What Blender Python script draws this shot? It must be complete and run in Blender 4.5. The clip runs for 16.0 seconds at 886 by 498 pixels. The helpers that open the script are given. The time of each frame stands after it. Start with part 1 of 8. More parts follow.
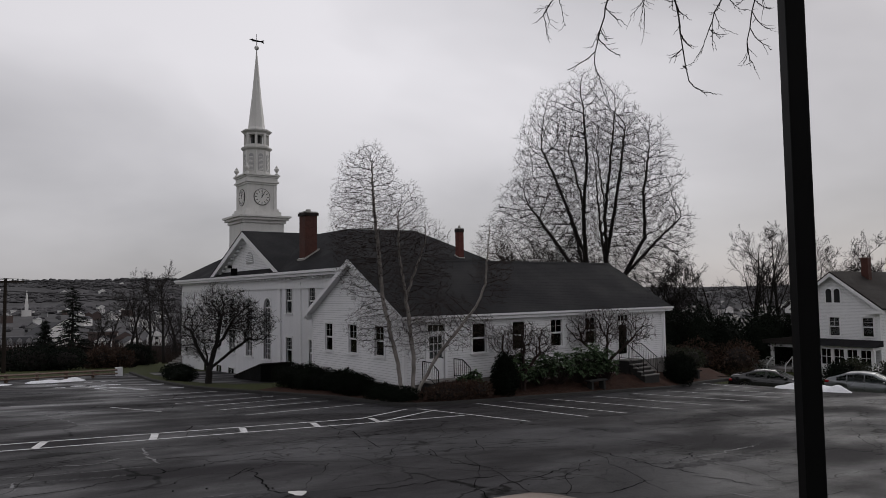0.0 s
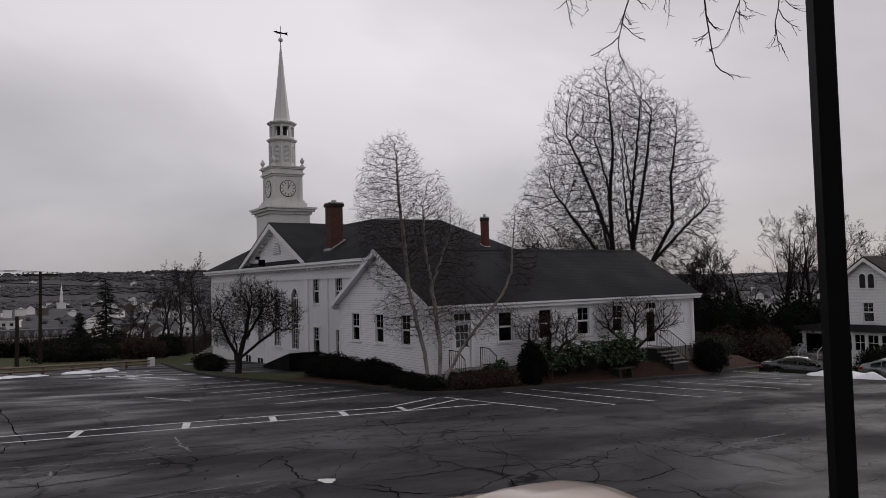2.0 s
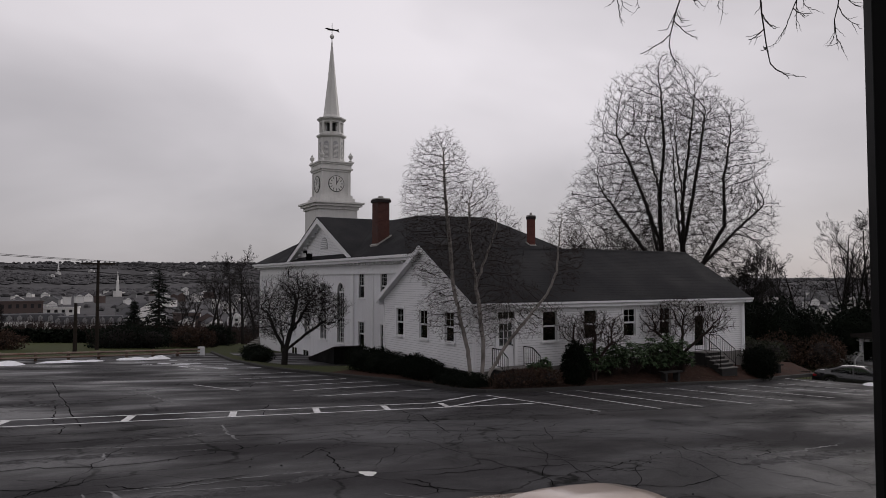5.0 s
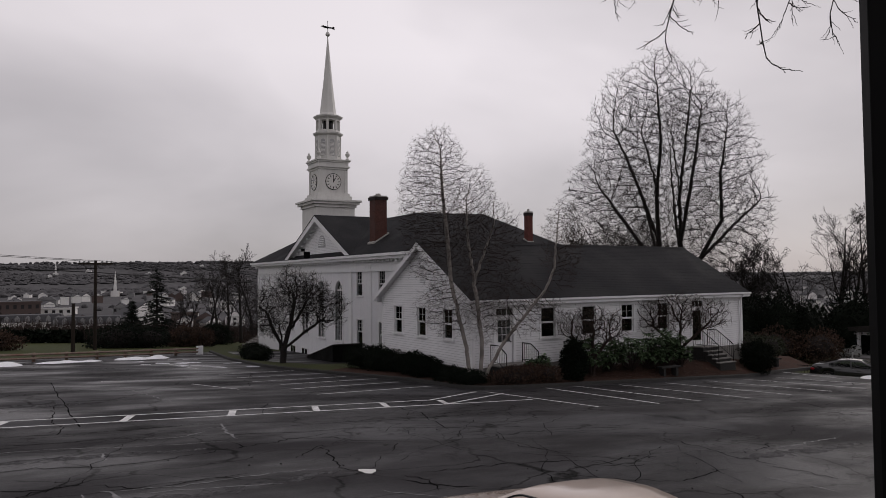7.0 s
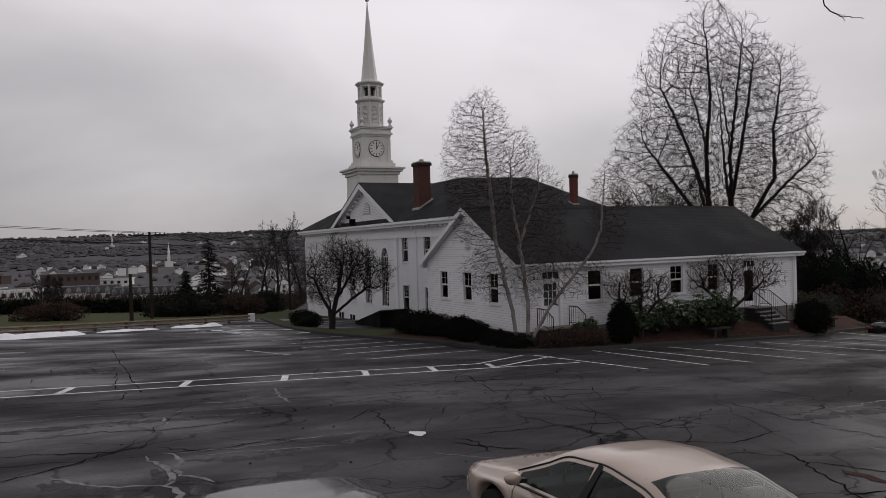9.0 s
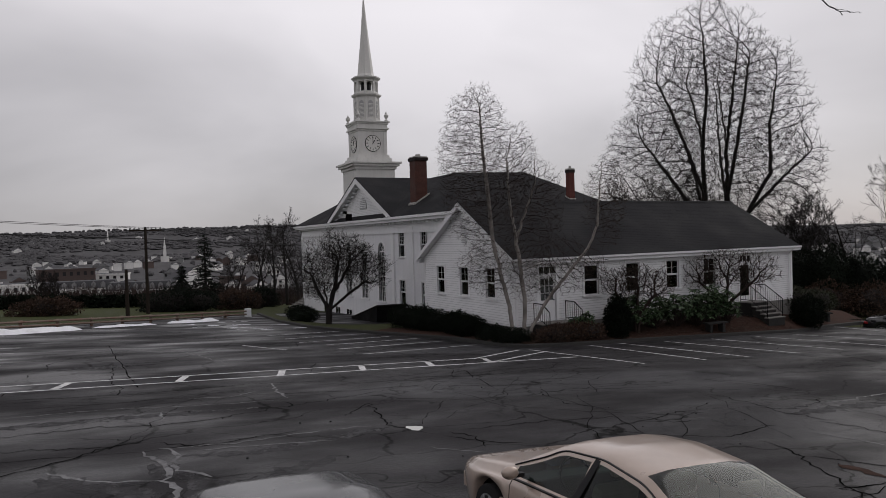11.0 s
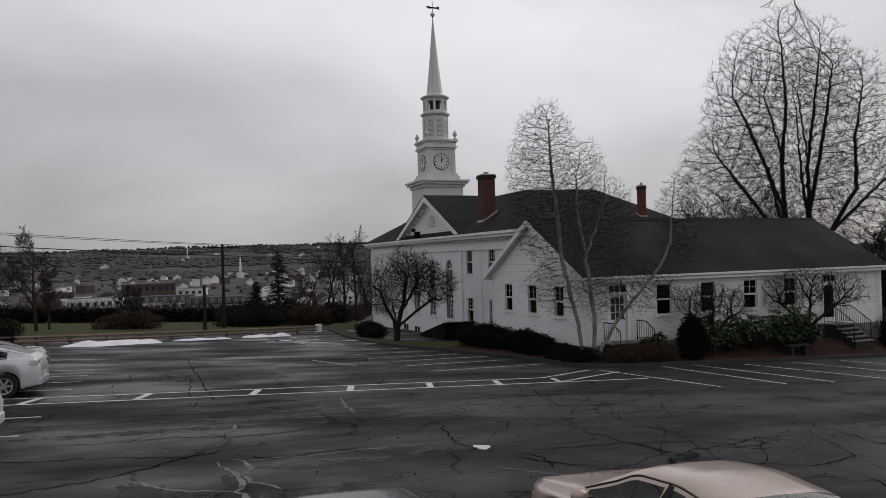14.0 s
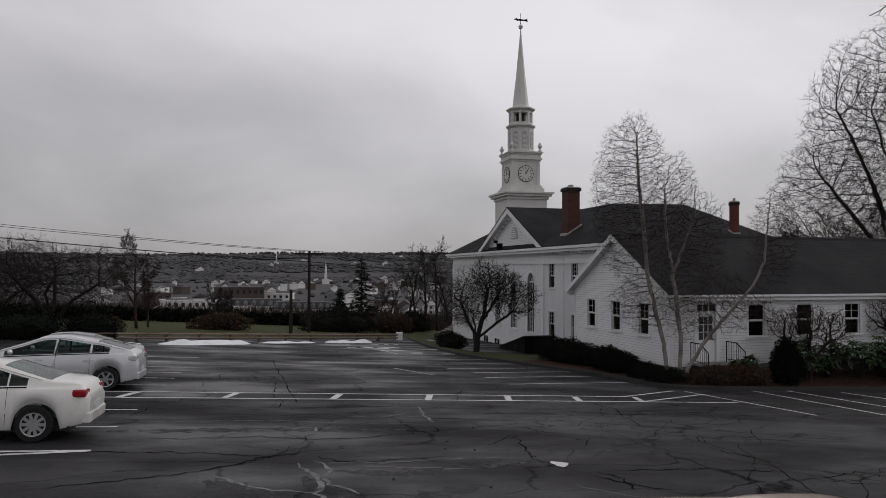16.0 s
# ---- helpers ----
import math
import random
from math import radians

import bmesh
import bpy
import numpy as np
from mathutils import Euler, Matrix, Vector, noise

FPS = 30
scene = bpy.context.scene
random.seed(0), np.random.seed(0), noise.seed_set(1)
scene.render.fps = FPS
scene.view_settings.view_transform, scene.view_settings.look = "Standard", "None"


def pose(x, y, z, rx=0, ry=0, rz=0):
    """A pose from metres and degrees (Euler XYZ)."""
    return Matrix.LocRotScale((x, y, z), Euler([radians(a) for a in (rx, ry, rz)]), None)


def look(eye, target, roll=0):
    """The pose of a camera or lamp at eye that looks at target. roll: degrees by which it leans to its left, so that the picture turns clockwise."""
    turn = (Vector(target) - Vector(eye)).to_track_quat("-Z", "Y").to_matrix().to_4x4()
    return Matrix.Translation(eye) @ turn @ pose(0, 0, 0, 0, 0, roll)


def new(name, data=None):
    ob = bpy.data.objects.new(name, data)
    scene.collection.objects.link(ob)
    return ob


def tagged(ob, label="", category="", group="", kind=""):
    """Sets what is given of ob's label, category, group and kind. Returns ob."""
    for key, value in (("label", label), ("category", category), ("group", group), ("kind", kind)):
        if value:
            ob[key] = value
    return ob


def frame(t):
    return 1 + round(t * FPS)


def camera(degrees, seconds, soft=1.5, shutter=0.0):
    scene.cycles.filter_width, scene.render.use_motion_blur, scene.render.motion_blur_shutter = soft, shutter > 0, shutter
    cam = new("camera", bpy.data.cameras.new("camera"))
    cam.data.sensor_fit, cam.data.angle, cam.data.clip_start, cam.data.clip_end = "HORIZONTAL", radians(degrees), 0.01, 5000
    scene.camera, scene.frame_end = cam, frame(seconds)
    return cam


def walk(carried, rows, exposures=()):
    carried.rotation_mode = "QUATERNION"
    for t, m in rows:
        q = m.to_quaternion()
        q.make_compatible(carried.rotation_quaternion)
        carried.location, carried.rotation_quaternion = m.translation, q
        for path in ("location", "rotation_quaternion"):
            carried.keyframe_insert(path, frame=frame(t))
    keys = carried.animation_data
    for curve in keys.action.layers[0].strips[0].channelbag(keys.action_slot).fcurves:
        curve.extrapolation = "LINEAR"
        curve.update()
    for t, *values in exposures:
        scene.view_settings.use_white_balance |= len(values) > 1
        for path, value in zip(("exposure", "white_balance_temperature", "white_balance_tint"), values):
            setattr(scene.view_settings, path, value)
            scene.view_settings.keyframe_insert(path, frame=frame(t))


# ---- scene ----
from mathutils.kdtree import KDTree

cam = camera(64.12, 16.0, soft=0.5)
CAM_Z = 4.4
PATH = [
    (0.0, pose(-0.007, 0.013, CAM_Z, 93.482, 0.846, -35.069)),
    (0.5, pose(-0.006, 0.011, CAM_Z, 93.277, 0.583, -32.385)),
    (1.0, pose(-0.005, 0.009, CAM_Z, 93.349, 0.536, -33.065)),
    (1.5, pose(-0.003, 0.005, CAM_Z, 92.659, 1.347, -33.150)),
    (2.0, pose(-0.001, 0.003, CAM_Z, 92.642, 1.384, -32.968)),
    (2.5, pose(0, 0, CAM_Z, 93.270, 1.438, -32.070)),
    (3.0, pose(0.002, -0.004, CAM_Z, 92.764, 1.366, -31.960)),
    (3.5, pose(0.004, -0.007, CAM_Z, 92.632, 1.036, -31.265)),
    (4.0, pose(0.006, -0.011, CAM_Z, 92.181, -0.012, -30.659)),
    (4.5, pose(0.008, -0.016, CAM_Z, 91.493, -0.224, -30.377)),
    (5.0, pose(0.010, -0.019, CAM_Z, 92.462, 0.021, -29.324)),
    (7.5, pose(0.009, -0.018, CAM_Z, 92.089, 0.637, -29.422)),
    (8.0, pose(0.008, -0.015, CAM_Z, 91.087, 0.946, -28.367)),
    (8.5, pose(0.006, -0.011, CAM_Z, 90.180, 1.403, -27.144)),
    (9.0, pose(0.005, -0.009, CAM_Z, 89.462, 1.634, -25.864)),
    (11.5, pose(0, 0, CAM_Z, 88.982, 1.768, -26.408)),
    (12.0, pose(0, 0, CAM_Z, 88.937, 1.889, -27.053)),
    (12.5, pose(0, 0, CAM_Z, 88.598, 1.941, -26.688)),
    (13.0, pose(0, 0, CAM_Z, 88.663, 1.716, -25.728)),
    (13.5, pose(0, 0, CAM_Z, 89.700, 1.555, -24.862)),
    (14.0, pose(0, 0, CAM_Z, 90.611, 1.472, -20.654)),
    (14.5, pose(0, 0, CAM_Z, 89.661, 0.459, -16.786)),
    (15.0, pose(0, 0, CAM_Z, 89.893, 0.187, -15.149)),
    (15.5, pose(0, 0, CAM_Z, 90.233, -0.070, -14.002)),
    (16.0, pose(0, 0, CAM_Z, 91.605, -0.209, -14.054)),
]
walk(cam, PATH, [(0.0, -0.03, 6500, 10.5), (2.0, -0.03, 6550, 13.5), (5.0, -0.02, 6600, 14.0), (8.0, 0.03, 6700, 15.0), (9.2, 0.05, 6600, 12.0), (12.0, 0.11, 6550, 11.5), (16.0, -0.02, 6550, 10.5)])

# ---- overcast daylight ----
SUN_EL, SUN_AZ = 32.0, 75.0


def make_world():
    w = bpy.data.worlds.new("overcast_sky")
    scene.world = w
    w.use_nodes = True
    nt = w.node_tree
    nt.nodes.clear()
    N, L = nt.nodes.new, nt.links.new
    out, bg = N("ShaderNodeOutputWorld"), N("ShaderNodeBackground")
    tc = N("ShaderNodeTexCoord")
    sky = N("ShaderNodeTexSky")
    sky.sky_type, sky.sun_disc = "NISHITA", False
    sky.sun_elevation, sky.sun_rotation = radians(SUN_EL), radians(SUN_AZ)
    skys = N("ShaderNodeVectorMath")
    skys.operation = "SCALE"
    skys.inputs["Scale"].default_value = 0.1
    L(sky.outputs[0], skys.inputs[0])
    # cloud layer: flattened direction, so that clouds shrink toward the horizon
    sep = N("ShaderNodeSeparateXYZ")
    L(tc.outputs["Generated"], sep.inputs[0])
    add = N("ShaderNodeMath")
    add.operation, add.inputs[1].default_value = "ADD", 0.4
    mx = N("ShaderNodeMath")
    mx.operation, mx.inputs[1].default_value = "MAXIMUM", 0.0
    L(sep.outputs[2], mx.inputs[0])
    L(mx.outputs[0], add.inputs[0])
    inv = N("ShaderNodeMath")
    inv.operation, inv.inputs[0].default_value = "DIVIDE", 1.0
    L(add.outputs[0], inv.inputs[1])
    flat = N("ShaderNodeVectorMath")
    flat.operation = "SCALE"
    L(tc.outputs["Generated"], flat.inputs[0])
    L(inv.outputs[0], flat.inputs["Scale"])
    big, small = N("ShaderNodeTexNoise"), N("ShaderNodeTexNoise")
    big.inputs["Scale"].default_value, big.inputs["Detail"].default_value = 0.6, 2.0
    small.inputs["Scale"].default_value, small.inputs["Detail"].default_value = 1.5, 4.0
    small.inputs["Roughness"].default_value = 0.55
    big.inputs["Distortion"].default_value = small.inputs["Distortion"].default_value = 0.3
    L(flat.outputs[0], big.inputs[0])
    L(flat.outputs[0], small.inputs[0])
    mixn = N("ShaderNodeMath")
    mixn.operation, mixn.inputs[1].default_value = "MULTIPLY_ADD", 0.35
    L(small.outputs[0], mixn.inputs[0])
    L(big.outputs[0], mixn.inputs[2])
    ramp = N("ShaderNodeValToRGB")
    e = ramp.color_ramp.elements
    e[0].position, e[0].color = 0.52, (0.47, 0.46, 0.48, 1)
    e[1].position, e[1].color = 0.82, (0.84, 0.82, 0.85, 1)
    L(mixn.outputs[0], ramp.inputs[0])
    # thicker, greyer cloud low over the valley
    low = N("ShaderNodeMapRange")
    low.inputs["From Min"].default_value, low.inputs["From Max"].default_value = 0.0, 0.3
    low.inputs["To Min"].default_value, low.inputs["To Max"].default_value = 0.56, 1.0
    L(sep.outputs[2], low.inputs[0])
    dim = N("ShaderNodeVectorMath")
    dim.operation = "SCALE"
    L(ramp.outputs[0], dim.inputs[0])
    L(low.outputs[0], dim.inputs["Scale"])
    mix = N("ShaderNodeMix")
    mix.data_type = "RGBA"
    mix.inputs[0].default_value = 0.94
    L(skys.outputs[0], mix.inputs[6])
    # the veiled sun brightens its own side of the cloud
    side = N("ShaderNodeVectorMath")
    side.operation = "DOT_PRODUCT"
    side.inputs[1].default_value = (math.sin(radians(SUN_AZ)), math.cos(radians(SUN_AZ)), 0)
    L(tc.outputs["Generated"], side.inputs[0])
    glow = N("ShaderNodeMapRange")
    glow.inputs["From Min"].default_value, glow.inputs["From Max"].default_value = 0.0, 1.0
    glow.inputs["To Min"].default_value, glow.inputs["To Max"].default_value = 0.93, 1.17
    L(side.outputs["Value"], glow.inputs[0])
    lit = N("ShaderNodeVectorMath")
    lit.operation = "SCALE"
    L(dim.outputs[0], lit.inputs[0])
    L(glow.outputs[0], lit.inputs["Scale"])
    L(lit.outputs[0], mix.inputs[7])
    L(mix.outputs[2], bg.inputs[0])
    bg.inputs[1].default_value = 0.92
    L(bg.outputs[0], out.inputs[0])


make_world()
sun_data = bpy.data.lights.new("sun", "SUN")
sun_data.energy, sun_data.angle, sun_data.color = 0.5, radians(40), (1.0, 0.97, 0.93)
sun = new("sun", sun_data)
sun.matrix_world = look((0, 0, 60), (-60 * math.sin(radians(SUN_AZ)), -60 * math.cos(radians(SUN_AZ)), 60 - 60 * math.tan(radians(SUN_EL))))


# ---- materials ----
def mat(name, color, rough=0.6, metal=0.0, var=0.18, scale=6.0, fine=60.0, bump=0.15, coat=0.0, spec=0.3, lap=0.0, streak=0.0, island=0.0, dirt=0.0, dirt_color=(0.05, 0.045, 0.04), transmission=0.0):
    """A plain surface with two scales of variation; lap: height of lapped boards, streak: vertical weather marks."""
    m = bpy.data.materials.new(name)
    m.use_nodes = True
    nt = m.node_tree
    N, L = nt.nodes.new, nt.links.new
    b = nt.nodes["Principled BSDF"]
    tc = N("ShaderNodeTexCoord")
    geo = N("ShaderNodeNewGeometry")
    n1, n2 = N("ShaderNodeTexNoise"), N("ShaderNodeTexNoise")
    n1.inputs["Scale"].default_value, n1.inputs["Detail"].default_value = scale * 0.15, 4
    n2.inputs["Scale"].default_value, n2.inputs["Detail"].default_value = fine * 0.15, 3
    L(geo.outputs["Position"], n1.inputs[0])
    L(geo.outputs["Position"], n2.inputs[0])
    add = N("ShaderNodeMath")
    add.operation = "ADD"
    L(n1.outputs[0], add.inputs[0])
    L(n2.outputs[0], add.inputs[1])
    mr = N("ShaderNodeMapRange")
    mr.inputs["From Min"].default_value, mr.inputs["From Max"].default_value = 0.6, 1.4
    mr.inputs["To Min"].default_value, mr.inputs["To Max"].default_value = 1 - var, 1 + var
    L(add.outputs[0], mr.inputs[0])
    sc = N("ShaderNodeVectorMath")
    sc.operation = "SCALE"
    sc.inputs[0].default_value = color[:3]
    last = mr.outputs[0]
    if island:
        ri = N("ShaderNodeMapRange")
        ri.inputs["To Min"].default_value, ri.inputs["To Max"].default_value = 1 - island, 1 + island
        L(geo.outputs["Random Per Island"], ri.inputs[0])
        mu = N("ShaderNodeMath")
        mu.operation = "MULTIPLY"
        L(last, mu.inputs[0])
        L(ri.outputs[0], mu.inputs[1])
        last = mu.outputs[0]
    L(last, sc.inputs["Scale"])
    col = sc.outputs[0]
    height = n2.outputs[0]
    if lap or streak:
        sep = N("ShaderNodeSeparateXYZ")
        L(geo.outputs["Position"], sep.inputs[0])
    if lap:
        dv = N("ShaderNodeMath")
        dv.operation, dv.inputs[1].default_value = "DIVIDE", lap
        L(sep.outputs[2], dv.inputs[0])
        fr = N("ShaderNodeMath")
        fr.operation = "FRACT"
        L(dv.outputs[0], fr.inputs[0])
        iv = N("ShaderNodeMath")
        iv.operation, iv.inputs[0].default_value = "SUBTRACT", 1.0
        L(fr.outputs[0], iv.inputs[1])
        height = iv.outputs[0]
        # darker line under each board's lip
        jt = N("ShaderNodeMapRange")
        jt.inputs["From Min"].default_value, jt.inputs["From Max"].default_value = 0.86, 0.94
        jt.inputs["To Min"].default_value, jt.inputs["To Max"].default_value = 0.0, 0.72
        L(fr.outputs[0], jt.inputs[0])
        mj = N("ShaderNodeMix")
        mj.data_type = "RGBA"
        L(jt.outputs[0], mj.inputs[0])
        L(col, mj.inputs[6])
        mj.inputs[7].default_value = (*[c * 0.3 for c in color[:3]], 1)
        col = mj.outputs[2]
    if streak or dirt:
        mp = N("ShaderNodeMapping")
        mp.inputs["Scale"].default_value = (1.3, 1.3, 0.12) if streak else (0.7, 0.7, 0.7)
        L(geo.outputs["Position"], mp.inputs[0])
        n3 = N("ShaderNodeTexNoise")
        n3.inputs["Scale"].default_value, n3.inputs["Detail"].default_value = 2.0, 5
        L(mp.outputs[0], n3.inputs[0])
        m3 = N("ShaderNodeMapRange")
        m3.inputs["From Min"].default_value, m3.inputs["From Max"].default_value = 0.5, 0.75
        m3.inputs["To Min"].default_value, m3.inputs["To Max"].default_value = 0.0, max(streak, dirt)
        L(n3.outputs[0], m3.inputs[0])
        mj = N("ShaderNodeMix")
        mj.data_type = "RGBA"
        L(m3.outputs[0], mj.inputs[0])
        L(col, mj.inputs[6])
        mj.inputs[7].default_value = (*dirt_color, 1)
        col = mj.outputs[2]
    L(col, b.inputs["Base Color"])
    b.inputs["Metallic"].default_value = metal
    b.inputs["Specular IOR Level"].default_value = spec
    b.inputs["Coat Weight"].default_value = coat
    b.inputs["Coat Roughness"].default_value = 0.06
    b.inputs["Transmission Weight"].default_value = transmission
    rr = N("ShaderNodeMapRange")
    rr.inputs["From Min"].default_value, rr.inputs["From Max"].default_value = 0.3, 0.7
    rr.inputs["To Min"].default_value, rr.inputs["To Max"].default_value = max(0.02, rough * 0.85), min(1, rough * 1.15)
    L(n1.outputs[0], rr.inputs[0])
    L(rr.outputs[0], b.inputs["Roughness"])
    if bump or lap:
        bp = N("ShaderNodeBump")
        bp.inputs["Strength"].default_value = 0.6 if lap else bump
        bp.inputs["Distance"].default_value = 0.015 if lap else 0.02
        L(height, bp.inputs["Height"])
        L(bp.outputs[0], b.inputs["Normal"])
    return m


def asphalt_mat():
    """Old wet asphalt: cracks, damp sheen, pale salt stains."""
    m = mat("asphalt", (0.0222, 0.0209, 0.0228), rough=0.5, var=0.6, scale=1.6, fine=220, bump=0.25)
    nt = m.node_tree
    N, L = nt.nodes.new, nt.links.new
    b = nt.nodes["Principled BSDF"]
    base = b.inputs["Base Color"].links[0].from_socket
    geo = N("ShaderNodeNewGeometry")
    # wandering position for the cracks
    wn = N("ShaderNodeTexNoise")
    wn.inputs["Scale"].default_value, wn.inputs["Detail"].default_value = 0.55, 5
    L(geo.outputs["Position"], wn.inputs[0])
    off = N("ShaderNodeVectorMath")
    off.operation = "MULTIPLY_ADD"
    off.inputs[1].default_value = (2.6, 2.6, 0)
    L(wn.outputs["Color"], off.inputs[0])
    L(geo.outputs["Position"], off.inputs[2])
    def cracks(scale, width, sx, sy):
        mp = N("ShaderNodeMapping")
        mp.inputs["Scale"].default_value = (sx, sy, 0)
        L(off.outputs[0], mp.inputs[0])
        v = N("ShaderNodeTexVoronoi")
        v.feature = "DISTANCE_TO_EDGE"
        v.inputs["Scale"].default_value = scale
        L(mp.outputs[0], v.inputs[0])
        r = N("ShaderNodeMapRange")
        r.inputs["From Min"].default_value, r.inputs["From Max"].default_value = width * 0.3, width
        r.inputs["To Min"].default_value, r.inputs["To Max"].default_value = 1.0, 0.0
        L(v.outputs["Distance"], r.inputs[0])
        return r.outputs[0]
    c1 = cracks(0.36, 0.013, 0.6, 1.25)
    c2 = cracks(1.0, 0.018, 0.9, 1.1)
    gate = N("ShaderNodeTexNoise")
    gate.inputs["Scale"].default_value, gate.inputs["Detail"].default_value = 0.16, 3
    L(geo.outputs["Position"], gate.inputs[0])
    gr = N("ShaderNodeMapRange")
    gr.inputs["From Min"].default_value, gr.inputs["From Max"].default_value = 0.46, 0.56
    L(gate.outputs[0], gr.inputs[0])
    c2g = N("ShaderNodeMath")
    c2g.operation = "MULTIPLY"
    L(c2, c2g.inputs[0])
    L(gr.outputs[0], c2g.inputs[1])
    cm = N("ShaderNodeMath")
    cm.operation = "MAXIMUM"
    L(c1, cm.inputs[0])
    L(c2g.outputs[0], cm.inputs[1])
    # pale residue in patches
    sn = N("ShaderNodeTexNoise")
    sn.inputs["Scale"].default_value, sn.inputs["Detail"].default_value, sn.inputs["Distortion"].default_value = 0.13, 7, 1.2
    mp2 = N("ShaderNodeMapping")
    mp2.inputs["Scale"].default_value = (0.8, 1.5, 0)
    mp2.inputs["Location"].default_value = (3.0, 1.0, 0)
    L(geo.outputs["Position"], mp2.inputs[0])
    L(mp2.outputs[0], sn.inputs[0])
    sr = N("ShaderNodeMapRange")
    sr.inputs["From Min"].default_value, sr.inputs["From Max"].default_value = 0.53, 0.62
    sr.inputs["To Min"].default_value, sr.inputs["To Max"].default_value = 0, 0.45
    L(sn.outputs[0], sr.inputs[0])
    a = N("ShaderNodeMix")
    a.data_type = "RGBA"
    L(sr.outputs[0], a.inputs[0])
    L(base, a.inputs[6])
    a.inputs[7].default_value = (0.085, 0.085, 0.09, 1)
    c = N("ShaderNodeMix")
    c.data_type = "RGBA"
    L(cm.outputs[0], c.inputs[0])
    L(a.outputs[2], c.inputs[6])
    c.inputs[7].default_value = (0.009, 0.009, 0.009, 1)
    L(c.outputs[2], b.inputs["Base Color"])
    # damp: smoother where water lies
    dn = N("ShaderNodeTexNoise")
    dn.inputs["Scale"].default_value, dn.inputs["Detail"].default_value = 0.22, 6
    mp3 = N("ShaderNodeMapping")
    mp3.inputs["Scale"].default_value = (0.9, 1.7, 0)
    L(geo.outputs["Position"], mp3.inputs[0])
    L(mp3.outputs[0], dn.inputs[0])
    dr = N("ShaderNodeMapRange")
    dr.inputs["From Min"].default_value, dr.inputs["From Max"].default_value = 0.38, 0.62
    dr.inputs["To Min"].default_value, dr.inputs["To Max"].default_value = 0.28, 0.8
    L(dn.outputs[0], dr.inputs[0])
    L(dr.outputs[0], b.inputs["Roughness"])
    # no sheen inside the cracks
    sp = N("ShaderNodeMapRange")
    sp.inputs["To Min"].default_value, sp.inputs["To Max"].default_value = 0.085, 0.03
    L(cm.outputs[0], sp.inputs[0])
    L(sp.outputs[0], b.inputs["Specular IOR Level"])
    return m


def ground_mat():
    """Grass near by, bare woods and fields far off."""
    m = mat("grass_and_woods", (0.07, 0.075, 0.035), rough=0.95, var=0.45, scale=0.6, fine=30, bump=0.4, dirt=0.6, dirt_color=(0.06, 0.05, 0.035), spec=0.2)
    return m


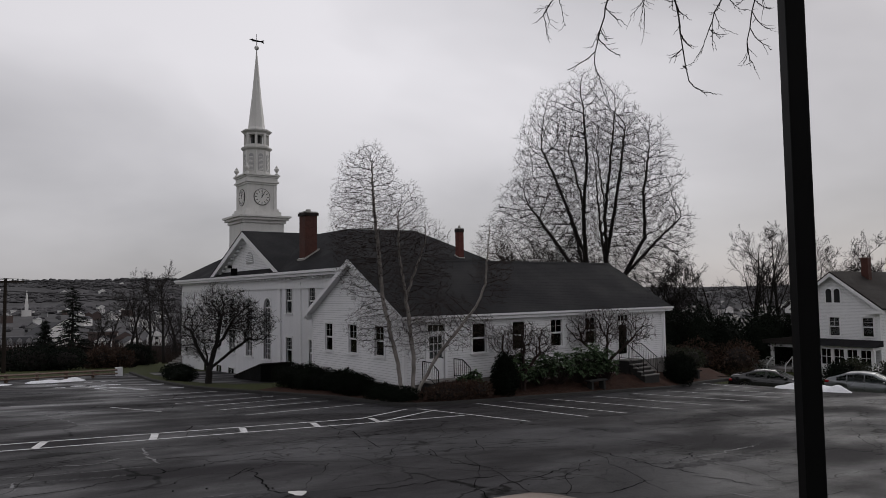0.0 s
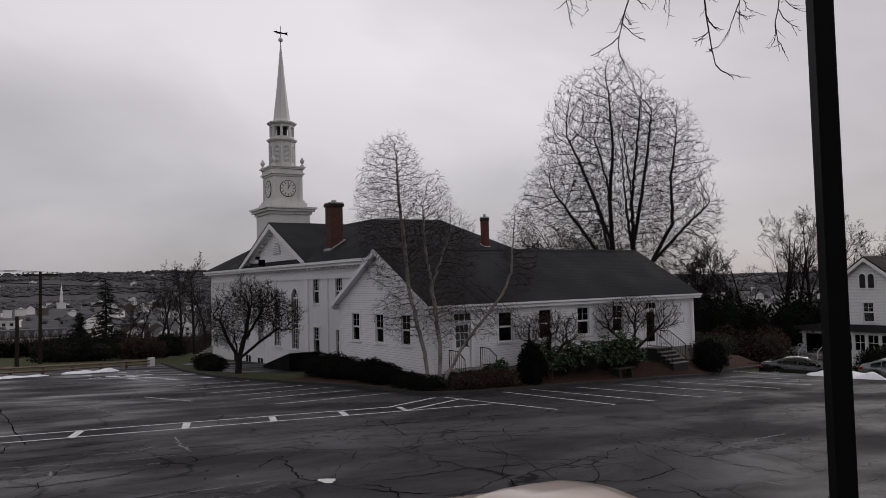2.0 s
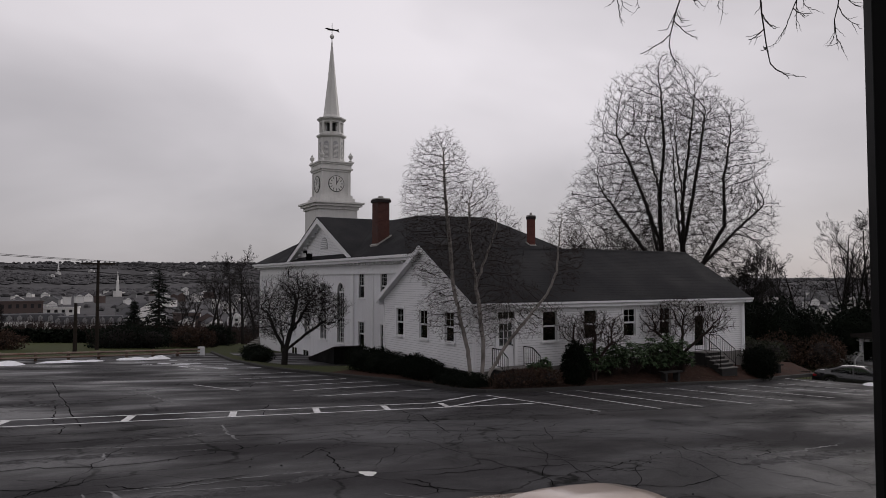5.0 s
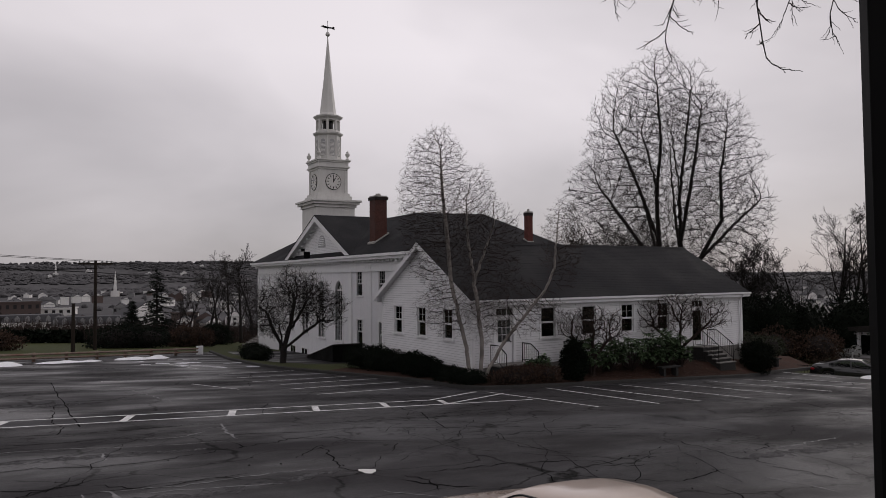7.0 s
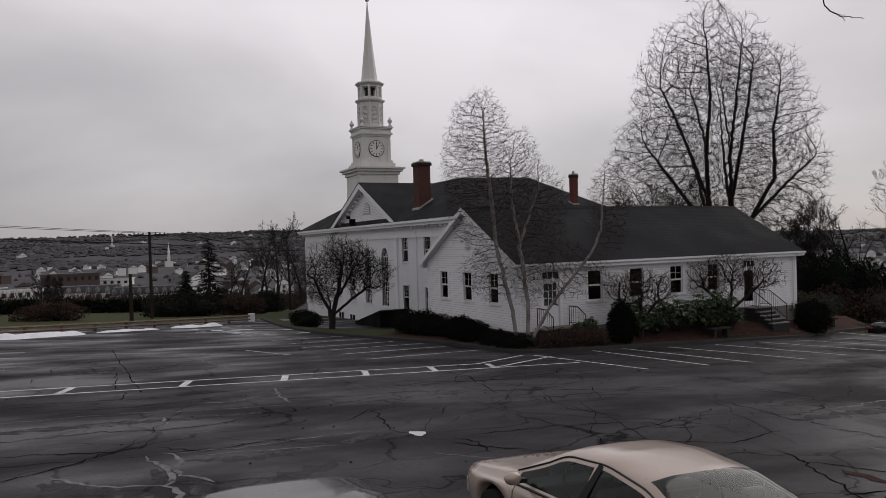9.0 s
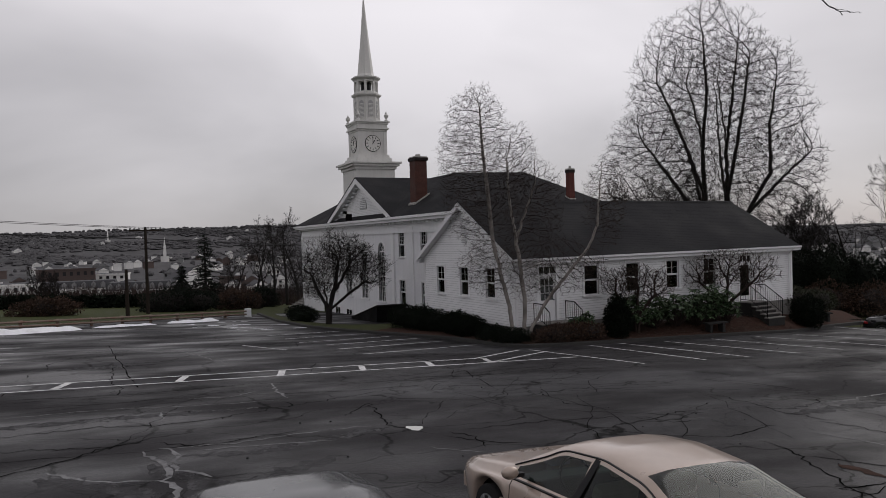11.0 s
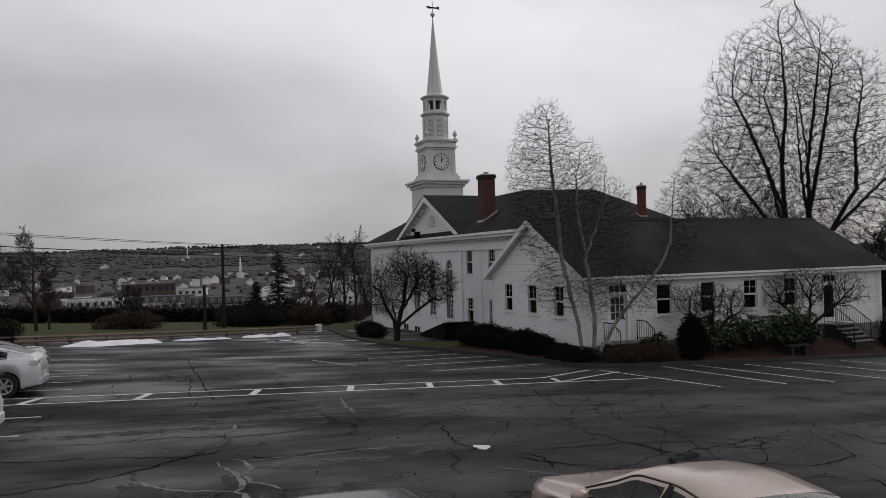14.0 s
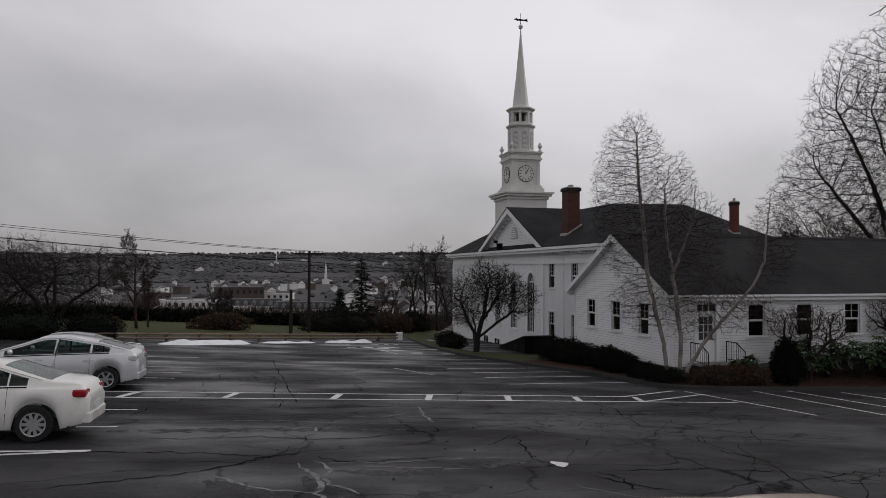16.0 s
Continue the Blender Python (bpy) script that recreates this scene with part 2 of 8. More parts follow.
M = {
    "asphalt": asphalt_mat(),
    "ground": ground_mat(),
    "white_lap": mat("white_lap_siding", (0.78, 0.78, 0.79), rough=0.55, var=0.05, lap=0.115, streak=0.1, dirt_color=(0.35, 0.35, 0.34)),
    "white_flat": mat("white_wall_paint", (0.76, 0.76, 0.78), rough=0.55, var=0.06, lap=0.0, streak=0.12, dirt_color=(0.4, 0.4, 0.39), bump=0.05),
    "white_trim": mat("white_trim_paint", (0.8, 0.8, 0.81), rough=0.45, var=0.05, streak=0.1, dirt_color=(0.4, 0.39, 0.37), bump=0.05),
    "tower_paint": mat("tower_cream_paint", (0.66, 0.65, 0.625), rough=0.5, var=0.07, streak=0.25, dirt_color=(0.3, 0.29, 0.26), bump=0.05),
    "grey_paint": mat("grey_louvre_paint", (0.42, 0.42, 0.42), rough=0.6, var=0.1),
    "shingle": mat("charcoal_shingle", (0.0135, 0.0135, 0.0155), rough=0.85, var=0.35, scale=3, fine=90, lap=0.085, spec=0.12),
    "shingle_brown": mat("brown_shingle", (0.032, 0.028, 0.026), rough=0.85, var=0.3, scale=3, fine=90, lap=0.1, spec=0.1),
    "glass": mat("window_glass", (0.012, 0.013, 0.015), rough=0.06, var=0.2, bump=0.02, spec=0.6),
    "brick": mat("dark_red_brick", (0.105, 0.034, 0.028), rough=0.85, var=0.25, scale=8, fine=60, lap=0.075, bump=0.3),
    "brick_dark": mat("sooty_brick", (0.075, 0.032, 0.025), rough=0.85, var=0.3, scale=8, fine=60, lap=0.075),
    "brick_soot": mat("soot_black_brick", (0.022, 0.016, 0.015), rough=0.9, var=0.3, scale=8, fine=60, lap=0.075),
    "cap": mat("chimney_cap_mortar", (0.35, 0.34, 0.32), rough=0.85),
    "black_metal": mat("black_painted_metal", (0.005, 0.005, 0.005), rough=0.6, var=0.2, bump=0.05, spec=0.06),
    "concrete": mat("weathered_concrete", (0.2, 0.19, 0.18), rough=0.85, var=0.2, dirt=0.4),
    "kerb": mat("dark_bitumen_kerb", (0.035, 0.034, 0.033), rough=0.75, var=0.3, spec=0.08),
    "line": mat("worn_white_line", (0.62, 0.62, 0.62), rough=0.6, var=0.2, scale=10, fine=80, dirt=0.5, dirt_color=(0.1, 0.1, 0.1)),
    "mulch": mat("brown_bark_mulch", (0.045, 0.025, 0.019), rough=0.95, var=0.5, scale=8, fine=120, bump=0.6, spec=0.08),
    "lawn": mat("winter_lawn", (0.046, 0.054, 0.02), rough=0.95, var=0.35, scale=3, fine=90, bump=0.5, dirt=0.5, dirt_color=(0.055, 0.048, 0.026), spec=0.1),
    "snow": mat("old_snow", (0.8, 0.81, 0.84), rough=0.7, var=0.12, scale=10, fine=60, bump=0.4, dirt=0.25, dirt_color=(0.3, 0.28, 0.26)),
    "bark": mat("dark_grey_bark", (0.024, 0.021, 0.02), rough=0.9, var=0.3, scale=20, fine=120, bump=0.5, spec=0.08),
    "bark_brown": mat("brown_bark", (0.036, 0.026, 0.023), rough=0.9, var=0.3, scale=20, fine=120, bump=0.4, spec=0.08),
    "birch": mat("white_birch_bark", (0.27, 0.245, 0.225), rough=0.7, var=0.15, scale=20, fine=120, dirt=0.9, dirt_color=(0.06, 0.05, 0.045)),
    "yew": mat("dark_yew_needles", (0.006, 0.009, 0.0055), rough=0.95, var=0.4, island=0.5, bump=0.0, spec=0.1),
    "olive": mat("olive_evergreen_leaves", (0.026, 0.03, 0.016), rough=0.6, var=0.3, island=0.5, bump=0.0, spec=0.2),
    "rhodo": mat("rhododendron_leaves", (0.075, 0.112, 0.06), rough=0.25, var=0.3, island=0.5, bump=0.0),
    "spruce": mat("spruce_needles", (0.011, 0.015, 0.011), rough=0.9, var=0.3, island=0.5, bump=0.0, spec=0.12),
    "dead_leaf": mat("brown_dead_leaves", (0.05, 0.029, 0.02), rough=0.85, var=0.3, island=0.5, bump=0.0),
    "wood_pole": mat("creosote_pole", (0.03, 0.024, 0.02), rough=0.9, var=0.3, spec=0.08),
    "guard": mat("pale_timber_rail", (0.2, 0.15, 0.12), rough=0.8, var=0.3, dirt=0.7, dirt_color=(0.16, 0.05, 0.03)),
    "cable": mat("black_cable", (0.01, 0.01, 0.01), rough=0.6, bump=0),
    "tan": mat("champagne_car_paint", (0.47, 0.375, 0.315), rough=0.3, metal=0.25, var=0.06, coat=0.8, bump=0, dirt=0.1, dirt_color=(0.2, 0.17, 0.15), spec=0.5),
    "car_dark": mat("dark_grey_car_paint", (0.04, 0.042, 0.045), rough=0.25, metal=0.2, var=0.06, coat=0.5, bump=0, spec=0.5),
    "car_silver": mat("silver_car_paint", (0.6, 0.61, 0.63), rough=0.3, metal=0.3, var=0.05, coat=0.8, bump=0, spec=0.5),
    "car_white": mat("white_car_paint", (0.74, 0.73, 0.7), rough=0.3, var=0.04, coat=0.8, bump=0, spec=0.5),
    "car_black": mat("black_car_paint", (0.014, 0.014, 0.016), rough=0.25, var=0.1, coat=1.0, bump=0, spec=0.5),
    "car_grey": mat("mid_grey_car_paint", (0.17, 0.18, 0.19), rough=0.3, metal=0.5, var=0.05, coat=0.8, bump=0, spec=0.5),
    "car_glass": mat("tinted_car_glass", (0.02, 0.026, 0.026), rough=0.04, var=0.1, bump=0, spec=0.7),
    "rubber": mat("tyre_rubber", (0.015, 0.015, 0.016), rough=0.85, var=0.2),
    "alloy": mat("silver_alloy", (0.45, 0.46, 0.47), rough=0.35, metal=0.8, var=0.1, bump=0),
    # black trim plastic; also the painted darkness of rooms behind windows
    "plastic_and_dark": mat("black_plastic_and_room_shade", (0.014, 0.014, 0.015), rough=0.5, bump=0),
    "red_lens": mat("red_lamp_lens", (0.3, 0.012, 0.018), rough=0.12, bump=0, coat=0.6),
    "clear_lens": mat("clear_lamp_lens", (0.55, 0.56, 0.57), rough=0.12, bump=0, coat=0.6),
    "plate": mat("number_plate", (0.55, 0.57, 0.6), rough=0.5, bump=0),
    "far_wall": mat("pale_town_wall", (0.72, 0.71, 0.69), rough=0.8, var=0.1, bump=0),
    "far_wall_grey": mat("grey_town_wall", (0.2, 0.2, 0.2), rough=0.8, var=0.15, bump=0),
    "far_brick": mat("brick_town_wall", (0.09, 0.066, 0.06), rough=0.8, var=0.15, bump=0),
    "far_roof": mat("dark_town_roof", (0.06, 0.06, 0.065), rough=0.8, var=0.2, bump=0),
    # bare woods, base colour lifted to a paler grey to paint in distant haze
    "far_wood": mat("bare_far_woods_with_haze", (0.082, 0.08, 0.083), rough=1.0, var=0.45, scale=0.05, fine=0.5, island=0.12, bump=0, spec=0.1),
    "clock_face": mat("white_clock_face", (0.7, 0.69, 0.66), rough=0.5, var=0.05, bump=0),
    "seat": mat("beige_car_seat", (0.2, 0.17, 0.14), rough=0.8),
}


def clear_glass(name, tint, gloss_rough=0.02, ior=1.5):
    """A thin pane: see-through, with a mirror sheen that grows at grazing angles."""
    m = bpy.data.materials.new(name)
    m.use_nodes = True
    nt = m.node_tree
    nt.nodes.clear()
    N, L = nt.nodes.new, nt.links.new
    out, mixs, tr, gl, fr = N("ShaderNodeOutputMaterial"), N("ShaderNodeMixShader"), N("ShaderNodeBsdfTransparent"), N("ShaderNodeBsdfGlossy"), N("ShaderNodeFresnel")
    tr.inputs[0].default_value = (*tint, 1)
    gl.inputs["Roughness"].default_value = gloss_rough
    gl.inputs[0].default_value = (0.9, 0.92, 0.92, 1)
    fr.inputs[0].default_value = ior
    nz, geo, bp = N("ShaderNodeTexNoise"), N("ShaderNodeNewGeometry"), N("ShaderNodeBump")
    nz.inputs["Scale"].default_value = 1.5
    bp.inputs["Strength"].default_value, bp.inputs["Distance"].default_value = 0.05, 0.02
    L(geo.outputs["Position"], nz.inputs[0])
    L(nz.outputs[0], bp.inputs["Height"])
    L(bp.outputs[0], gl.inputs["Normal"])
    L(fr.outputs[0], mixs.inputs[0])
    L(tr.outputs[0], mixs.inputs[1])
    L(gl.outputs[0], mixs.inputs[2])
    L(mixs.outputs[0], out.inputs[0])
    return m


M["glass"] = clear_glass("window_glass_pane", (0.55, 0.57, 0.57), 0.03)
M["car_glass"] = clear_glass("car_window_glass", (0.46, 0.56, 0.53), 0.01, 1.32)


# ---- mesh helpers ----
def part(name, bm, material, parent=None, label="", smooth=False):
    me = bpy.data.meshes.new(name)
    bmesh.ops.recalc_face_normals(bm, faces=bm.faces)
    bm.to_mesh(me)
    bm.free()
    if smooth:
        for p in me.polygons:
            p.use_smooth = True
    me.materials.append(M[material] if isinstance(material, str) else material)
    ob = new(name, me)
    if parent is not None:
        ob.parent = parent
    if label:
        ob["label"] = label
    return ob


def from_lists(name, verts, faces, material, parent=None, label="", smooth=False):
    me = bpy.data.meshes.new(name)
    me.from_pydata(verts, [], faces)
    me.update()
    if smooth:
        me.polygons.foreach_set("use_smooth", [True] * len(me.polygons))
    me.materials.append(M[material] if isinstance(material, str) else material)
    ob = new(name, me)
    if parent is not None:
        ob.parent = parent
    if label:
        ob["label"] = label
    return ob


def thing(name, at=(0, 0, 0), rz=0, label="", category="", group="", kind=""):
    ob = new(name)
    ob.empty_display_size = 0.2
    ob.matrix_basis = pose(*at, 0, 0, rz)
    return tagged(ob, label, category, group, kind)


def box(bm, x0, x1, y0, y1, z0, z1, bevel=0.0):
    vs = [bm.verts.new(p) for p in ((x0, y0, z0), (x1, y0, z0), (x1, y1, z0), (x0, y1, z0), (x0, y0, z1), (x1, y0, z1), (x1, y1, z1), (x0, y1, z1))]
    fs = [bm.faces.new([vs[i] for i in q]) for q in ((3, 2, 1, 0), (4, 5, 6, 7), (0, 1, 5, 4), (1, 2, 6, 5), (2, 3, 7, 6), (3, 0, 4, 7))]
    if bevel:
        bmesh.ops.bevel(bm, geom=list({e for f in fs for e in f.edges}), offset=bevel, segments=2, affect="EDGES", profile=0.5)
    return bm


def bx(x0, x1, y0, y1, z0, z1, bevel=0.0):
    return box(bmesh.new(), x0, x1, y0, y1, z0, z1, bevel)


def prism(bm, loop, axis, a, b):
    """Extrude a 2D loop along an axis from a to b. Axis x: loop in (y, z); y: (x, z); z: (x, y)."""
    def P(u, v, w):
        return {"x": (w, u, v), "y": (u, w, v), "z": (u, v, w)}[axis]
    A = [bm.verts.new(P(u, v, a)) for u, v in loop]
    B = [bm.verts.new(P(u, v, b)) for u, v in loop]
    bm.faces.new(A)
    bm.faces.new(B[::-1])
    for i in range(len(loop)):
        j = (i + 1) % len(loop)
        bm.faces.new((A[i], B[i], B[j], A[j]))
    return bm


def ring_stack(bm, rings, sides, turn=0.0, cap=True, cx=0, cy=0):
    """Lofts regular polygons given as (radius, z); radius is to the corners."""
    prev = None
    first = None
    for r, z in rings:
        cur = [bm.verts.new((cx + r * math.cos(turn + 2 * math.pi * k / sides), cy + r * math.sin(turn + 2 * math.pi * k / sides), z)) for k in range(sides)]
        if prev:
            for k in range(sides):
                bm.faces.new((prev[k], prev[(k + 1) % sides], cur[(k + 1) % sides], cur[k]))
        else:
            first = cur
        prev = cur
    if cap:
        bm.faces.new(first[::-1])
        bm.faces.new(prev)
    return bm


def tube(verts, faces, pts, radii, sides=5):
    """Adds a tapered tube along pts to vertex and face lists."""
    base = len(verts)
    n = len(pts)
    for i, p in enumerate(pts):
        d = (pts[min(i + 1, n - 1)] - pts[max(i - 1, 0)])
        d = d.normalized() if d.length > 1e-9 else Vector((0, 0, 1))
        a = d.cross(Vector((0.31, 0.87, 0.38))).normalized()
        b = d.cross(a)
        for k in range(sides):
            t = 2 * math.pi * k / sides
            verts.append(p + (a * math.cos(t) + b * math.sin(t)) * radii[i])
    for i in range(n - 1):
        for k in range(sides):
            k2 = (k + 1) % sides
            o = base + i * sides
            faces.append((o + k, o + k2, o + sides + k2, o + sides + k))
    faces.append(tuple(base + k for k in range(sides))[::-1])
    faces.append(tuple(base + (n - 1) * sides + k for k in range(sides)))


# ---- terrain ----
def smooth(a, b, x):
    t = min(1.0, max(0.0, (x - a) / (b - a)))
    return t * t * (3 - 2 * t)


def lot_z(x, y):
    return 1.72 - 0.05 * x - 0.045 * y - 0.35 * math.exp(-(max(y, 0.0) / 8.0) ** 2)


def land_z(x, y):
    r = math.hypot(x, y)
    s = min(1.0, 95.0 / max(r, 1e-6))
    z = lot_z(x * s, y * s)
    # the street lies lower than the lot
    z -= 0.65 * smooth(38.0, 41.0, x) * (1 - smooth(27.5, 33.0, y)) * (1 - smooth(70, 96, r))
    drop = smooth(96, 300, r)
    z = z * (1 - drop) + drop * (-21 + 2 * noise.noise(Vector((x, y, 0)) * 0.004))
    hill = smooth(1300, 2700, r) * (1 - 0.62 * smooth(0.42, 0.85, x / max(r, 1.0)))
    z += hill * (71 + 34 * noise.noise(Vector((x, y, 7)) * 0.0011) + 10 * noise.noise(Vector((x, y, 3)) * 0.006))
    return z


# ---- ground ----
def build_ground():
    verts, faces = [], []
    radii = [0.0] + [4 + 4 * i for i in range(24)] + [100 + 12 * i for i in range(1, 30)] + [460 * 1.09 ** i for i in range(1, 28)]
    n = 120
    for r in radii:
        for k in range(n):
            a = 2 * math.pi * k / n
            x, y = r * math.sin(a), r * math.cos(a)
            inside = r < 62
            verts.append((x, y, land_z(x, y) - (0.12 if inside else 0.02)))
    for i in range(len(radii) - 1):
        for k in range(n):
            k2 = (k + 1) % n
            faces.append((i * n + k, i * n + k2, (i + 1) * n + k2, (i + 1) * n + k))
    ob = from_lists("ground", verts, faces, "ground", smooth=True)
    ob.data.materials.append(M["lawn"])
    ob.data.materials.append(M["far_wood"])
    for p in ob.data.polygons:
        r = math.hypot(p.center.x, p.center.y)
        p.material_index = 2 if r > 104 else 1
    tagged(ob, "brown-green winter grass and wooded hills round the valley", "ground", kind="structure")


build_ground()

FAR_A, FAR_B = Vector((-30.0, 41.0)), Vector((13.5, 60.0))   # far edge of the asphalt


def far_edge(x):
    t = (x - FAR_A.x) / (FAR_B.x - FAR_A.x)
    return FAR_A.y + t * (FAR_B.y - FAR_A.y) if x < 13.5 else 60.0


def build_lot():
    verts, faces = [], []
    nx, ny = 64, 44
    for j in range(ny + 1):
        for i in range(nx + 1):
            x = -30 + 68.2 * i / nx
            y = -14 + (far_edge(x) + 14) * j / ny
            verts.append((x, y, lot_z(x, y)))
    for j in range(ny):
        for i in range(nx):
            o = j * (nx + 1) + i
            faces.append((o, o + 1, o + nx + 2, o + nx + 1))
    tagged(from_lists("parking_lot", verts, faces, "asphalt", smooth=True), "worn wet dark asphalt car park with many cracks", "parking lot", kind="structure")


build_lot()


def ribbon(name, pts, width, material, lift=0.006, parent=None):
    """A thin painted strip lying on the lot along pts."""
    verts, faces = [], []
    dense = []
    for a, b in zip(pts[:-1], pts[1:]):
        a, b = Vector(a), Vector(b)
        n = max(1, int((b - a).length / 0.6))
        dense += [a.lerp(b, k / n) for k in range(n)]
    dense.append(Vector(pts[-1]))
    for i, p in enumerate(dense):
        d = (dense[min(i + 1, len(dense) - 1)] - dense[max(i - 1, 0)]).normalized()
        s = Vector((-d.y, d.x)) * width * 0.5
        for q in (p - s, p + s):
            verts.append((q.x, q.y, lot_z(q.x, q.y) + lift))
    for i in range(len(dense) - 1):
        faces.append((2 * i, 2 * i + 1, 2 * i + 3, 2 * i + 2))
    return from_lists(name, verts, faces, material, parent)


# ---- planting island with its kerb ----
ISLAND = [(44.0, 28.0), (38.0, 26.6), (32.0, 24.6), (26.2, 24.4), (21.4, 24.1), (18.9, 23.85), (16.9, 23.8), (15.4, 23.9), (14.75, 24.6), (14.65, 26.2), (14.5, 28.7), (13.6, 31.4), (12.65, 34.2), (11.7, 36.9), (11.0, 40.0), (10.8, 47.7), (11.9, 60.0), (16.0, 76.0), (40.0, 84.0), (46.0, 60.0)]


def inside_dist(poly, x, y):
    """Signed distance to a polygon's edge, positive inside."""
    p = Vector((x, y))
    inside, best = False, 1e9
    for (x0, y0), (x1, y1) in zip(poly, poly[1:] + poly[:1]):
        if (y0 > y) != (y1 > y) and x < (x1 - x0) * (y - y0) / (y1 - y0) + x0:
            inside = not inside
        a, b = Vector((x0, y0)), Vector((x1, y1))
        t = max(0.0, min(1.0, (p - a).dot(b - a) / (b - a).length_squared))
        best = min(best, (p - a - (b - a) * t).length)
    return best if inside else -best


def bed_z(x, y):
    d = inside_dist(ISLAND, x, y)
    front = 1 - smooth(30.0, 44.0, y)
    level = 0.12 + smooth(0.0, 1.5, d) * (0.12 + 0.55 * smooth(16.0, 29.0, x)) * front
    z = lot_z(x, y) + level
    # ground behind the annex falls away to the church's basement
    return z - 1.0 * smooth(38, 54, y) * smooth(0.5, 5.0, d)


def build_island():
    bm = bmesh.new()
    loop = [bm.verts.new((x, y, 0)) for x, y in ISLAND]
    bm.faces.new(loop)
    for ax, lo, hi in ((0, 11, 46), (1, 23, 84)):
        v = lo + 0.75
        while v < hi:
            co, no = [0, 0, 0], [0, 0, 0]
            co[ax], no[ax] = v, 1
            bmesh.ops.bisect_plane(bm, geom=bm.verts[:] + bm.edges[:] + bm.faces[:], plane_co=co, plane_no=no)
            v += 1.0 if (ax == 0 and v < 38) or (ax == 1 and v < 40) else 3.0
    for v in bm.verts:
        v.co.z = bed_z(v.co.x, v.co.y) + 0.04 * noise.noise(v.co * 1.3)
    ob = part("planting_bed", bm, "mulch", smooth=True)
    ob.data.materials.append(M["lawn"])
    for p in ob.data.polygons:
        c = p.center
        if c.y > 34.5 and inside_dist(ISLAND, c.x, c.y) > 0.2 or c.y > 37:
            p.material_index = 1
    tagged(ob, "brown mulch bed and patchy winter grass beside the white annex", "planting bed", kind="structure")
    # kerb: a real step round the bed
    verts, faces = [], []
    ring = []
    for (x0, y0), (x1, y1) in zip(ISLAND[:-4], ISLAND[1:-3]):
        a, b = Vector((x0, y0)), Vector((x1, y1))
        n = max(2, int((b - a).length / 0.8))
        ring += [a.lerp(b, k / n) for k in range(n)]
    for i, p in enumerate(ring):
        d = (ring[min(i + 1, len(ring) - 1)] - ring[max(i - 1, 0)]).normalized()
        s = Vector((-d.y, d.x))
        z = lot_z(p.x, p.y)
        for o, h in ((0.12, -0.05), (0.07, 0.12), (-0.07, 0.15), (-0.14, 0.02)):
            q = p + s * o
            verts.append((q.x, q.y, z + h))
    for i in range(len(ring) - 1):
        for k in range(3):
            o = i * 4 + k
            faces.append((o, o + 1, o + 5, o + 4))
    tagged(from_lists("kerb", verts, faces, "kerb"), "low dark bitumen kerb round the planting bed", "kerb", kind="structure")


build_island()


# ---- building pieces ----
def wall_panels(bm, axis, at, thick, u0, u1, z0, z1, holes):
    """A wall as a grid of boxes with through openings. axis x: wall plane x=at, u along y; axis y: plane y=at, u along x.
    thick goes from at toward the inside (+)."""
    us = sorted({u0, u1, *[h[0] for h in holes], *[h[1] for h in holes]})
    zs = sorted({z0, z1, *[h[2] for h in holes], *[h[3] for h in holes]})
    for a, b in zip(us[:-1], us[1:]):
        run = None
        for c, d in zip(zs[:-1], zs[1:]):
            um, zm = (a + b) / 2, (c + d) / 2
            if any(h[0] < um < h[1] and h[2] < zm < h[3] for h in holes):
                continue
            if axis == "x":
                box(bm, at, at + thick, a, b, c, d)
            else:
                box(bm, a, b, at, at + thick, c, d)
    bmesh.ops.remove_doubles(bm, verts=bm.verts, dist=0.0005)
    return bm


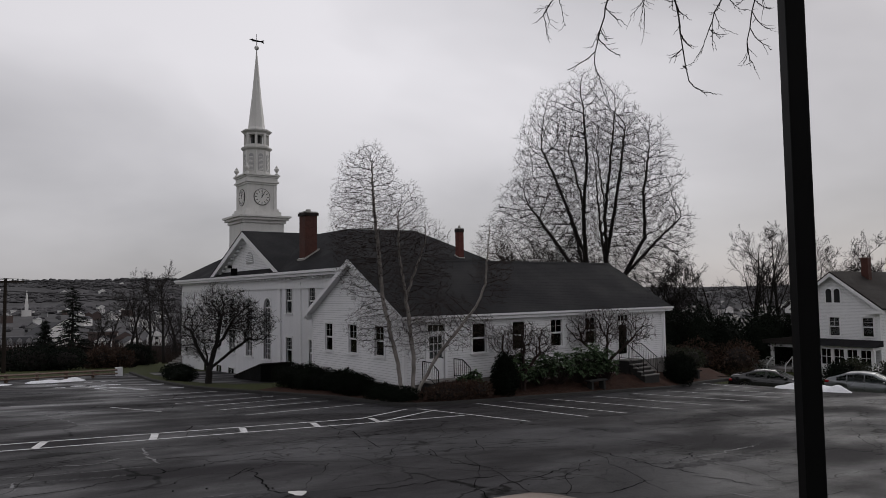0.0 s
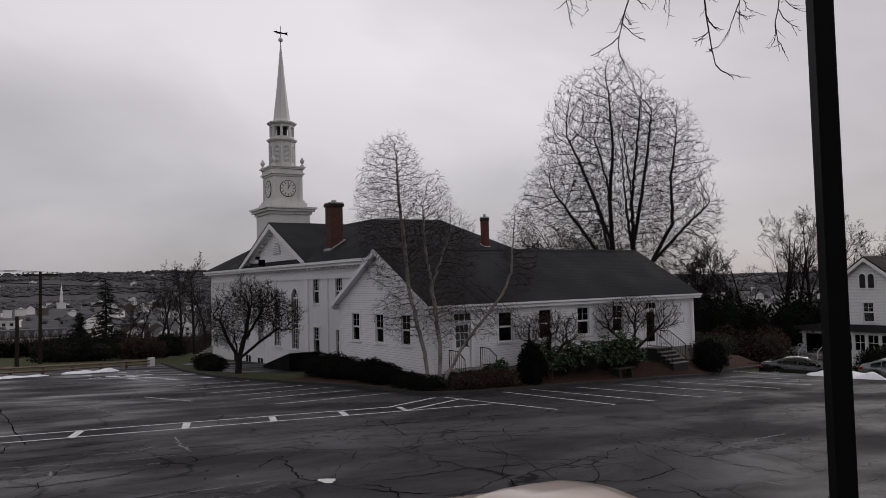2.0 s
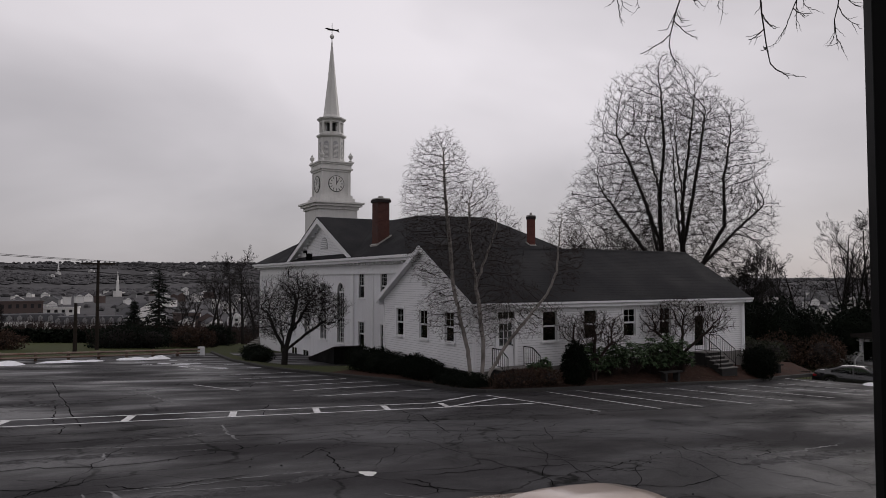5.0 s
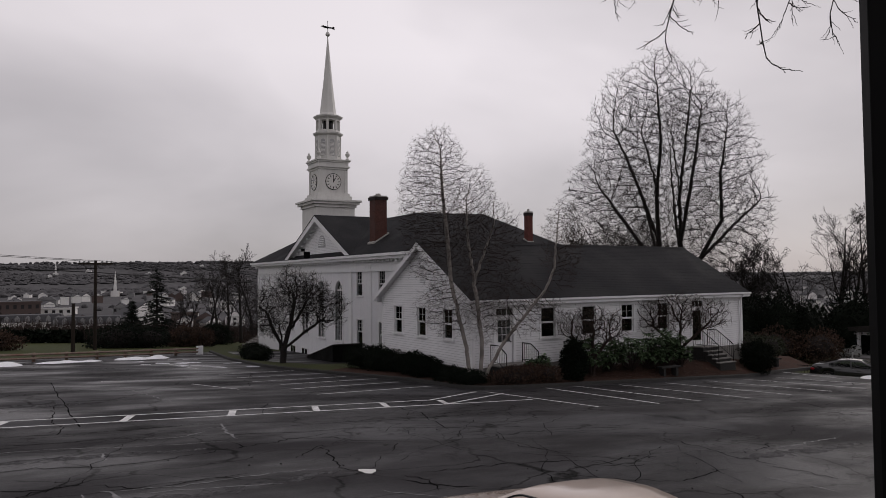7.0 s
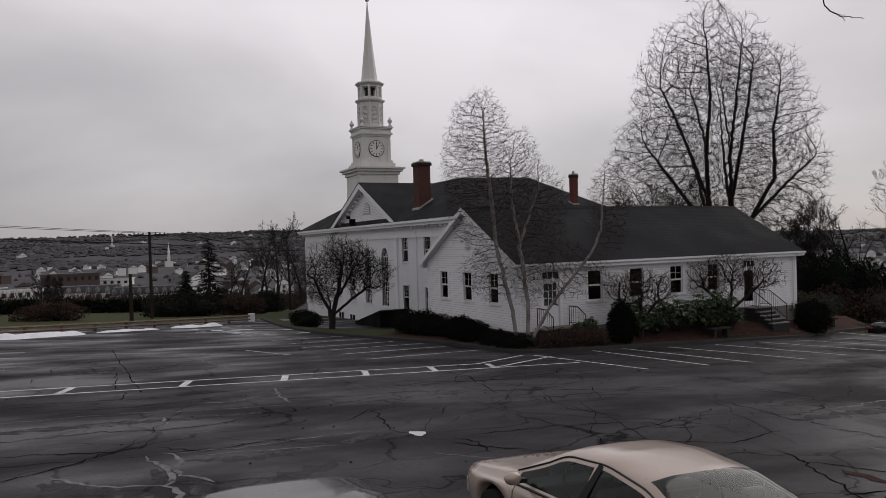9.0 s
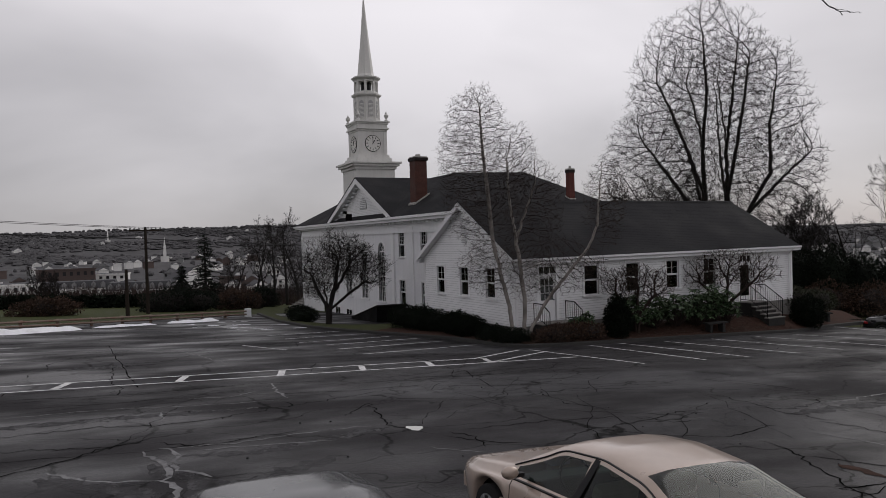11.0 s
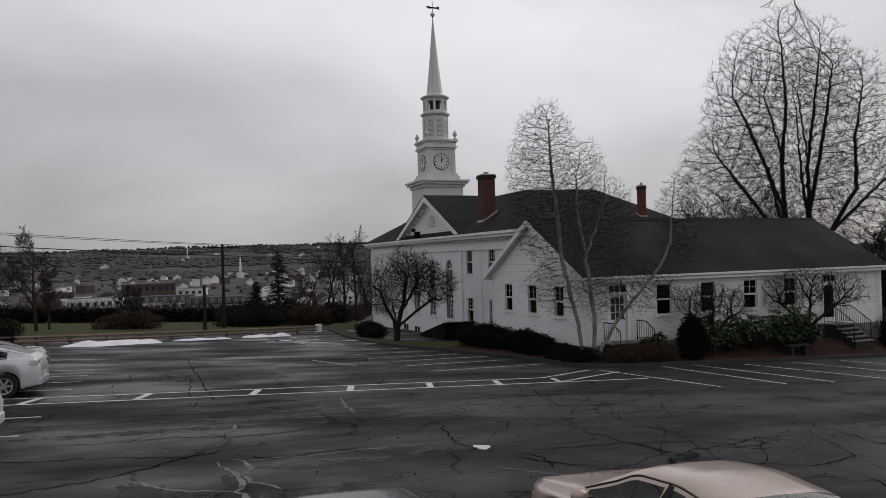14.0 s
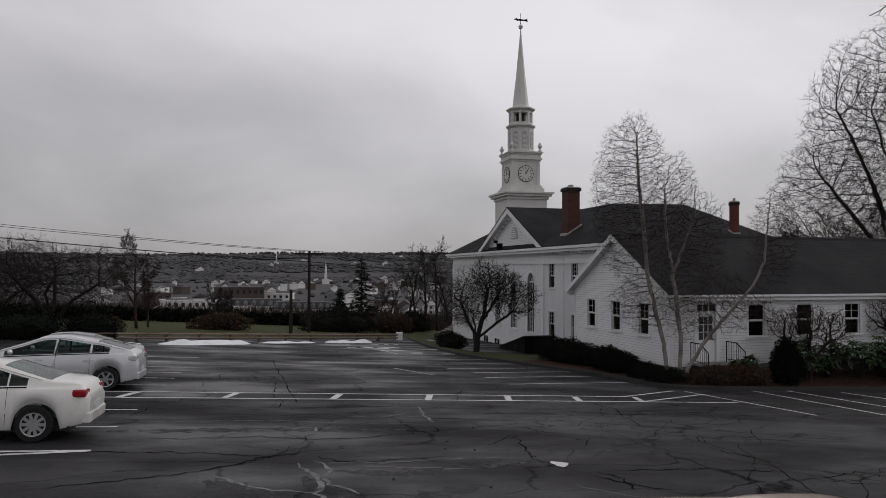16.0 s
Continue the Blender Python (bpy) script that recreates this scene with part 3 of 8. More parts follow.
def window(parent, axis, at, u, z0, z1, w, sashes=(2, 2), curtain=False, trim=0.11, upper_panes=(2, 2), name="window"):
    """A double-hung window in a wall plane: casing, sill, two sashes with panes, muntins. The outside is toward minus."""
    def B(u0, u1, d0, d1, a, b, bev=0.0):
        return bx(at + d0, at + d1, u0, u1, a, b, bev) if axis == "x" else bx(u0, u1, at + d0, at + d1, a, b, bev)
    def add(bm, u0, u1, d0, d1, a, b):
        return box(bm, at + d0, at + d1, u0, u1, a, b) if axis == "x" else box(bm, u0, u1, at + d0, at + d1, a, b)
    h = w / 2
    bm = bmesh.new()
    add(bm, u - h - trim, u - h, -0.035, 0.06, z0, z1)
    add(bm, u + h, u + h + trim, -0.035, 0.06, z0, z1)
    add(bm, u - h - trim, u + h + trim, -0.05, 0.06, z1, z1 + trim * 1.1)
    fr = part("window_frame", bm, "white_trim", parent)
    part("window_sill", B(u - h - trim - 0.04, u + h + trim + 0.04, -0.1, 0.06, z0 - 0.07, z0), "white_trim", fr)
    zm = (z0 + z1) / 2
    for a, b, depth, div in ((z0, zm, 0.05, (1, 1)), (zm, z1, 0.025, upper_panes)):
        bm = bmesh.new()
        t = 0.045
        add(bm, u - h, u - h + t, depth, depth + 0.035, a, b)
        add(bm, u + h - t, u + h, depth, depth + 0.035, a, b)
        add(bm, u - h + t, u + h - t, depth, depth + 0.035, a, a + t)
        add(bm, u - h + t, u + h - t, depth, depth + 0.035, b - t, b)
        for k in range(1, div[0]):
            c = u - h + w * k / div[0]
            add(bm, c - 0.006, c + 0.006, depth + 0.006, depth + 0.03, a + t, b - t)
        for k in range(1, div[1]):
            c = a + (b - a) * k / div[1]
            add(bm, u - h + t, u + h - t, depth + 0.006, depth + 0.03, c - 0.006, c + 0.006)
        sash = part("sash", bm, "white_trim", fr)
        sash.parent = fr
        part("pane", B(u - h + t, u + h - t, depth + 0.016, depth + 0.022, a + t, b - t), "glass", fr)
    # black sheet behind the panes: the room's shade as plain colour
    part("dark_room_sheet", B(u - h, u + h, 0.14, 0.16, z0, z1), "plastic_and_dark", fr, "black sheet behind the glass standing in for the room's shade")
    return fr


# ---- annex ----
AX, AY, AW, AL = 16.27, 26.19, 8.5, 18.85        # near corner, gable width, length
A_TURN = 2.74                                    # the annex stands a little askew
Z_SILL, Z_HEAD, Z_EAVE, Z_RIDGE = 1.53, 2.92, 3.36, 6.09
Z_DOOR, Z_BOT = 0.5, 0.37


ANNEX_TURN = Matrix.Translation((AX, AY, 0)) @ Matrix.Rotation(radians(A_TURN), 4, "Z") @ Matrix.Translation((-AX, -AY, 0))


def build_annex():
    t = thing("annex", (0, 0, 0), label="single-storey white clapboard annex with charcoal shingle gable roof", category="building")
    t.matrix_basis = ANNEX_TURN
    ww = 0.86
    gu = [AY + v for v in (1.95, 4.3, 6.66)]
    gw = 0.78
    holes = [(u - gw / 2, u + gw / 2, Z_SILL, Z_HEAD) for u in gu]
    bm = wall_panels(bmesh.new(), "x", AX, 0.2, AY + 0.2, AY + AW, Z_BOT, Z_EAVE, holes)
    w1 = part("wall", bm, "white_lap", t)
    ym = AY + AW / 2
    bm = bmesh.new()
    prism(bm, [(AY, Z_EAVE), (AY + AW, Z_EAVE), (ym, Z_RIDGE - 0.12)], "x", AX, AX + 0.2)
    part("gable_wall", bm, "white_lap", t)
    bm = bmesh.new()
    prism(bm, [(AY, Z_EAVE), (AY + AW, Z_EAVE), (ym, Z_RIDGE - 0.12)], "x", AX + AL - 0.2, AX + AL)
    part("gable_wall", bm, "white_lap", t)
    for u in gu:
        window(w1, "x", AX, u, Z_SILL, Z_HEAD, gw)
    lu = [AX + v for v in (4.29, 6.86, 9.52, 12.16)]
    d1, d2 = AX + 1.75, AX + 14.95
    holes = [(u - ww / 2, u + ww / 2, Z_SILL, Z_HEAD) for u in lu]
    holes += [(d - 0.48, d + 0.48, Z_DOOR, Z_DOOR + 2.5) for d in (d1, d2)]
    bm = wall_panels(bmesh.new(), "y", AY, 0.2, AX, AX + AL, Z_BOT, Z_EAVE, holes)
    w2 = part("wall", bm, "white_lap", t)
    for u in lu:
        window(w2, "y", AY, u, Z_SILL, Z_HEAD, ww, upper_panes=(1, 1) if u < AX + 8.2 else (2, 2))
    part("wall", bx(AX + AL - 0.2, AX + AL, AY + 0.2, AY + AW, Z_BOT - 1, Z_EAVE), "white_lap", t)
    part("wall", bx(AX + 0.2, AX + AL - 0.2, AY + AW - 0.2, AY + AW, Z_BOT - 1, Z_EAVE), "white_lap", t)
    part("foundation", bx(AX + 0.03, AX + AL - 0.03, AY + 0.03, AY + AW - 0.03, -3.2, Z_BOT), "concrete", t)
    for d, glazed in ((d1, True), (d2, False)):
        door = part("door", bx(d - 0.45, d + 0.45, AY + 0.06, AY + 0.11, Z_DOOR + 0.02, Z_DOOR + 2.04), "white_trim", t, "white half-glazed panelled door" if glazed else "dark-glazed white door")
        g0, g1 = (Z_DOOR + 0.95, Z_DOOR + 1.92) if glazed else (Z_DOOR + 0.3, Z_DOOR + 1.92)
        part("pane", bx(d - 0.34, d + 0.34, AY + 0.05, AY + 0.058, g0, g1), "glass", door)
        bm = bmesh.new()
        if glazed:
            bm.free()
            for k in range(1, 3):
                part("muntin", bx(d - 0.34 + 0.68 * k / 3 - 0.014, d - 0.34 + 0.68 * k / 3 + 0.014, AY + 0.035, AY + 0.048, g0, g1), "white_trim", door)
            for k in range(1, 3):
                part("muntin", bx(d - 0.34, d + 0.34, AY + 0.032, AY + 0.046, g0 + (g1 - g0) * k / 3 - 0.014, g0 + (g1 - g0) * k / 3 + 0.014), "white_trim", door)
            part("curtain", bx(d - 0.32, d + 0.32, AY + 0.112, AY + 0.118, g0, g1), "white_flat", door, "pale curtain behind the door's glass")
        else:
            bm.free()
        bm = bmesh.new()
        ring_stack(bm, [(0.03, 0), (0.035, 0.03), (0.02, 0.05)], 10)
        bmesh.ops.rotate(bm, verts=bm.verts, matrix=Matrix.Rotation(radians(90), 3, "X"))
        bmesh.ops.translate(bm, verts=bm.verts, vec=(d + 0.37, AY + 0.06, Z_DOOR + 0.95))
        part("door_knob", bm, "black_metal", door)
        bm = bmesh.new()
        for s in (-1, 1):
            box(bm, d + s * 0.54 - 0.07, d + s * 0.54 + 0.07, AY - 0.04, AY + 0.12, Z_DOOR, Z_DOOR + 2.5)
        box(bm, d - 0.61, d + 0.61, AY - 0.05, AY + 0.12, Z_DOOR + 2.5, Z_DOOR + 2.64)
        box(bm, d - 0.47, d + 0.47, AY - 0.02, AY + 0.12, Z_DOOR + 2.05, Z_DOOR + 2.14)
        part("door_frame", bm, "white_trim", t)
        tr = part("transom_window", bx(d - 0.46, d + 0.46, AY + 0.05, AY + 0.06, Z_DOOR + 2.15, Z_DOOR + 2.49), "glass", t)
        for k in range(1, 3):
            part("muntin", bx(d - 0.46 + 0.92 * k / 3 - 0.014, d - 0.46 + 0.92 * k / 3 + 0.014, AY + 0.03, AY + 0.048, Z_DOOR + 2.15, Z_DOOR + 2.49), "white_trim", tr)
    # corner boards
    for x, y in ((AX - 0.025, AY - 0.025), (AX + AL - 0.115, AY - 0.025), (AX - 0.025, AY + AW - 0.115)):
        part("corner_board", bx(x, x + 0.14, y, y + 0.14, Z_BOT, Z_EAVE), "white_trim", t)
    # roof: two slabs
    ov, oe = 0.3, 0.35
    slope = (Z_RIDGE - Z_EAVE - 0.0) / (AW / 2 + oe)
    th = 0.16
    z_e = Z_RIDGE - slope * (AW / 2 + oe)
    for s in (-1, 1):
        bm = bmesh.new()
        e = ym + s * (AW / 2 + oe)
        prism(bm, [(ym, Z_RIDGE), (e, z_e), (e, z_e - th * 0.5), (ym, Z_RIDGE - th)], "x", AX - ov, AX + AL + ov)
        part("roof", bm, "shingle", t)
    bm = bmesh.new()
    prism(bm, [(ym - 0.16, Z_RIDGE - 0.07), (ym, Z_RIDGE + 0.03), (ym + 0.16, Z_RIDGE - 0.07)], "x", AX - ov, AX + AL + ov)
    part("ridge_cap", bm, "shingle", t)
    # rake boards and returns
    for xx, d in ((AX - ov - 0.03, 1), (AX + AL + ov - 0.02, -1)):
        for s in (-1, 1):
            bm = bmesh.new()
            e = ym + s * (AW / 2 + oe)
            prism(bm, [(ym, Z_RIDGE - 0.03), (e, z_e - 0.02), (e, z_e - 0.24), (ym, Z_RIDGE - 0.29)], "x", xx, xx + 0.05)
            part("rake_board", bm, "white_trim", t)
            bm = bmesh.new()
            prism(bm, [(ym, Z_RIDGE - 0.2), (e, z_e - 0.16), (e, z_e - 0.22), (ym, Z_RIDGE - 0.26)], "x", min(xx + 0.05, xx + 0.05 + d * 0.3), max(xx + 0.05, xx + 0.05 + d * 0.3))
            part("soffit", bm, "white_trim", t)
        part("cornice_return", bx(AX - ov, AX - 0.01, AY + AW - 0.02, AY + AW + oe, z_e - 0.3, z_e - 0.02), "white_trim", t)
    part("fascia", bx(AX - ov + 0.05, AX + AL + ov - 0.05, AY - oe + 0.02, AY - oe + 0.06, z_e - 0.26, z_e - 0.09), "white_trim", t)
    part("soffit", bx(AX - ov + 0.05, AX + AL + ov - 0.05, AY - oe + 0.06, AY - 0.005, z_e - 0.26, z_e - 0.23), "white_trim", t)
    part("frieze_board", bx(AX + 0.12, AX + AL - 0.12, AY - 0.03, AY - 0.002, z_e - 0.42, z_e - 0.262), "white_trim", t)
    yb = AY + AW + oe
    part("fascia", bx(AX - ov + 0.05, AX + AL + ov - 0.05, yb - 0.06, yb - 0.02, z_e - 0.26, z_e - 0.09), "white_trim", t)
    part("soffit", bx(AX - ov + 0.05, AX + AL + ov - 0.05, AY + AW + 0.005, yb - 0.06, z_e - 0.26, z_e - 0.23), "white_trim", t)
    bm = bmesh.new()
    prism(bm, [(AY - oe - 0.1, z_e + 0.0), (AY - oe - 0.1, z_e - 0.09), (AY - oe - 0.06, z_e - 0.12), (AY - oe + 0.015, z_e - 0.12), (AY - oe + 0.015, z_e - 0.03)], "x", AX - ov, AX + AL + ov)
    part("gutter", bm, "white_trim", t)
    V, F = [], []
    dx = AX + AL - 0.35
    tube(V, F, [Vector((dx, AY - oe - 0.05, z_e - 0.12)), Vector((dx, AY - 0.08, z_e - 0.45)), Vector((dx, AY - 0.08, 0.2))], [0.04] * 3, 6)
    from_lists("downpipe", V, F, "white_trim", t)
    # gable louvre
    lv = part("gable_vent", bx(AX - 0.04, AX - 0.002, ym - 0.3, ym + 0.17, Z_RIDGE - 2.05, Z_RIDGE - 1.1), "white_trim", t)
    for k in range(8):
        z = Z_RIDGE - 2.0 + k * 0.11
        bm = bmesh.new()
        prism(bm, [(AX - 0.07, z), (AX - 0.042, z + 0.07), (AX - 0.042, z + 0.0)], "y", ym - 0.26, ym + 0.13)
        part("slat", bm, "grey_paint", lv)
    return t


build_annex()

# ---- church ----
CX, CY0, CY1, CW = 18.5, 36.2, 69.5, 11.4
C_BOT, C_EAVE = -4.0, 5.55
RX = CX + CW / 2


def arch_loop(u, w, z0, z1, n=8):
    h = w / 2
    return [(u - h, z0), (u + h, z0), (u + h, z1 - h)] + [(u + h * math.cos(math.pi * k / n), z1 - h + h * math.sin(math.pi * k / n)) for k in range(1, n)] + [(u - h, z1 - h)]


def build_church():
    t = thing("church", (0, 0, 0), label="large white church with pediment, arched windows and a dark hipped roof", category="church")
    small = [(u, a, b) for u in (44.0, 40.4) for a, b in ((-0.03, 1.58), (3.15, 4.8))]
    tall = [47.8, 51.4, 55.2, 58.9]
    holes = [(u - 0.48, u + 0.48, a, b) for u, a, b in small] + [(u - 0.66, u + 0.66, -0.1, 4.15) for u in tall]
    w = part("wall", wall_panels(bmesh.new(), "x", CX, 0.3, CY0, CY1, C_BOT, C_EAVE, holes), "white_flat", t)
    part("wall", bx(CX + 0.3, CX + CW, CY0, CY0 + 0.3, C_BOT, C_EAVE), "white_flat", t)
    part("wall", bx(CX + CW - 0.3, CX + CW, CY0 + 0.3, CY1, C_BOT, C_EAVE), "white_flat", t)
    part("wall", bx(CX + 0.3, CX + CW - 0.3, CY1 - 0.3, CY1, C_BOT, C_EAVE), "white_flat", t)
    for u, a, b in small:
        window(w, "x", CX, u, a, b, 0.96, upper_panes=(3, 3), trim=0.1)
    for u in tall:
        # arched window: spandrels close the square head
        fr = thing("arched_window")
        fr.parent = w
        bm = bmesh.new()
        n, h = 8, 0.66
        zc = 4.15 - h
        for s in (-1, 1):
            for k in range(4):
                a0, a1 = math.pi / 2 * k / 4, math.pi / 2 * (k + 1) / 4
                p0, p1 = (u + s * h * math.sin(a0), zc + h * math.cos(a0)), (u + s * h * math.sin(a1), zc + h * math.cos(a1))
                prism(bm, [(p0[0], 4.15), p0, p1, (p1[0], 4.15)], "x", CX + 0.001, CX + 0.3)
        part("spandrel", bm, "white_flat", fr)
        bm = bmesh.new()
        for s in (-1, 1):
            box(bm, CX - 0.05, CX + 0.08, min(u + s * h, u + s * (h + 0.13)), max(u + s * h, u + s * (h + 0.13)), -0.1, zc)
        for k in range(8):
            a0, a1 = math.pi * k / 8, math.pi * (k + 1) / 8
            prism(bm, [(u + h * math.cos(a0), zc + h * math.sin(a0)), (u + (h + 0.13) * math.cos(a0), zc + (h + 0.13) * math.sin(a0)), (u + (h + 0.13) * math.cos(a1), zc + (h + 0.13) * math.sin(a1)), (u + h * math.cos(a1), zc + h * math.sin(a1))], "x", CX - 0.05, CX + 0.08)
        part("casing", bm, "white_trim", fr)
        part("sill", bx(CX - 0.12, CX + 0.05, u - h - 0.2, u + h + 0.2, -0.2, -0.1), "white_trim", fr)
        bm = bmesh.new()
        prism(bm, arch_loop(u, 1.32, -0.1, 4.15), "x", CX + 0.12, CX + 0.13)
        part("pane", bm, "glass", fr)
        bm = bmesh.new()
        for k in range(1, 4):
            c = u - h + 1.32 * k / 4
            box(bm, CX + 0.085, CX + 0.115, c - 0.015, c + 0.015, -0.1, zc)
        for k in range(0, 11):
            z = -0.1 + (zc + 0.1) * k / 10
            wd = 0.05 if k in (5, 10) else 0.015
            box(bm, CX + 0.09, CX + 0.11, u - h, u + h, z - wd, z + wd)
        for a in (45, 90, 135):
            ca, sa = math.cos(radians(a)), math.sin(radians(a))
            prism(bm, [(u - 0.015 * sa, zc + 0.015 * ca), (u + 0.015 * sa, zc - 0.015 * ca), (u + 0.64 * ca + 0.015 * sa, zc + 0.64 * sa - 0.015 * ca), (u + 0.64 * ca - 0.015 * sa, zc + 0.64 * sa + 0.015 * ca)], "x", CX + 0.09, CX + 0.11)
        part("muntin_grid", bm, "white_trim", fr)
    # pilasters
    for u in (45.5, 61.4, 69.2):
        part("pilaster", bx(CX - 0.12, CX, u - 0.22, u + 0.22, -1.2, 4.75), "white_trim", t)
    part("downpipe", bx(CX - 0.09, CX - 0.0, 42.0, 42.09, -2, 5.2), "white_trim", t)
    # entablature
    part("architrave", bx(CX - 0.1, CX + 0.0, CY0, CY1, 4.76, 4.92), "white_trim", t)
    part("frieze", bx(CX - 0.05, CX + 0.0, CY0, CY1, 4.92, 5.35), "white_trim", t)
    n = 0
    y = CY0 + 0.3
    while y < CY1:
        part("dentil", bx(CX - 0.32, CX - 0.05, y, y + 0.22, 5.36, 5.5), "white_trim", t)
        y += 0.62
    part("cornice", bx(CX - 0.55, CX + 0.35, CY0 - 0.55, CY1 + 0.55, 5.51, 5.68), "white_trim", t)
    part("cornice_moulding", bx(CX - 0.68, CX + 0.35, CY0 - 0.68, CY1 + 0.68, 5.685, 5.85), "white_trim", t)
    part("cornice", bx(CX + 0.36, CX + CW + 0.6, CY0 - 0.6, CY0 + 0.35, 5.51, 5.85), "white_trim", t)
    # hipped roof with a flat deck on top
    z0, z1 = 5.86, 8.85
    x0, x1, y0, y1 = CX - 0.62, CX + CW + 0.62, CY0 - 0.62, CY1 + 0.62
    bm = bmesh.new()
    e = [bm.verts.new(p) for p in ((x0, y0, z0), (x1, y0, z0), (x1, y1, z0), (x0, y1, z0))]
    d = [bm.verts.new(p) for p in ((22.6, y0 + 8.0, z1), (28.1, y0 + 8.0, z1 + 0.1), (28.1, y1 - 7.0, z1 + 0.1), (22.6, y1 - 7.0, z1))]
    for k in range(4):
        bm.faces.new((e[k], e[(k + 1) % 4], d[(k + 1) % 4], d[k]))
    bm.faces.new(d)
    bm.faces.new(e[::-1])
    part("roof", bm, "shingle", t)
    # pediment over the tall windows
    pl, pr, pm, pz = 59.3, 44.4, 51.5, 9.12
    bm = bmesh.new()
    prism(bm, [(pr + 0.3, 5.86), (pl - 0.3, 5.86), (pm, pz - 0.35)], "x", CX - 0.05, CX + 0.2)
    ped = part("pediment", bm, "white_lap", t)
    for s, e_ in ((-1, pr), (1, pl)):
        bm = bmesh.new()
        prism(bm, [(pm, pz - 0.02), (e_, 5.86), (e_ - s * 0.85, 5.86), (pm, pz - 0.46)], "x", CX - 0.56, CX - 0.051)
        part("raking_cornice", bm, "white_trim", ped)
        bm = bmesh.new()
        prism(bm, [(pm, pz + 0.05), (e_ + s * 0.1, 5.885), (e_, 5.865), (pm, pz - 0.01)], "x", CX - 0.58, RX)
        part("pediment_roof", bm, "shingle", ped)
        k = 0.08
        while k < 0.95:
            yy, zz = pm + (e_ - pm) * k, pz - 0.48 - (pz - 5.86) * k
            part("dentil", bx(CX - 0.3, CX - 0.055, yy - 0.11, yy + 0.11, zz - 0.12, zz + 0.02), "white_trim", ped)
            k += 0.085
    bm = bmesh.new()
    prism(bm, arch_loop(51.2, 1.5, 6.7, 7.6, 10), "x", CX - 0.1, CX - 0.052)
    fan = part("fan_louvre", bm, "grey_paint", ped, "grey half-round louvre")
    for k in range(5):
        z = 6.85 + 0.14 * k
        hw = 0.7 * math.sqrt(max(0.05, 1 - (max(0, z - 6.75) / 0.85) ** 2))
        part("slat", bx(CX - 0.14, CX - 0.102, 51.2 - hw, 51.2 + hw, z - 0.03, z + 0.03), "white_trim", fan)
    # floodlight on its bracket at the cornice
    fl = part("floodlight", bx(CX - 1.3, CX - 1.05, 52.2, 52.55, 6.4, 6.62, 0.03), "black_metal", t, "black floodlight on a bracket")
    part("bracket", bx(CX - 1.1, CX - 0.6, 52.35, 52.39, 5.9, 6.4), "black_metal", fl)
    # basement windows
    for u in (55.4, 58.4, 61.8):
        bw = part("basement_window", bx(CX - 0.04, CX - 0.002, u - 0.75, u + 0.75, -2.5, -1.2), "white_trim", t)
        for s in (-1, 1):
            part("pane", bx(CX - 0.05, CX - 0.043, u + s * 0.34 - 0.28, u + s * 0.34 + 0.28, -2.35, -1.3), "glass", bw)
    # front portico at the far end
    for x in (CX + 2.2, CX + 4.6, CX + 7.4, CX + CW - 1.6):
        bm = bmesh.new()
        ring_stack(bm, [(0.5, -1.4), (0.5, -1.1), (0.42, -1.05), (0.4, 2), (0.34, 4.5), (0.45, 4.6), (0.45, 4.75)], 16, cx=x, cy=CY1 + 3.0)
        part("column", bm, "white_trim", t, smooth=False)
    part("portico_floor", bx(CX + 1.3, CX + CW - 0.8, CY1, CY1 + 4.5, -4.0, -1.4), "concrete", t)
    part("portico_entablature", bx(CX + 1.6, CX + CW - 1.0, CY1, CY1 + 3.6, 4.75, 5.5), "white_trim", t)
    for k in range(6):
        part("step", bx(CX + 0.9 - 0.35 * k, CX + 1.25 - 0.35 * k, CY1 + 0.5, CY1 + 4.5, -3.6, -1.4 - 0.19 * (k + 1)), "concrete", t)
    # brick chimneys
    for x, y, w_, d_, zb, zt, co, m_, lb in ((19.6, 43.4, 0.86, 0.9, 5.9, 9.8, 0.08, "brick_dark", "tall sooty red brick chimney"), (27.9, 37.77, 0.4, 0.4, 5.9, 8.6, 0.03, "brick", "slim red brick chimney")):
        hx, hy = w_ / 2, d_ / 2
        c = part("chimney", bx(x - hx, x + hx, y - hy, y + hy, zb, zt - 0.25), m_, t, lb)
        part("corbel", bx(x - hx - co, x + hx + co, y - hy - co, y + hy + co, zt - 0.248, zt - 0.05), "brick_soot", c)
        part("cap", bx(x - hx - co * 0.4, x + hx + co * 0.4, y - hy - co * 0.4, y + hy + co * 0.4, zt - 0.048, zt + 0.03), "cap", c)
        part("flue", ring_stack(bmesh.new(), [(hx * 0.42, zt + 0.031), (hx * 0.4, zt + 0.2)], 10, cx=x, cy=y), "cap", c)
        # lead flashing that follows the roof's slope
        bm = bmesh.new()
        if x < 22:
            zr0, zr1 = 5.86 + (x - hx - x0) * 0.62, 5.86 + (x + hx - x0) * 0.62
            prism(bm, [(x - hx - 0.12, zr0 - 0.15), (x + hx + 0.12, zr1 + 0.02), (x + hx + 0.12, zr1 + 0.2), (x - hx - 0.12, zr0 + 0.05)], "y", y - hy - 0.1, y + hy + 0.1)
        else:
            zr0, zr1 = 5.86 + (y - hy - y0) * 0.374, 5.86 + (y + hy - y0) * 0.374
            prism(bm, [(y - hy - 0.05, zr0 - 0.1), (y + hy + 0.05, zr1), (y + hy + 0.05, zr1 + 0.14), (y - hy - 0.05, zr0 + 0.05)], "x", x - hx - 0.05, x + hx + 0.05)
        part("flashing", bm, "cap", c)


build_church()


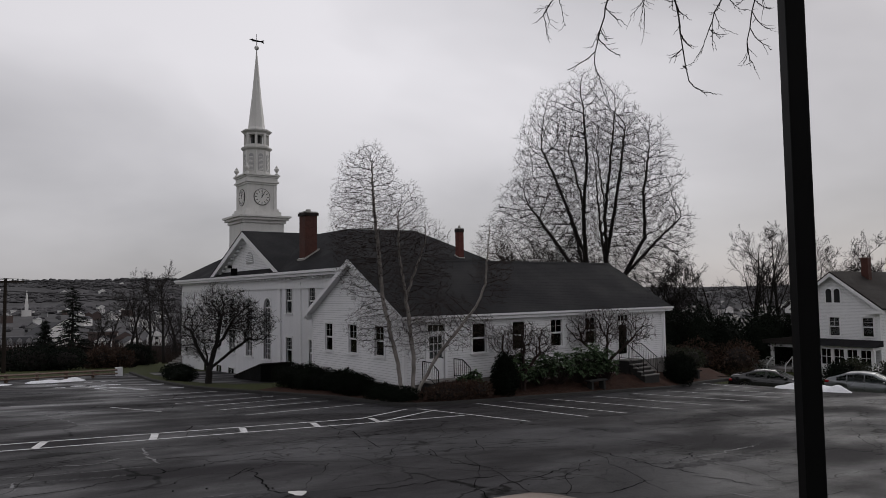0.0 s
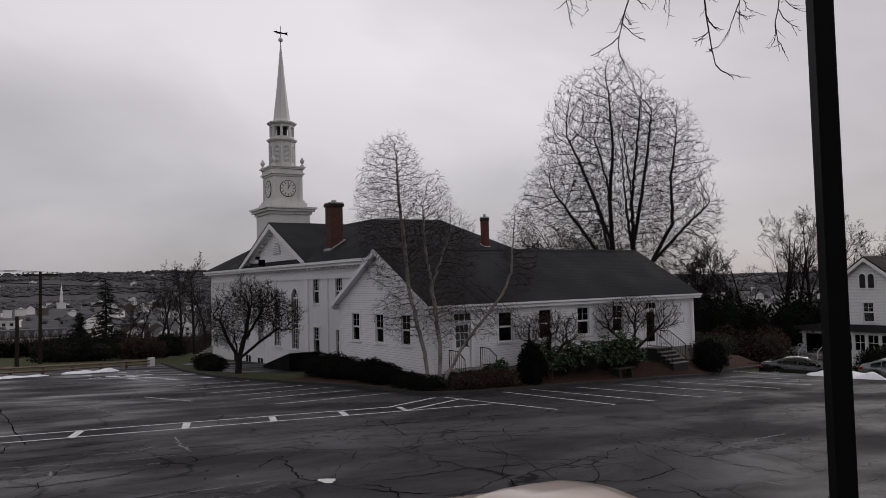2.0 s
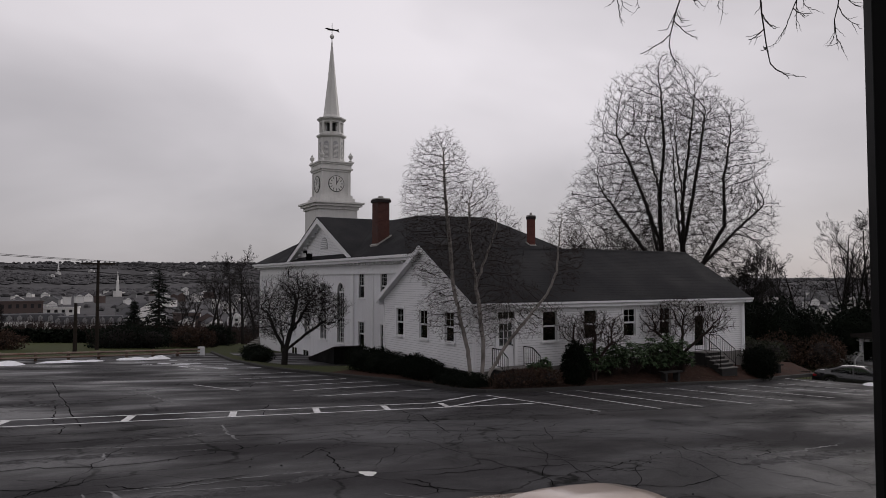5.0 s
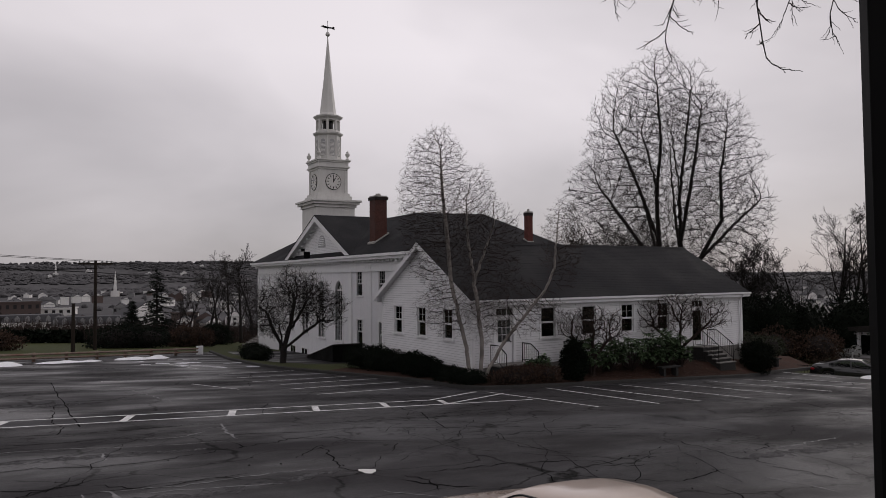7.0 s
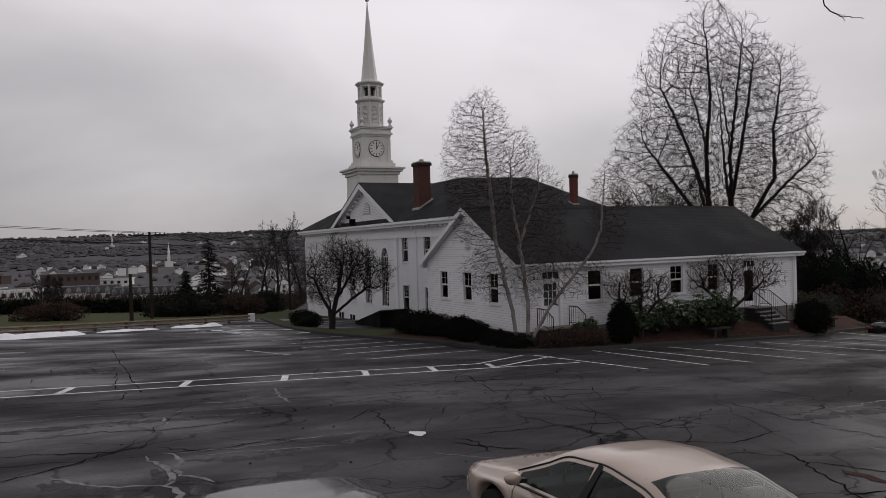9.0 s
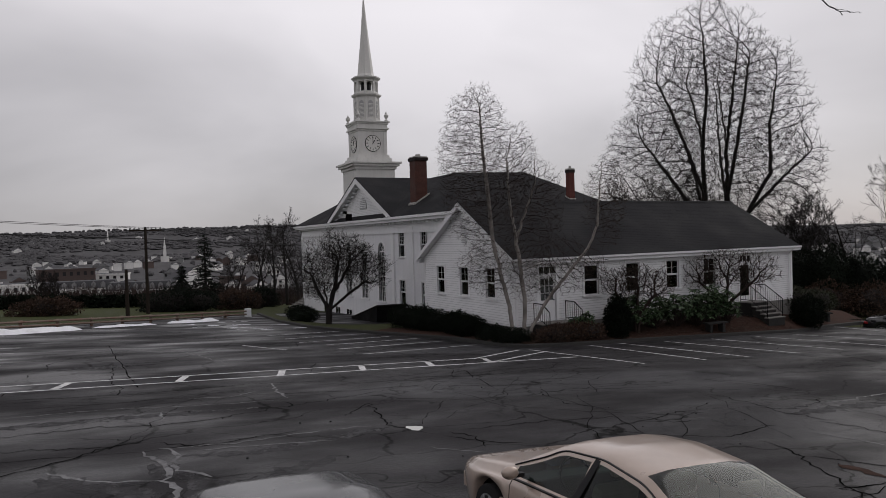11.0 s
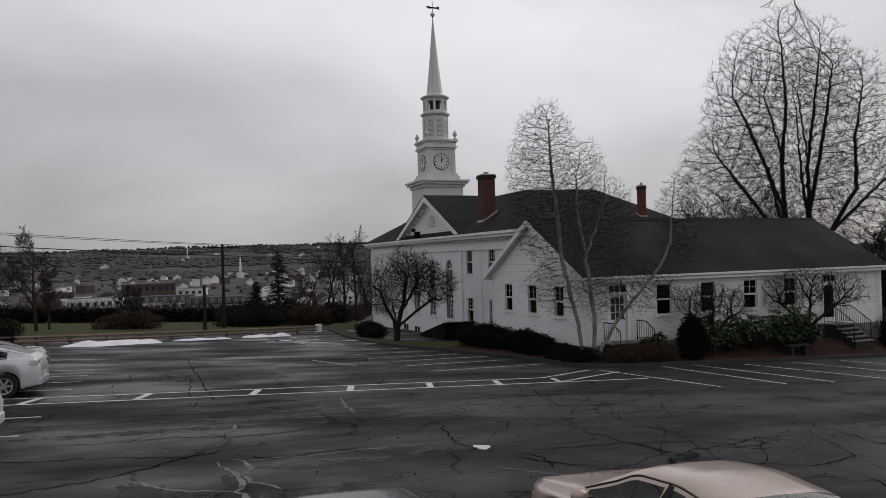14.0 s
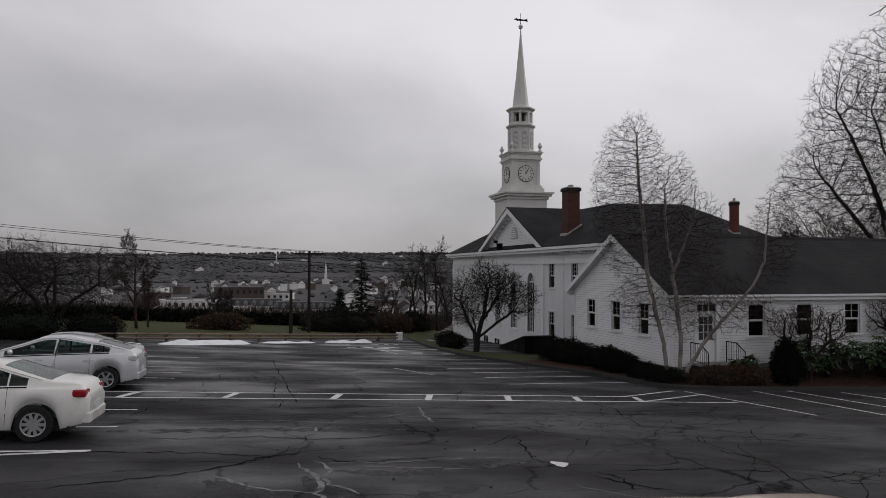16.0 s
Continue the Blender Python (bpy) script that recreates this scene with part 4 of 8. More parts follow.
def build_cellar_hatch():
    t = thing("cellar_hatch", (16.3, 43.3, -1.5), 0, "dark sloping cellar hatch against the church basement", "hatch")
    bm = bmesh.new()
    prism(bm, [(0, -0.8), (5.0, -0.8), (5.0, 0.35), (0, 1.5)], "x", 0, 2.05)
    part("body", bm, "black_metal", t)
    slope = math.hypot(5.2, 1.2)
    for k in range(2):
        bm = bx(0, 1.06, 0, slope, 0, 0.06, 0.01)
        bmesh.ops.rotate(bm, verts=bm.verts, matrix=Matrix.Rotation(-math.atan2(1.15, 5.0), 3, "X"))
        bmesh.ops.translate(bm, verts=bm.verts, vec=(-0.05 + 1.08 * k, -0.1, 1.535))
        part("hatch_door", bm, "shingle_brown", t)


build_cellar_hatch()


# ---- steeple ----
def build_steeple():
    t = thing("steeple", (26.0, 70.0, 0), label="cream-painted church steeple with clock stage and slender spire", category="steeple")
    def sq(h, z0, z1, name, m_="tower_paint", parent=t, bev=0.0):
        return part(name, bx(-h, h, -h, h, z0, z1, bev), m_, parent)
    sq(2.1, 5.0, 11.55, "tower_base")
    sq(2.2, 8.5, 8.7, "band")
    sq(2.25, 11.56, 11.85, "cornice")
    sq(2.5, 11.86, 12.1, "cornice")
    sq(2.68, 12.11, 12.3, "cornice")
    sq(1.9, 12.31, 12.75, "plinth")
    sq(1.72, 12.76, 13.05, "plinth")
    clock_stage = sq(1.5, 13.06, 15.5, "clock_stage")
    for sx in (-1, 1):
        for sy in (-1, 1):
            part("corner_pilaster", bx(min(sx * 1.2, sx * 1.56), max(sx * 1.2, sx * 1.56), min(sy * 1.2, sy * 1.56), max(sy * 1.2, sy * 1.56), 13.06, 15.45), "tower_paint", clock_stage)
    for h, a, b in ((1.6, 15.51, 15.7), (1.74, 15.71, 15.88), (1.62, 15.89, 16.25), (1.72, 16.26, 16.4), (1.82, 16.41, 16.55)):
        sq(h, a, b, "cornice")
    # urns
    for sx in (-1, 1):
        for sy in (-1, 1):
            bm = ring_stack(bmesh.new(), [(0.2, 16.56), (0.2, 16.7), (0.08, 16.76), (0.1, 16.85), (0.24, 17.05), (0.25, 17.2), (0.12, 17.3), (0.14, 17.36), (0.03, 17.55)], 10, cx=sx * 1.55, cy=sy * 1.55)
            part("urn", bm, "tower_paint", t)
    # clocks on the four faces
    for k in range(4):
        c = new("clock")
        c.parent = t
        c.matrix_basis = pose(0, 0, 14.25, 0, 0, 90 * k) @ pose(0, -1.5, 0, 90, 0, 0)
        part("dial", ring_stack(bmesh.new(), [(0.78, 0.002), (0.78, 0.05)], 32), "clock_face", c)
        bm = bmesh.new()
        ring = 36
        for a in range(ring):
            a0, a1 = 2 * math.pi * a / ring, 2 * math.pi * (a + 1) / ring
            vs = [bm.verts.new((r * math.cos(q), r * math.sin(q), z)) for r, q, z in ((0.8, a0, 0.06), (0.85, a0, 0.06), (0.85, a1, 0.06), (0.8, a1, 0.06), (0.85, a0, 0.0), (0.85, a1, 0.0))]
            bm.faces.new(vs[:4])
            bm.faces.new((vs[1], vs[4], vs[5], vs[2]))
        part("rim", bm, "black_metal", c)
        for i in range(12):
            a = math.pi / 6 * i
            bm = bx(-0.034, 0.034, 0.5, 0.72, 0.055, 0.062)
            bmesh.ops.rotate(bm, verts=bm.verts, matrix=Matrix.Rotation(a, 3, "Z"))
            part("hour_mark", bm, "black_metal", c)
        # about one o'clock
        for ln, wd, ang in ((0.42, 0.04, -31), (0.62, 0.028, -2)):
            bm = bx(-wd, wd, -0.1, ln, 0.064, 0.08)
            bmesh.ops.rotate(bm, verts=bm.verts, matrix=Matrix.Rotation(radians(ang), 3, "Z"))
            part("clock_hand", bm, "black_metal", c)
    o = math.pi / 8
    k8 = 1 / math.cos(o)
    octs = part("octagon_stage", ring_stack(bmesh.new(), [(1.32 * k8, 16.56), (1.32 * k8, 16.8), (1.2 * k8, 16.82), (1.2 * k8, 19.15)], 8, o), "tower_paint", t)
    for k in range(8):
        a = k * math.pi / 4
        lou = new("louvre")
        lou.parent = octs
        lou.matrix_basis = pose(0, 0, 0, 0, 0, math.degrees(a)) @ pose(1.2, 0, 0)
        bm = bmesh.new()
        prism(bm, arch_loop(0, 0.52, 17.0, 18.75), "x", 0.002, 0.03)
        part("opening", bm, "grey_paint", lou)
        for j in range(11):
            z = 17.05 + j * 0.13
            bm = bmesh.new()
            prism(bm, [(0.031, z), (0.07, z), (0.031, z + 0.07)], "y", -0.23, 0.23)
            part("slat", bm, "tower_paint", lou)
        bm = bmesh.new()
        box(bm, -0.03, 0.06, 0.4, 0.52, 16.85, 19.1)
        part("pilaster", bm, "tower_paint", lou)
    part("cornice", ring_stack(bmesh.new(), [(1.25 * k8, 19.15), (1.42 * k8, 19.3), (1.45 * k8, 19.45), (1.25 * k8, 19.5)], 8, o), "tower_paint", t)
    part("belfry_floor", ring_stack(bmesh.new(), [(1.14 * k8, 19.5), (1.14 * k8, 19.75)], 8, o), "tower_paint", t)
    for k in range(8):
        a = o + k * math.pi / 4
        bm = bx(-0.13, 0.13, -0.13, 0.13, 19.75, 20.75)
        bmesh.ops.rotate(bm, verts=bm.verts, matrix=Matrix.Rotation(a, 3, "Z"))
        bmesh.ops.translate(bm, verts=bm.verts, vec=(1.12 * math.cos(a), 1.12 * math.sin(a), 0))
        part("belfry_post", bm, "tower_paint", t)
    # black core added between the posts to paint the belfry's inner shade
    part("belfry_shade_core", ring_stack(bmesh.new(), [(0.55, 19.75), (0.55, 20.75)], 8, o), "plastic_and_dark", t, "black core standing in for the shade inside the belfry")
    part("cornice", ring_stack(bmesh.new(), [(1.16 * k8, 20.75), (1.18 * k8, 20.9), (1.4 * k8, 21.1), (1.42 * k8, 21.22), (0.95 * k8, 21.32)], 8, o), "tower_paint", t)
    part("spire", ring_stack(bmesh.new(), [(0.9 * k8, 21.3), (0.78 * k8, 21.6), (0.43 * k8, 25.0), (0.05, 29.6)], 8, o), "tower_paint", t)
    V, F = [], []
    tube(V, F, [Vector((0, 0, 29.5)), Vector((0, 0, 31.5))], [0.04, 0.025], 6)
    vane = from_lists("weather_vane", V, F, "black_metal", t)
    bm = ring_stack(bmesh.new(), [(0.02, 29.75), (0.2, 29.9), (0.25, 30.05), (0.18, 30.2), (0.02, 30.35)], 10)
    part("ball", bm, "tower_paint", vane)
    bm = bmesh.new()
    prism(bm, [(-0.8, 30.78), (-0.45, 30.72), (-0.45, 30.66), (0.45, 30.72), (0.8, 30.62), (0.72, 30.85), (0.8, 31.0), (0.4, 30.85), (-0.4, 30.88), (-0.45, 30.95)], "y", -0.02, 0.02)
    part("arrow", bm, "black_metal", vane)
    t.matrix_basis = Matrix.Translation((24.2, 65.4, 4.4 * (1 - 0.934))) @ Matrix.Scale(0.934, 4)


build_steeple()


# ---- painted lines on the lot ----
def paint(pts, width=0.11, group="parking lines"):
    tagged(ribbon("parking_line", pts, width, "line", 0.006), "worn white painted line on the asphalt", "road marking", group, "structure")


paint([(-4.6, 20.15), (15.0, 20.2)], 0.12)
paint([(-4.4, 21.35), (11.6, 21.45), (14.6, 23.3)], 0.12)
paint([(11.6, 20.25), (15.3, 22.4)], 0.12)
for k, x in enumerate((-3.6, -0.95, 2.0, 4.75, 7.25, 9.55, 11.7)):
    paint([(x - 0.12, 20.24), (x + 0.18, 21.3)], 0.2)
for xa, ya, xb, yb in ((14.96, 23.16, 15.71, 17.57), (18.19, 23.61, 18.29, 17.46), (19.91, 23.8, 20.31, 17.44), (22.2, 23.5, 22.93, 17.43), (25.0, 23.5, 25.6, 17.6), (27.9, 23.6, 28.6, 17.8), (30.6, 23.6, 31.4, 18.0), (33.4, 23.8, 34.2, 18.2), (37.63, 26.55, 36.12, 21.98)):
    paint([(xa, ya), (xb, yb)], 0.11)
for x, y in ((8.7, 24.7), (8.5, 27.0), (8.6, 29.0), (7.9, 30.7), (7.8, 33.0), (7.5, 35.4)):
    paint([(x, y), (x + 5.6 - 0.12 * (y - 24), y + 1.35)], 0.11)
for y in (13.4, 15.7, 18.0, 23.0, 25.0, 26.9, 29.0, 31.3, 33.8):
    paint([(-2.9, y), (-8.6, y - 0.1)], 0.11)
paint([(-8.5, 12.3), (-2.95, 13.36)], 0.12)
for a, b in (((5.4, 30.5), (6.6, 27.6)), ((2.2, 33.0), (4.0, 32.6)), ((6.5, 44.0), (7.3, 39.5))):
    paint([a, b], 0.09)


# ---- wandering cracks and pale seams ----
def seam(a, b, width, material, name, label, wander=0.35, seed=0):
    rnd = random.Random(seed)
    a, b = Vector(a), Vector(b)
    d = b - a
    side = Vector((-d.y, d.x)).normalized()
    n = max(4, int(d.length / 0.35))
    off, pts = 0.0, []
    for k in range(n + 1):
        off += rnd.uniform(-0.14, 0.14)
        off *= 0.9
        t = k / n
        pts.append(a + d * t + side * (off * wander * 2 * min(1, 4 * t * (1 - t) + 0.15)))
    verts, faces = [], []
    for i, p in enumerate(pts):
        dd = (pts[min(i + 1, n)] - pts[max(i - 1, 0)]).normalized()
        s = Vector((-dd.y, dd.x)) * width * rnd.uniform(0.3, 1.0) * 0.5
        for q in (p - s, p + s):
            verts.append((q.x, q.y, lot_z(q.x, q.y) + 0.004))
    for i in range(n):
        faces.append((2 * i, 2 * i + 1, 2 * i + 3, 2 * i + 2))
    tagged(from_lists(name, verts, faces, material), label, name.replace("_", " "), "pavement seams", "structure")


M["crack"] = mat("open_crack", (0.009, 0.009, 0.009), rough=1.0, bump=0, spec=0.0)
M["salt"] = mat("pale_salt_stain", (0.18, 0.18, 0.185), rough=0.7, var=0.4, scale=12, fine=60, dirt=0.8, dirt_color=(0.04, 0.04, 0.042))
for k in range(46):
    rnd = random.Random(100 + k)
    x, y = rnd.uniform(-10, 26), rnd.uniform(5.5, 21)
    a = rnd.gauss(0.1, 0.45) if k % 3 else rnd.gauss(1.4, 0.4)
    ln = rnd.uniform(1.5, 7)
    seam((x, y), (x + ln * math.cos(a), y + ln * math.sin(a)), 0.022, "crack", "asphalt_crack", "dark open crack in the asphalt", 0.6, k)
for k in range(95):
    rnd = random.Random(300 + k)
    x, y = rnd.uniform(-14, 38), rnd.uniform(14, 50)
    ln = rnd.uniform(2.5, 9)
    if k % 3 == 0:
        dx, dy = rnd.uniform(-1, 1.5), ln
    else:
        dx, dy = ln, rnd.uniform(-1, 1.2)
    if x + dx > 13.5 and y + max(dy, 0) > 22.5:
        continue
    seam((x, y), (x + dx, y + dy), 0.026 + 0.0007 * y, "crack", "asphalt_crack", "dark open crack in the asphalt", 0.6, 70 + k)


def trail(ctrl, width, material, name, label, seed, jitter=0.03, lift=0.0045):
    """A strip of uneven width that wanders along a few bends."""
    rnd = random.Random(seed)
    pts = []
    for a, b in zip(ctrl[:-1], ctrl[1:]):
        a, b = Vector(a), Vector(b)
        n = max(3, int((b - a).length / 0.14))
        pts += [a.lerp(b, k / n) for k in range(n)]
    pts.append(Vector(ctrl[-1]))
    for _ in range(2):
        pts = [pts[0]] + [(pts[k - 1] + pts[k] * 2 + pts[k + 1]) / 4 for k in range(1, len(pts) - 1)] + [pts[-1]]
    verts, faces = [], []
    n = len(pts) - 1
    for i, p in enumerate(pts):
        d = (pts[min(i + 1, n)] - pts[max(i - 1, 0)]).normalized()
        side = Vector((-d.y, d.x))
        w = width * (0.25 + 0.75 * min(1, 6 * i / n, 6 * (n - i) / n)) * rnd.uniform(0.5, 1.15) * 0.5
        c = p + side * rnd.gauss(0, jitter)
        for q in (c - side * w, c + side * w):
            verts.append((q.x, q.y, lot_z(q.x, q.y) + lift))
    for i in range(n):
        faces.append((2 * i, 2 * i + 1, 2 * i + 3, 2 * i + 2))
    tagged(from_lists(name, verts, faces, material), label, name.replace("_", " "), "pavement seams", "structure")


def worn_through(m, scale, lo, hi):
    """Lets the ground show through a thin deposit in ragged patches."""
    nt = m.node_tree
    N, L = nt.nodes.new, nt.links.new
    geo, n, r = N("ShaderNodeNewGeometry"), N("ShaderNodeTexNoise"), N("ShaderNodeMapRange")
    n.inputs["Scale"].default_value, n.inputs["Detail"].default_value, n.inputs["Roughness"].default_value = scale, 6, 0.65
    r.inputs["From Min"].default_value, r.inputs["From Max"].default_value = lo, hi
    L(geo.outputs["Position"], n.inputs[0])
    L(n.outputs[0], r.inputs[0])
    L(r.outputs[0], nt.nodes["Principled BSDF"].inputs["Alpha"])


SALT = "pale salt stain along a seam in the asphalt"
M["salt_film"] = mat("thin_salt_film", (0.066, 0.065, 0.068), rough=0.75, var=0.35, scale=5, fine=60, dirt=0.9, dirt_color=(0.024, 0.023, 0.025), spec=0.1)
worn_through(M["salt"], 5.0, 0.22, 0.48)
worn_through(M["salt_film"], 2.2, 0.34, 0.62)
worn_through(M["line"], 9.0, 0.26, 0.42)
for k, (ctrl, w) in enumerate((
        ([(0.51, 12.24), (0.77, 11.56), (0.83, 10.85), (0.73, 10.46), (0.95, 9.95), (0.7, 9.57), (0.55, 8.9)], 0.1),
        ([(-0.77, 11.57), (-0.49, 11.17), (0.0, 10.72), (0.73, 10.43)], 0.07),
        ([(0.86, 12.41), (1.09, 11.94), (0.88, 11.01), (1.14, 10.69), (1.41, 10.38)], 0.09),
        ([(1.08, 12.3), (2.0, 12.19), (3.06, 12.45), (4.06, 12.53), (4.71, 12.51)], 0.05),
        ([(1.24, 11.97), (2.05, 11.91), (3.61, 11.69)], 0.04),
        ([(4.06, 18.84), (3.87, 17.36), (3.85, 16.28)], 0.07),
        ([(1.9, 17.12), (2.83, 17.01), (3.41, 17.63)], 0.05),
        ([(0.06, 16.53), (1.98, 16.12), (3.67, 16.02)], 0.04),
        ([(1.12, 15.73), (1.05, 14.64)], 0.06),
        ([(13.3, 10.34), (14.97, 10.36), (17.39, 10.61)], 0.06),
        ([(11.57, 8.79), (11.91, 7.95), (11.95, 7.31)], 0.05),
        ([(4.9, 10.6), (5.4, 9.9), (6.2, 9.5)], 0.05),
        ([(-3.4, 16.2), (-1.6, 16.4), (0.0, 16.5)], 0.04),
        ([(2.6, 30.5), (3.4, 26.0), (3.9, 23.0)], 0.06))):
    trail(ctrl, w, "salt", "salt_stain", SALT, 520 + k)
for k, (ctrl, w) in enumerate((([(-0.9, 11.2), (0.2, 10.3), (0.6, 9.4)], 0.6), ([(1.1, 11.7), (2.2, 11.5), (3.6, 11.9), (4.8, 12.2)], 0.4), ([(1.2, 9.4), (2.4, 10.2), (3.4, 10.7)], 0.5), ([(0.6, 11.4), (1.0, 10.4), (1.6, 9.6)], 0.5), ([(-3.0, 15.2), (0.5, 15.4), (3.0, 15.3)], 0.5), ([(12.6, 9.9), (14.5, 9.8), (17.0, 9.9)], 0.5), ([(-2.5, 25.0), (-0.6, 24.6), (1.2, 24.8)], 0.9), ([(6.5, 9.2), (8.0, 8.7), (9.6, 8.6)], 0.35))):
    trail(ctrl, w, "salt_film", "salt_film", "thin greyish salt film dried on the asphalt", 560 + k, 0.05, 0.0025)
CRACK = "dark open crack in the asphalt"
for k, ctrl in enumerate((
        [(4.35, 13.58), (5.29, 14.73), (5.01, 13.22), (4.82, 12.45), (5.35, 11.27)], [(-3.2, 11.0), (-1.23, 11.63), (-0.07, 12.66), (0.52, 12.97), (0.81, 13.5)], [(0.77, 12.84), (1.47, 12.21), (2.14, 12.38), (3.2, 12.7)], [(-3.5, 13.4), (-0.92, 13.11), (-0.12, 12.8), (0.62, 12.91)],
        [(3.57, 15.01), (3.73, 15.37), (3.67, 15.87)], [(-3.0, 14.3), (-0.07, 14.58), (1.04, 14.31), (2.01, 14.47), (3.6, 15.12), (6.5, 16.4)], [(5.97, 11.44), (7.91, 11.41), (9.52, 11.1)], [(5.42, 11.14), (5.86, 10.52), (6.45, 10.1)], [(5.6, 11.4), (5.9, 10.9), (5.7, 10.2)],
        [(9.52, 11.1), (9.55, 10.57), (10.71, 11.06), (11.19, 10.62)], [(9.6, 11.0), (9.9, 10.3), (10.5, 10.2)], [(12.23, 14.23), (13.39, 13.91)], [(9.14, 13.17), (9.36, 12.37), (9.68, 11.59)], [(15.01, 11.05), (14.39, 10.43), (13.14, 10.22), (12.61, 10.69)],
        [(12.61, 9.22), (12.75, 8.6), (12.89, 7.88)], [(10.19, 8.52), (10.21, 8.02), (9.69, 7.21), (9.33, 6.49), (8.94, 5.76)], [(10.05, 7.65), (10.36, 7.19), (10.87, 6.65)], [(12.94, 12.38), (12.99, 11.37), (12.68, 10.25), (12.88, 8.92)], [(10.04, 6.15), (9.06, 6.3), (9.2, 5.64)], [(7.2, 16.5), (9.5, 15.6), (11.6, 15.7)], [(8.2, 10.6), (8.8, 9.6), (10.0, 9.0), (11.6, 9.4)], [(-2.6, 18.9), (0.6, 18.4), (3.7, 18.9), (6.0, 18.3)])):
    trail(ctrl, 0.035, "crack", "asphalt_crack", CRACK, 600 + k, 0.045)
trail([(10.1, 7.05), (10.12, 6.7), (10.13, 6.35)], 0.22, "mulch", "leaf_patch", "wet brown leaf patch rotted onto the asphalt", 640, 0.03, 0.006)
# sealed patch running across, and a pale spot of paint
seam((0.35, 33.4), (0.85, 19.6), 0.05, "crack", "sealed_seam", "dark sealed seam across the asphalt", 0.15, 9)
bm = bmesh.new()
pv = []
for k in range(18):
    a = 2 * math.pi * k / 18
    r = 0.13 + 0.025 * math.sin(3 * a + 1) + 0.012 * math.sin(7 * a)
    x, y = 5.18 + r * 1.15 * math.cos(a), 11.96 + r * 1.5 * math.sin(a)
    pv.append(bm.verts.new((x, y, lot_z(x, y) + 0.006)))
bm.faces.new(pv)
M["spot"] = mat("white_spot_paint", (0.62, 0.62, 0.6), rough=0.6, var=0.1)
tagged(part("paint_spot", bm, "spot"), "small round white paint spot on the asphalt", "road marking", kind="structure")
# small stones and leaves lying about
for k in range(34):
    rnd = random.Random(700 + k)
    x, y = rnd.uniform(0, 13), rnd.uniform(7, 17)
    s = rnd.uniform(0.012, 0.026)
    bm = ring_stack(bmesh.new(), [(s * 0.7, -0.004), (s, s * 0.5), (s * 0.5, s)], 6, rnd.random())
    ob = part("debris", bm, "plastic_and_dark")
    ob.matrix_basis = pose(x, y, lot_z(x, y), 0, 0, rnd.uniform(0, 360))
    tagged(ob, "small dark leaf litter clump on the asphalt", "debris", "litter on the lot")


# ---- near post ----
def build_post():
    x, y = 2.56, 1.375
    z0 = lot_z(x, y)
    t = thing("post", (x, y, z0), 52, "square black painted metal post beside the viewer", "post")
    part("shaft", bx(-0.036, 0.036, -0.036, 0.036, 0.0, 6.4, 0.005), "black_metal", t)
    part("base_plate", bx(-0.11, 0.11, -0.11, 0.11, -0.03, 0.015), "black_metal", t)


build_post()


# ---- steps and railings at the two annex doors ----
def railing(name, pts, at_top, label):
    """A black iron handrail along pts (x, y, z at the rail's foot), with balusters."""
    t = thing(name, (0, 0, 0), 0, label, "railing", "annex railings")
    t.matrix_basis = ANNEX_TURN
    top = [Vector(p) + Vector((0, 0, 0.86)) for p in pts]
    low = [Vector(p) + Vector((0, 0, 0.12)) for p in pts]
    for nm, line, r in (("handrail", top, 0.022), ("bottom_rail", low, 0.014)):
        V, F = [], []
        tube(V, F, line, [r] * len(line), 6)
        from_lists(nm, V, F, "black_metal", t)
    for a, b, c, d in zip(top[:-1], top[1:], low[:-1], low[1:]):
        n = max(1, int((b - a).length / 0.13))
        for k in range(n + 1):
            V, F = [], []
            p, q = a.lerp(b, k / n), c.lerp(d, k / n)
            tube(V, F, [q, p], [0.009, 0.009], 4)
            from_lists("baluster", V, F, "black_metal", t)
    for p, q in ((pts[0], top[0]), (pts[-1], top[-1])):
        V, F = [], []
        tube(V, F, [Vector(p) - Vector((0, 0, 0.1)), q], [0.02, 0.02], 6)
        from_lists("newel", V, F, "black_metal", t)


def build_stairs():
    for d, steps, run, hw in ((AX + 1.75, 2, 0.27, 0.9), (AX + 14.95, 4, 0.25, 0.62)):
        t = thing("door_steps", (0, 0, 0), 0, "dark stone steps with pale treads up to an annex door", "steps", "annex steps")
        t.matrix_basis = ANNEX_TURN
        land = part("landing", bx(d - hw, d + hw, AY - 0.8, AY - 0.02, -1.3, Z_DOOR - 0.03), "kerb", t)
        part("landing_slab", bx(d - hw - 0.05, d + hw + 0.05, AY - 0.84, AY - 0.021, Z_DOOR - 0.029, Z_DOOR + 0.02, 0.01), "concrete", t)
        for k in range(steps):
            y = AY - 0.84 - run * k
            z = Z_DOOR - 0.175 * (k + 1)
            st = part("step", bx(d - hw, d + hw, y - run, y - 0.002, -1.3, z - 0.05), "kerb", t)
            part("tread", bx(d - hw - 0.04, d + hw + 0.04, y - run - 0.03, y - 0.004, z - 0.049, z, 0.008), "concrete", st)
        yb = AY - 0.84 - run * steps
        for s in (-1, 1):
            x = d + s * (hw - 0.02)
            railing("railing", [(x, AY - 0.15, Z_DOOR + 0.02), (x, AY - 0.76, Z_DOOR + 0.02), (x, yb + 0.1, Z_DOOR - 0.175 * steps + 0.05)], 0.86, "black iron stair railing with thin balusters at an annex door")


build_stairs()


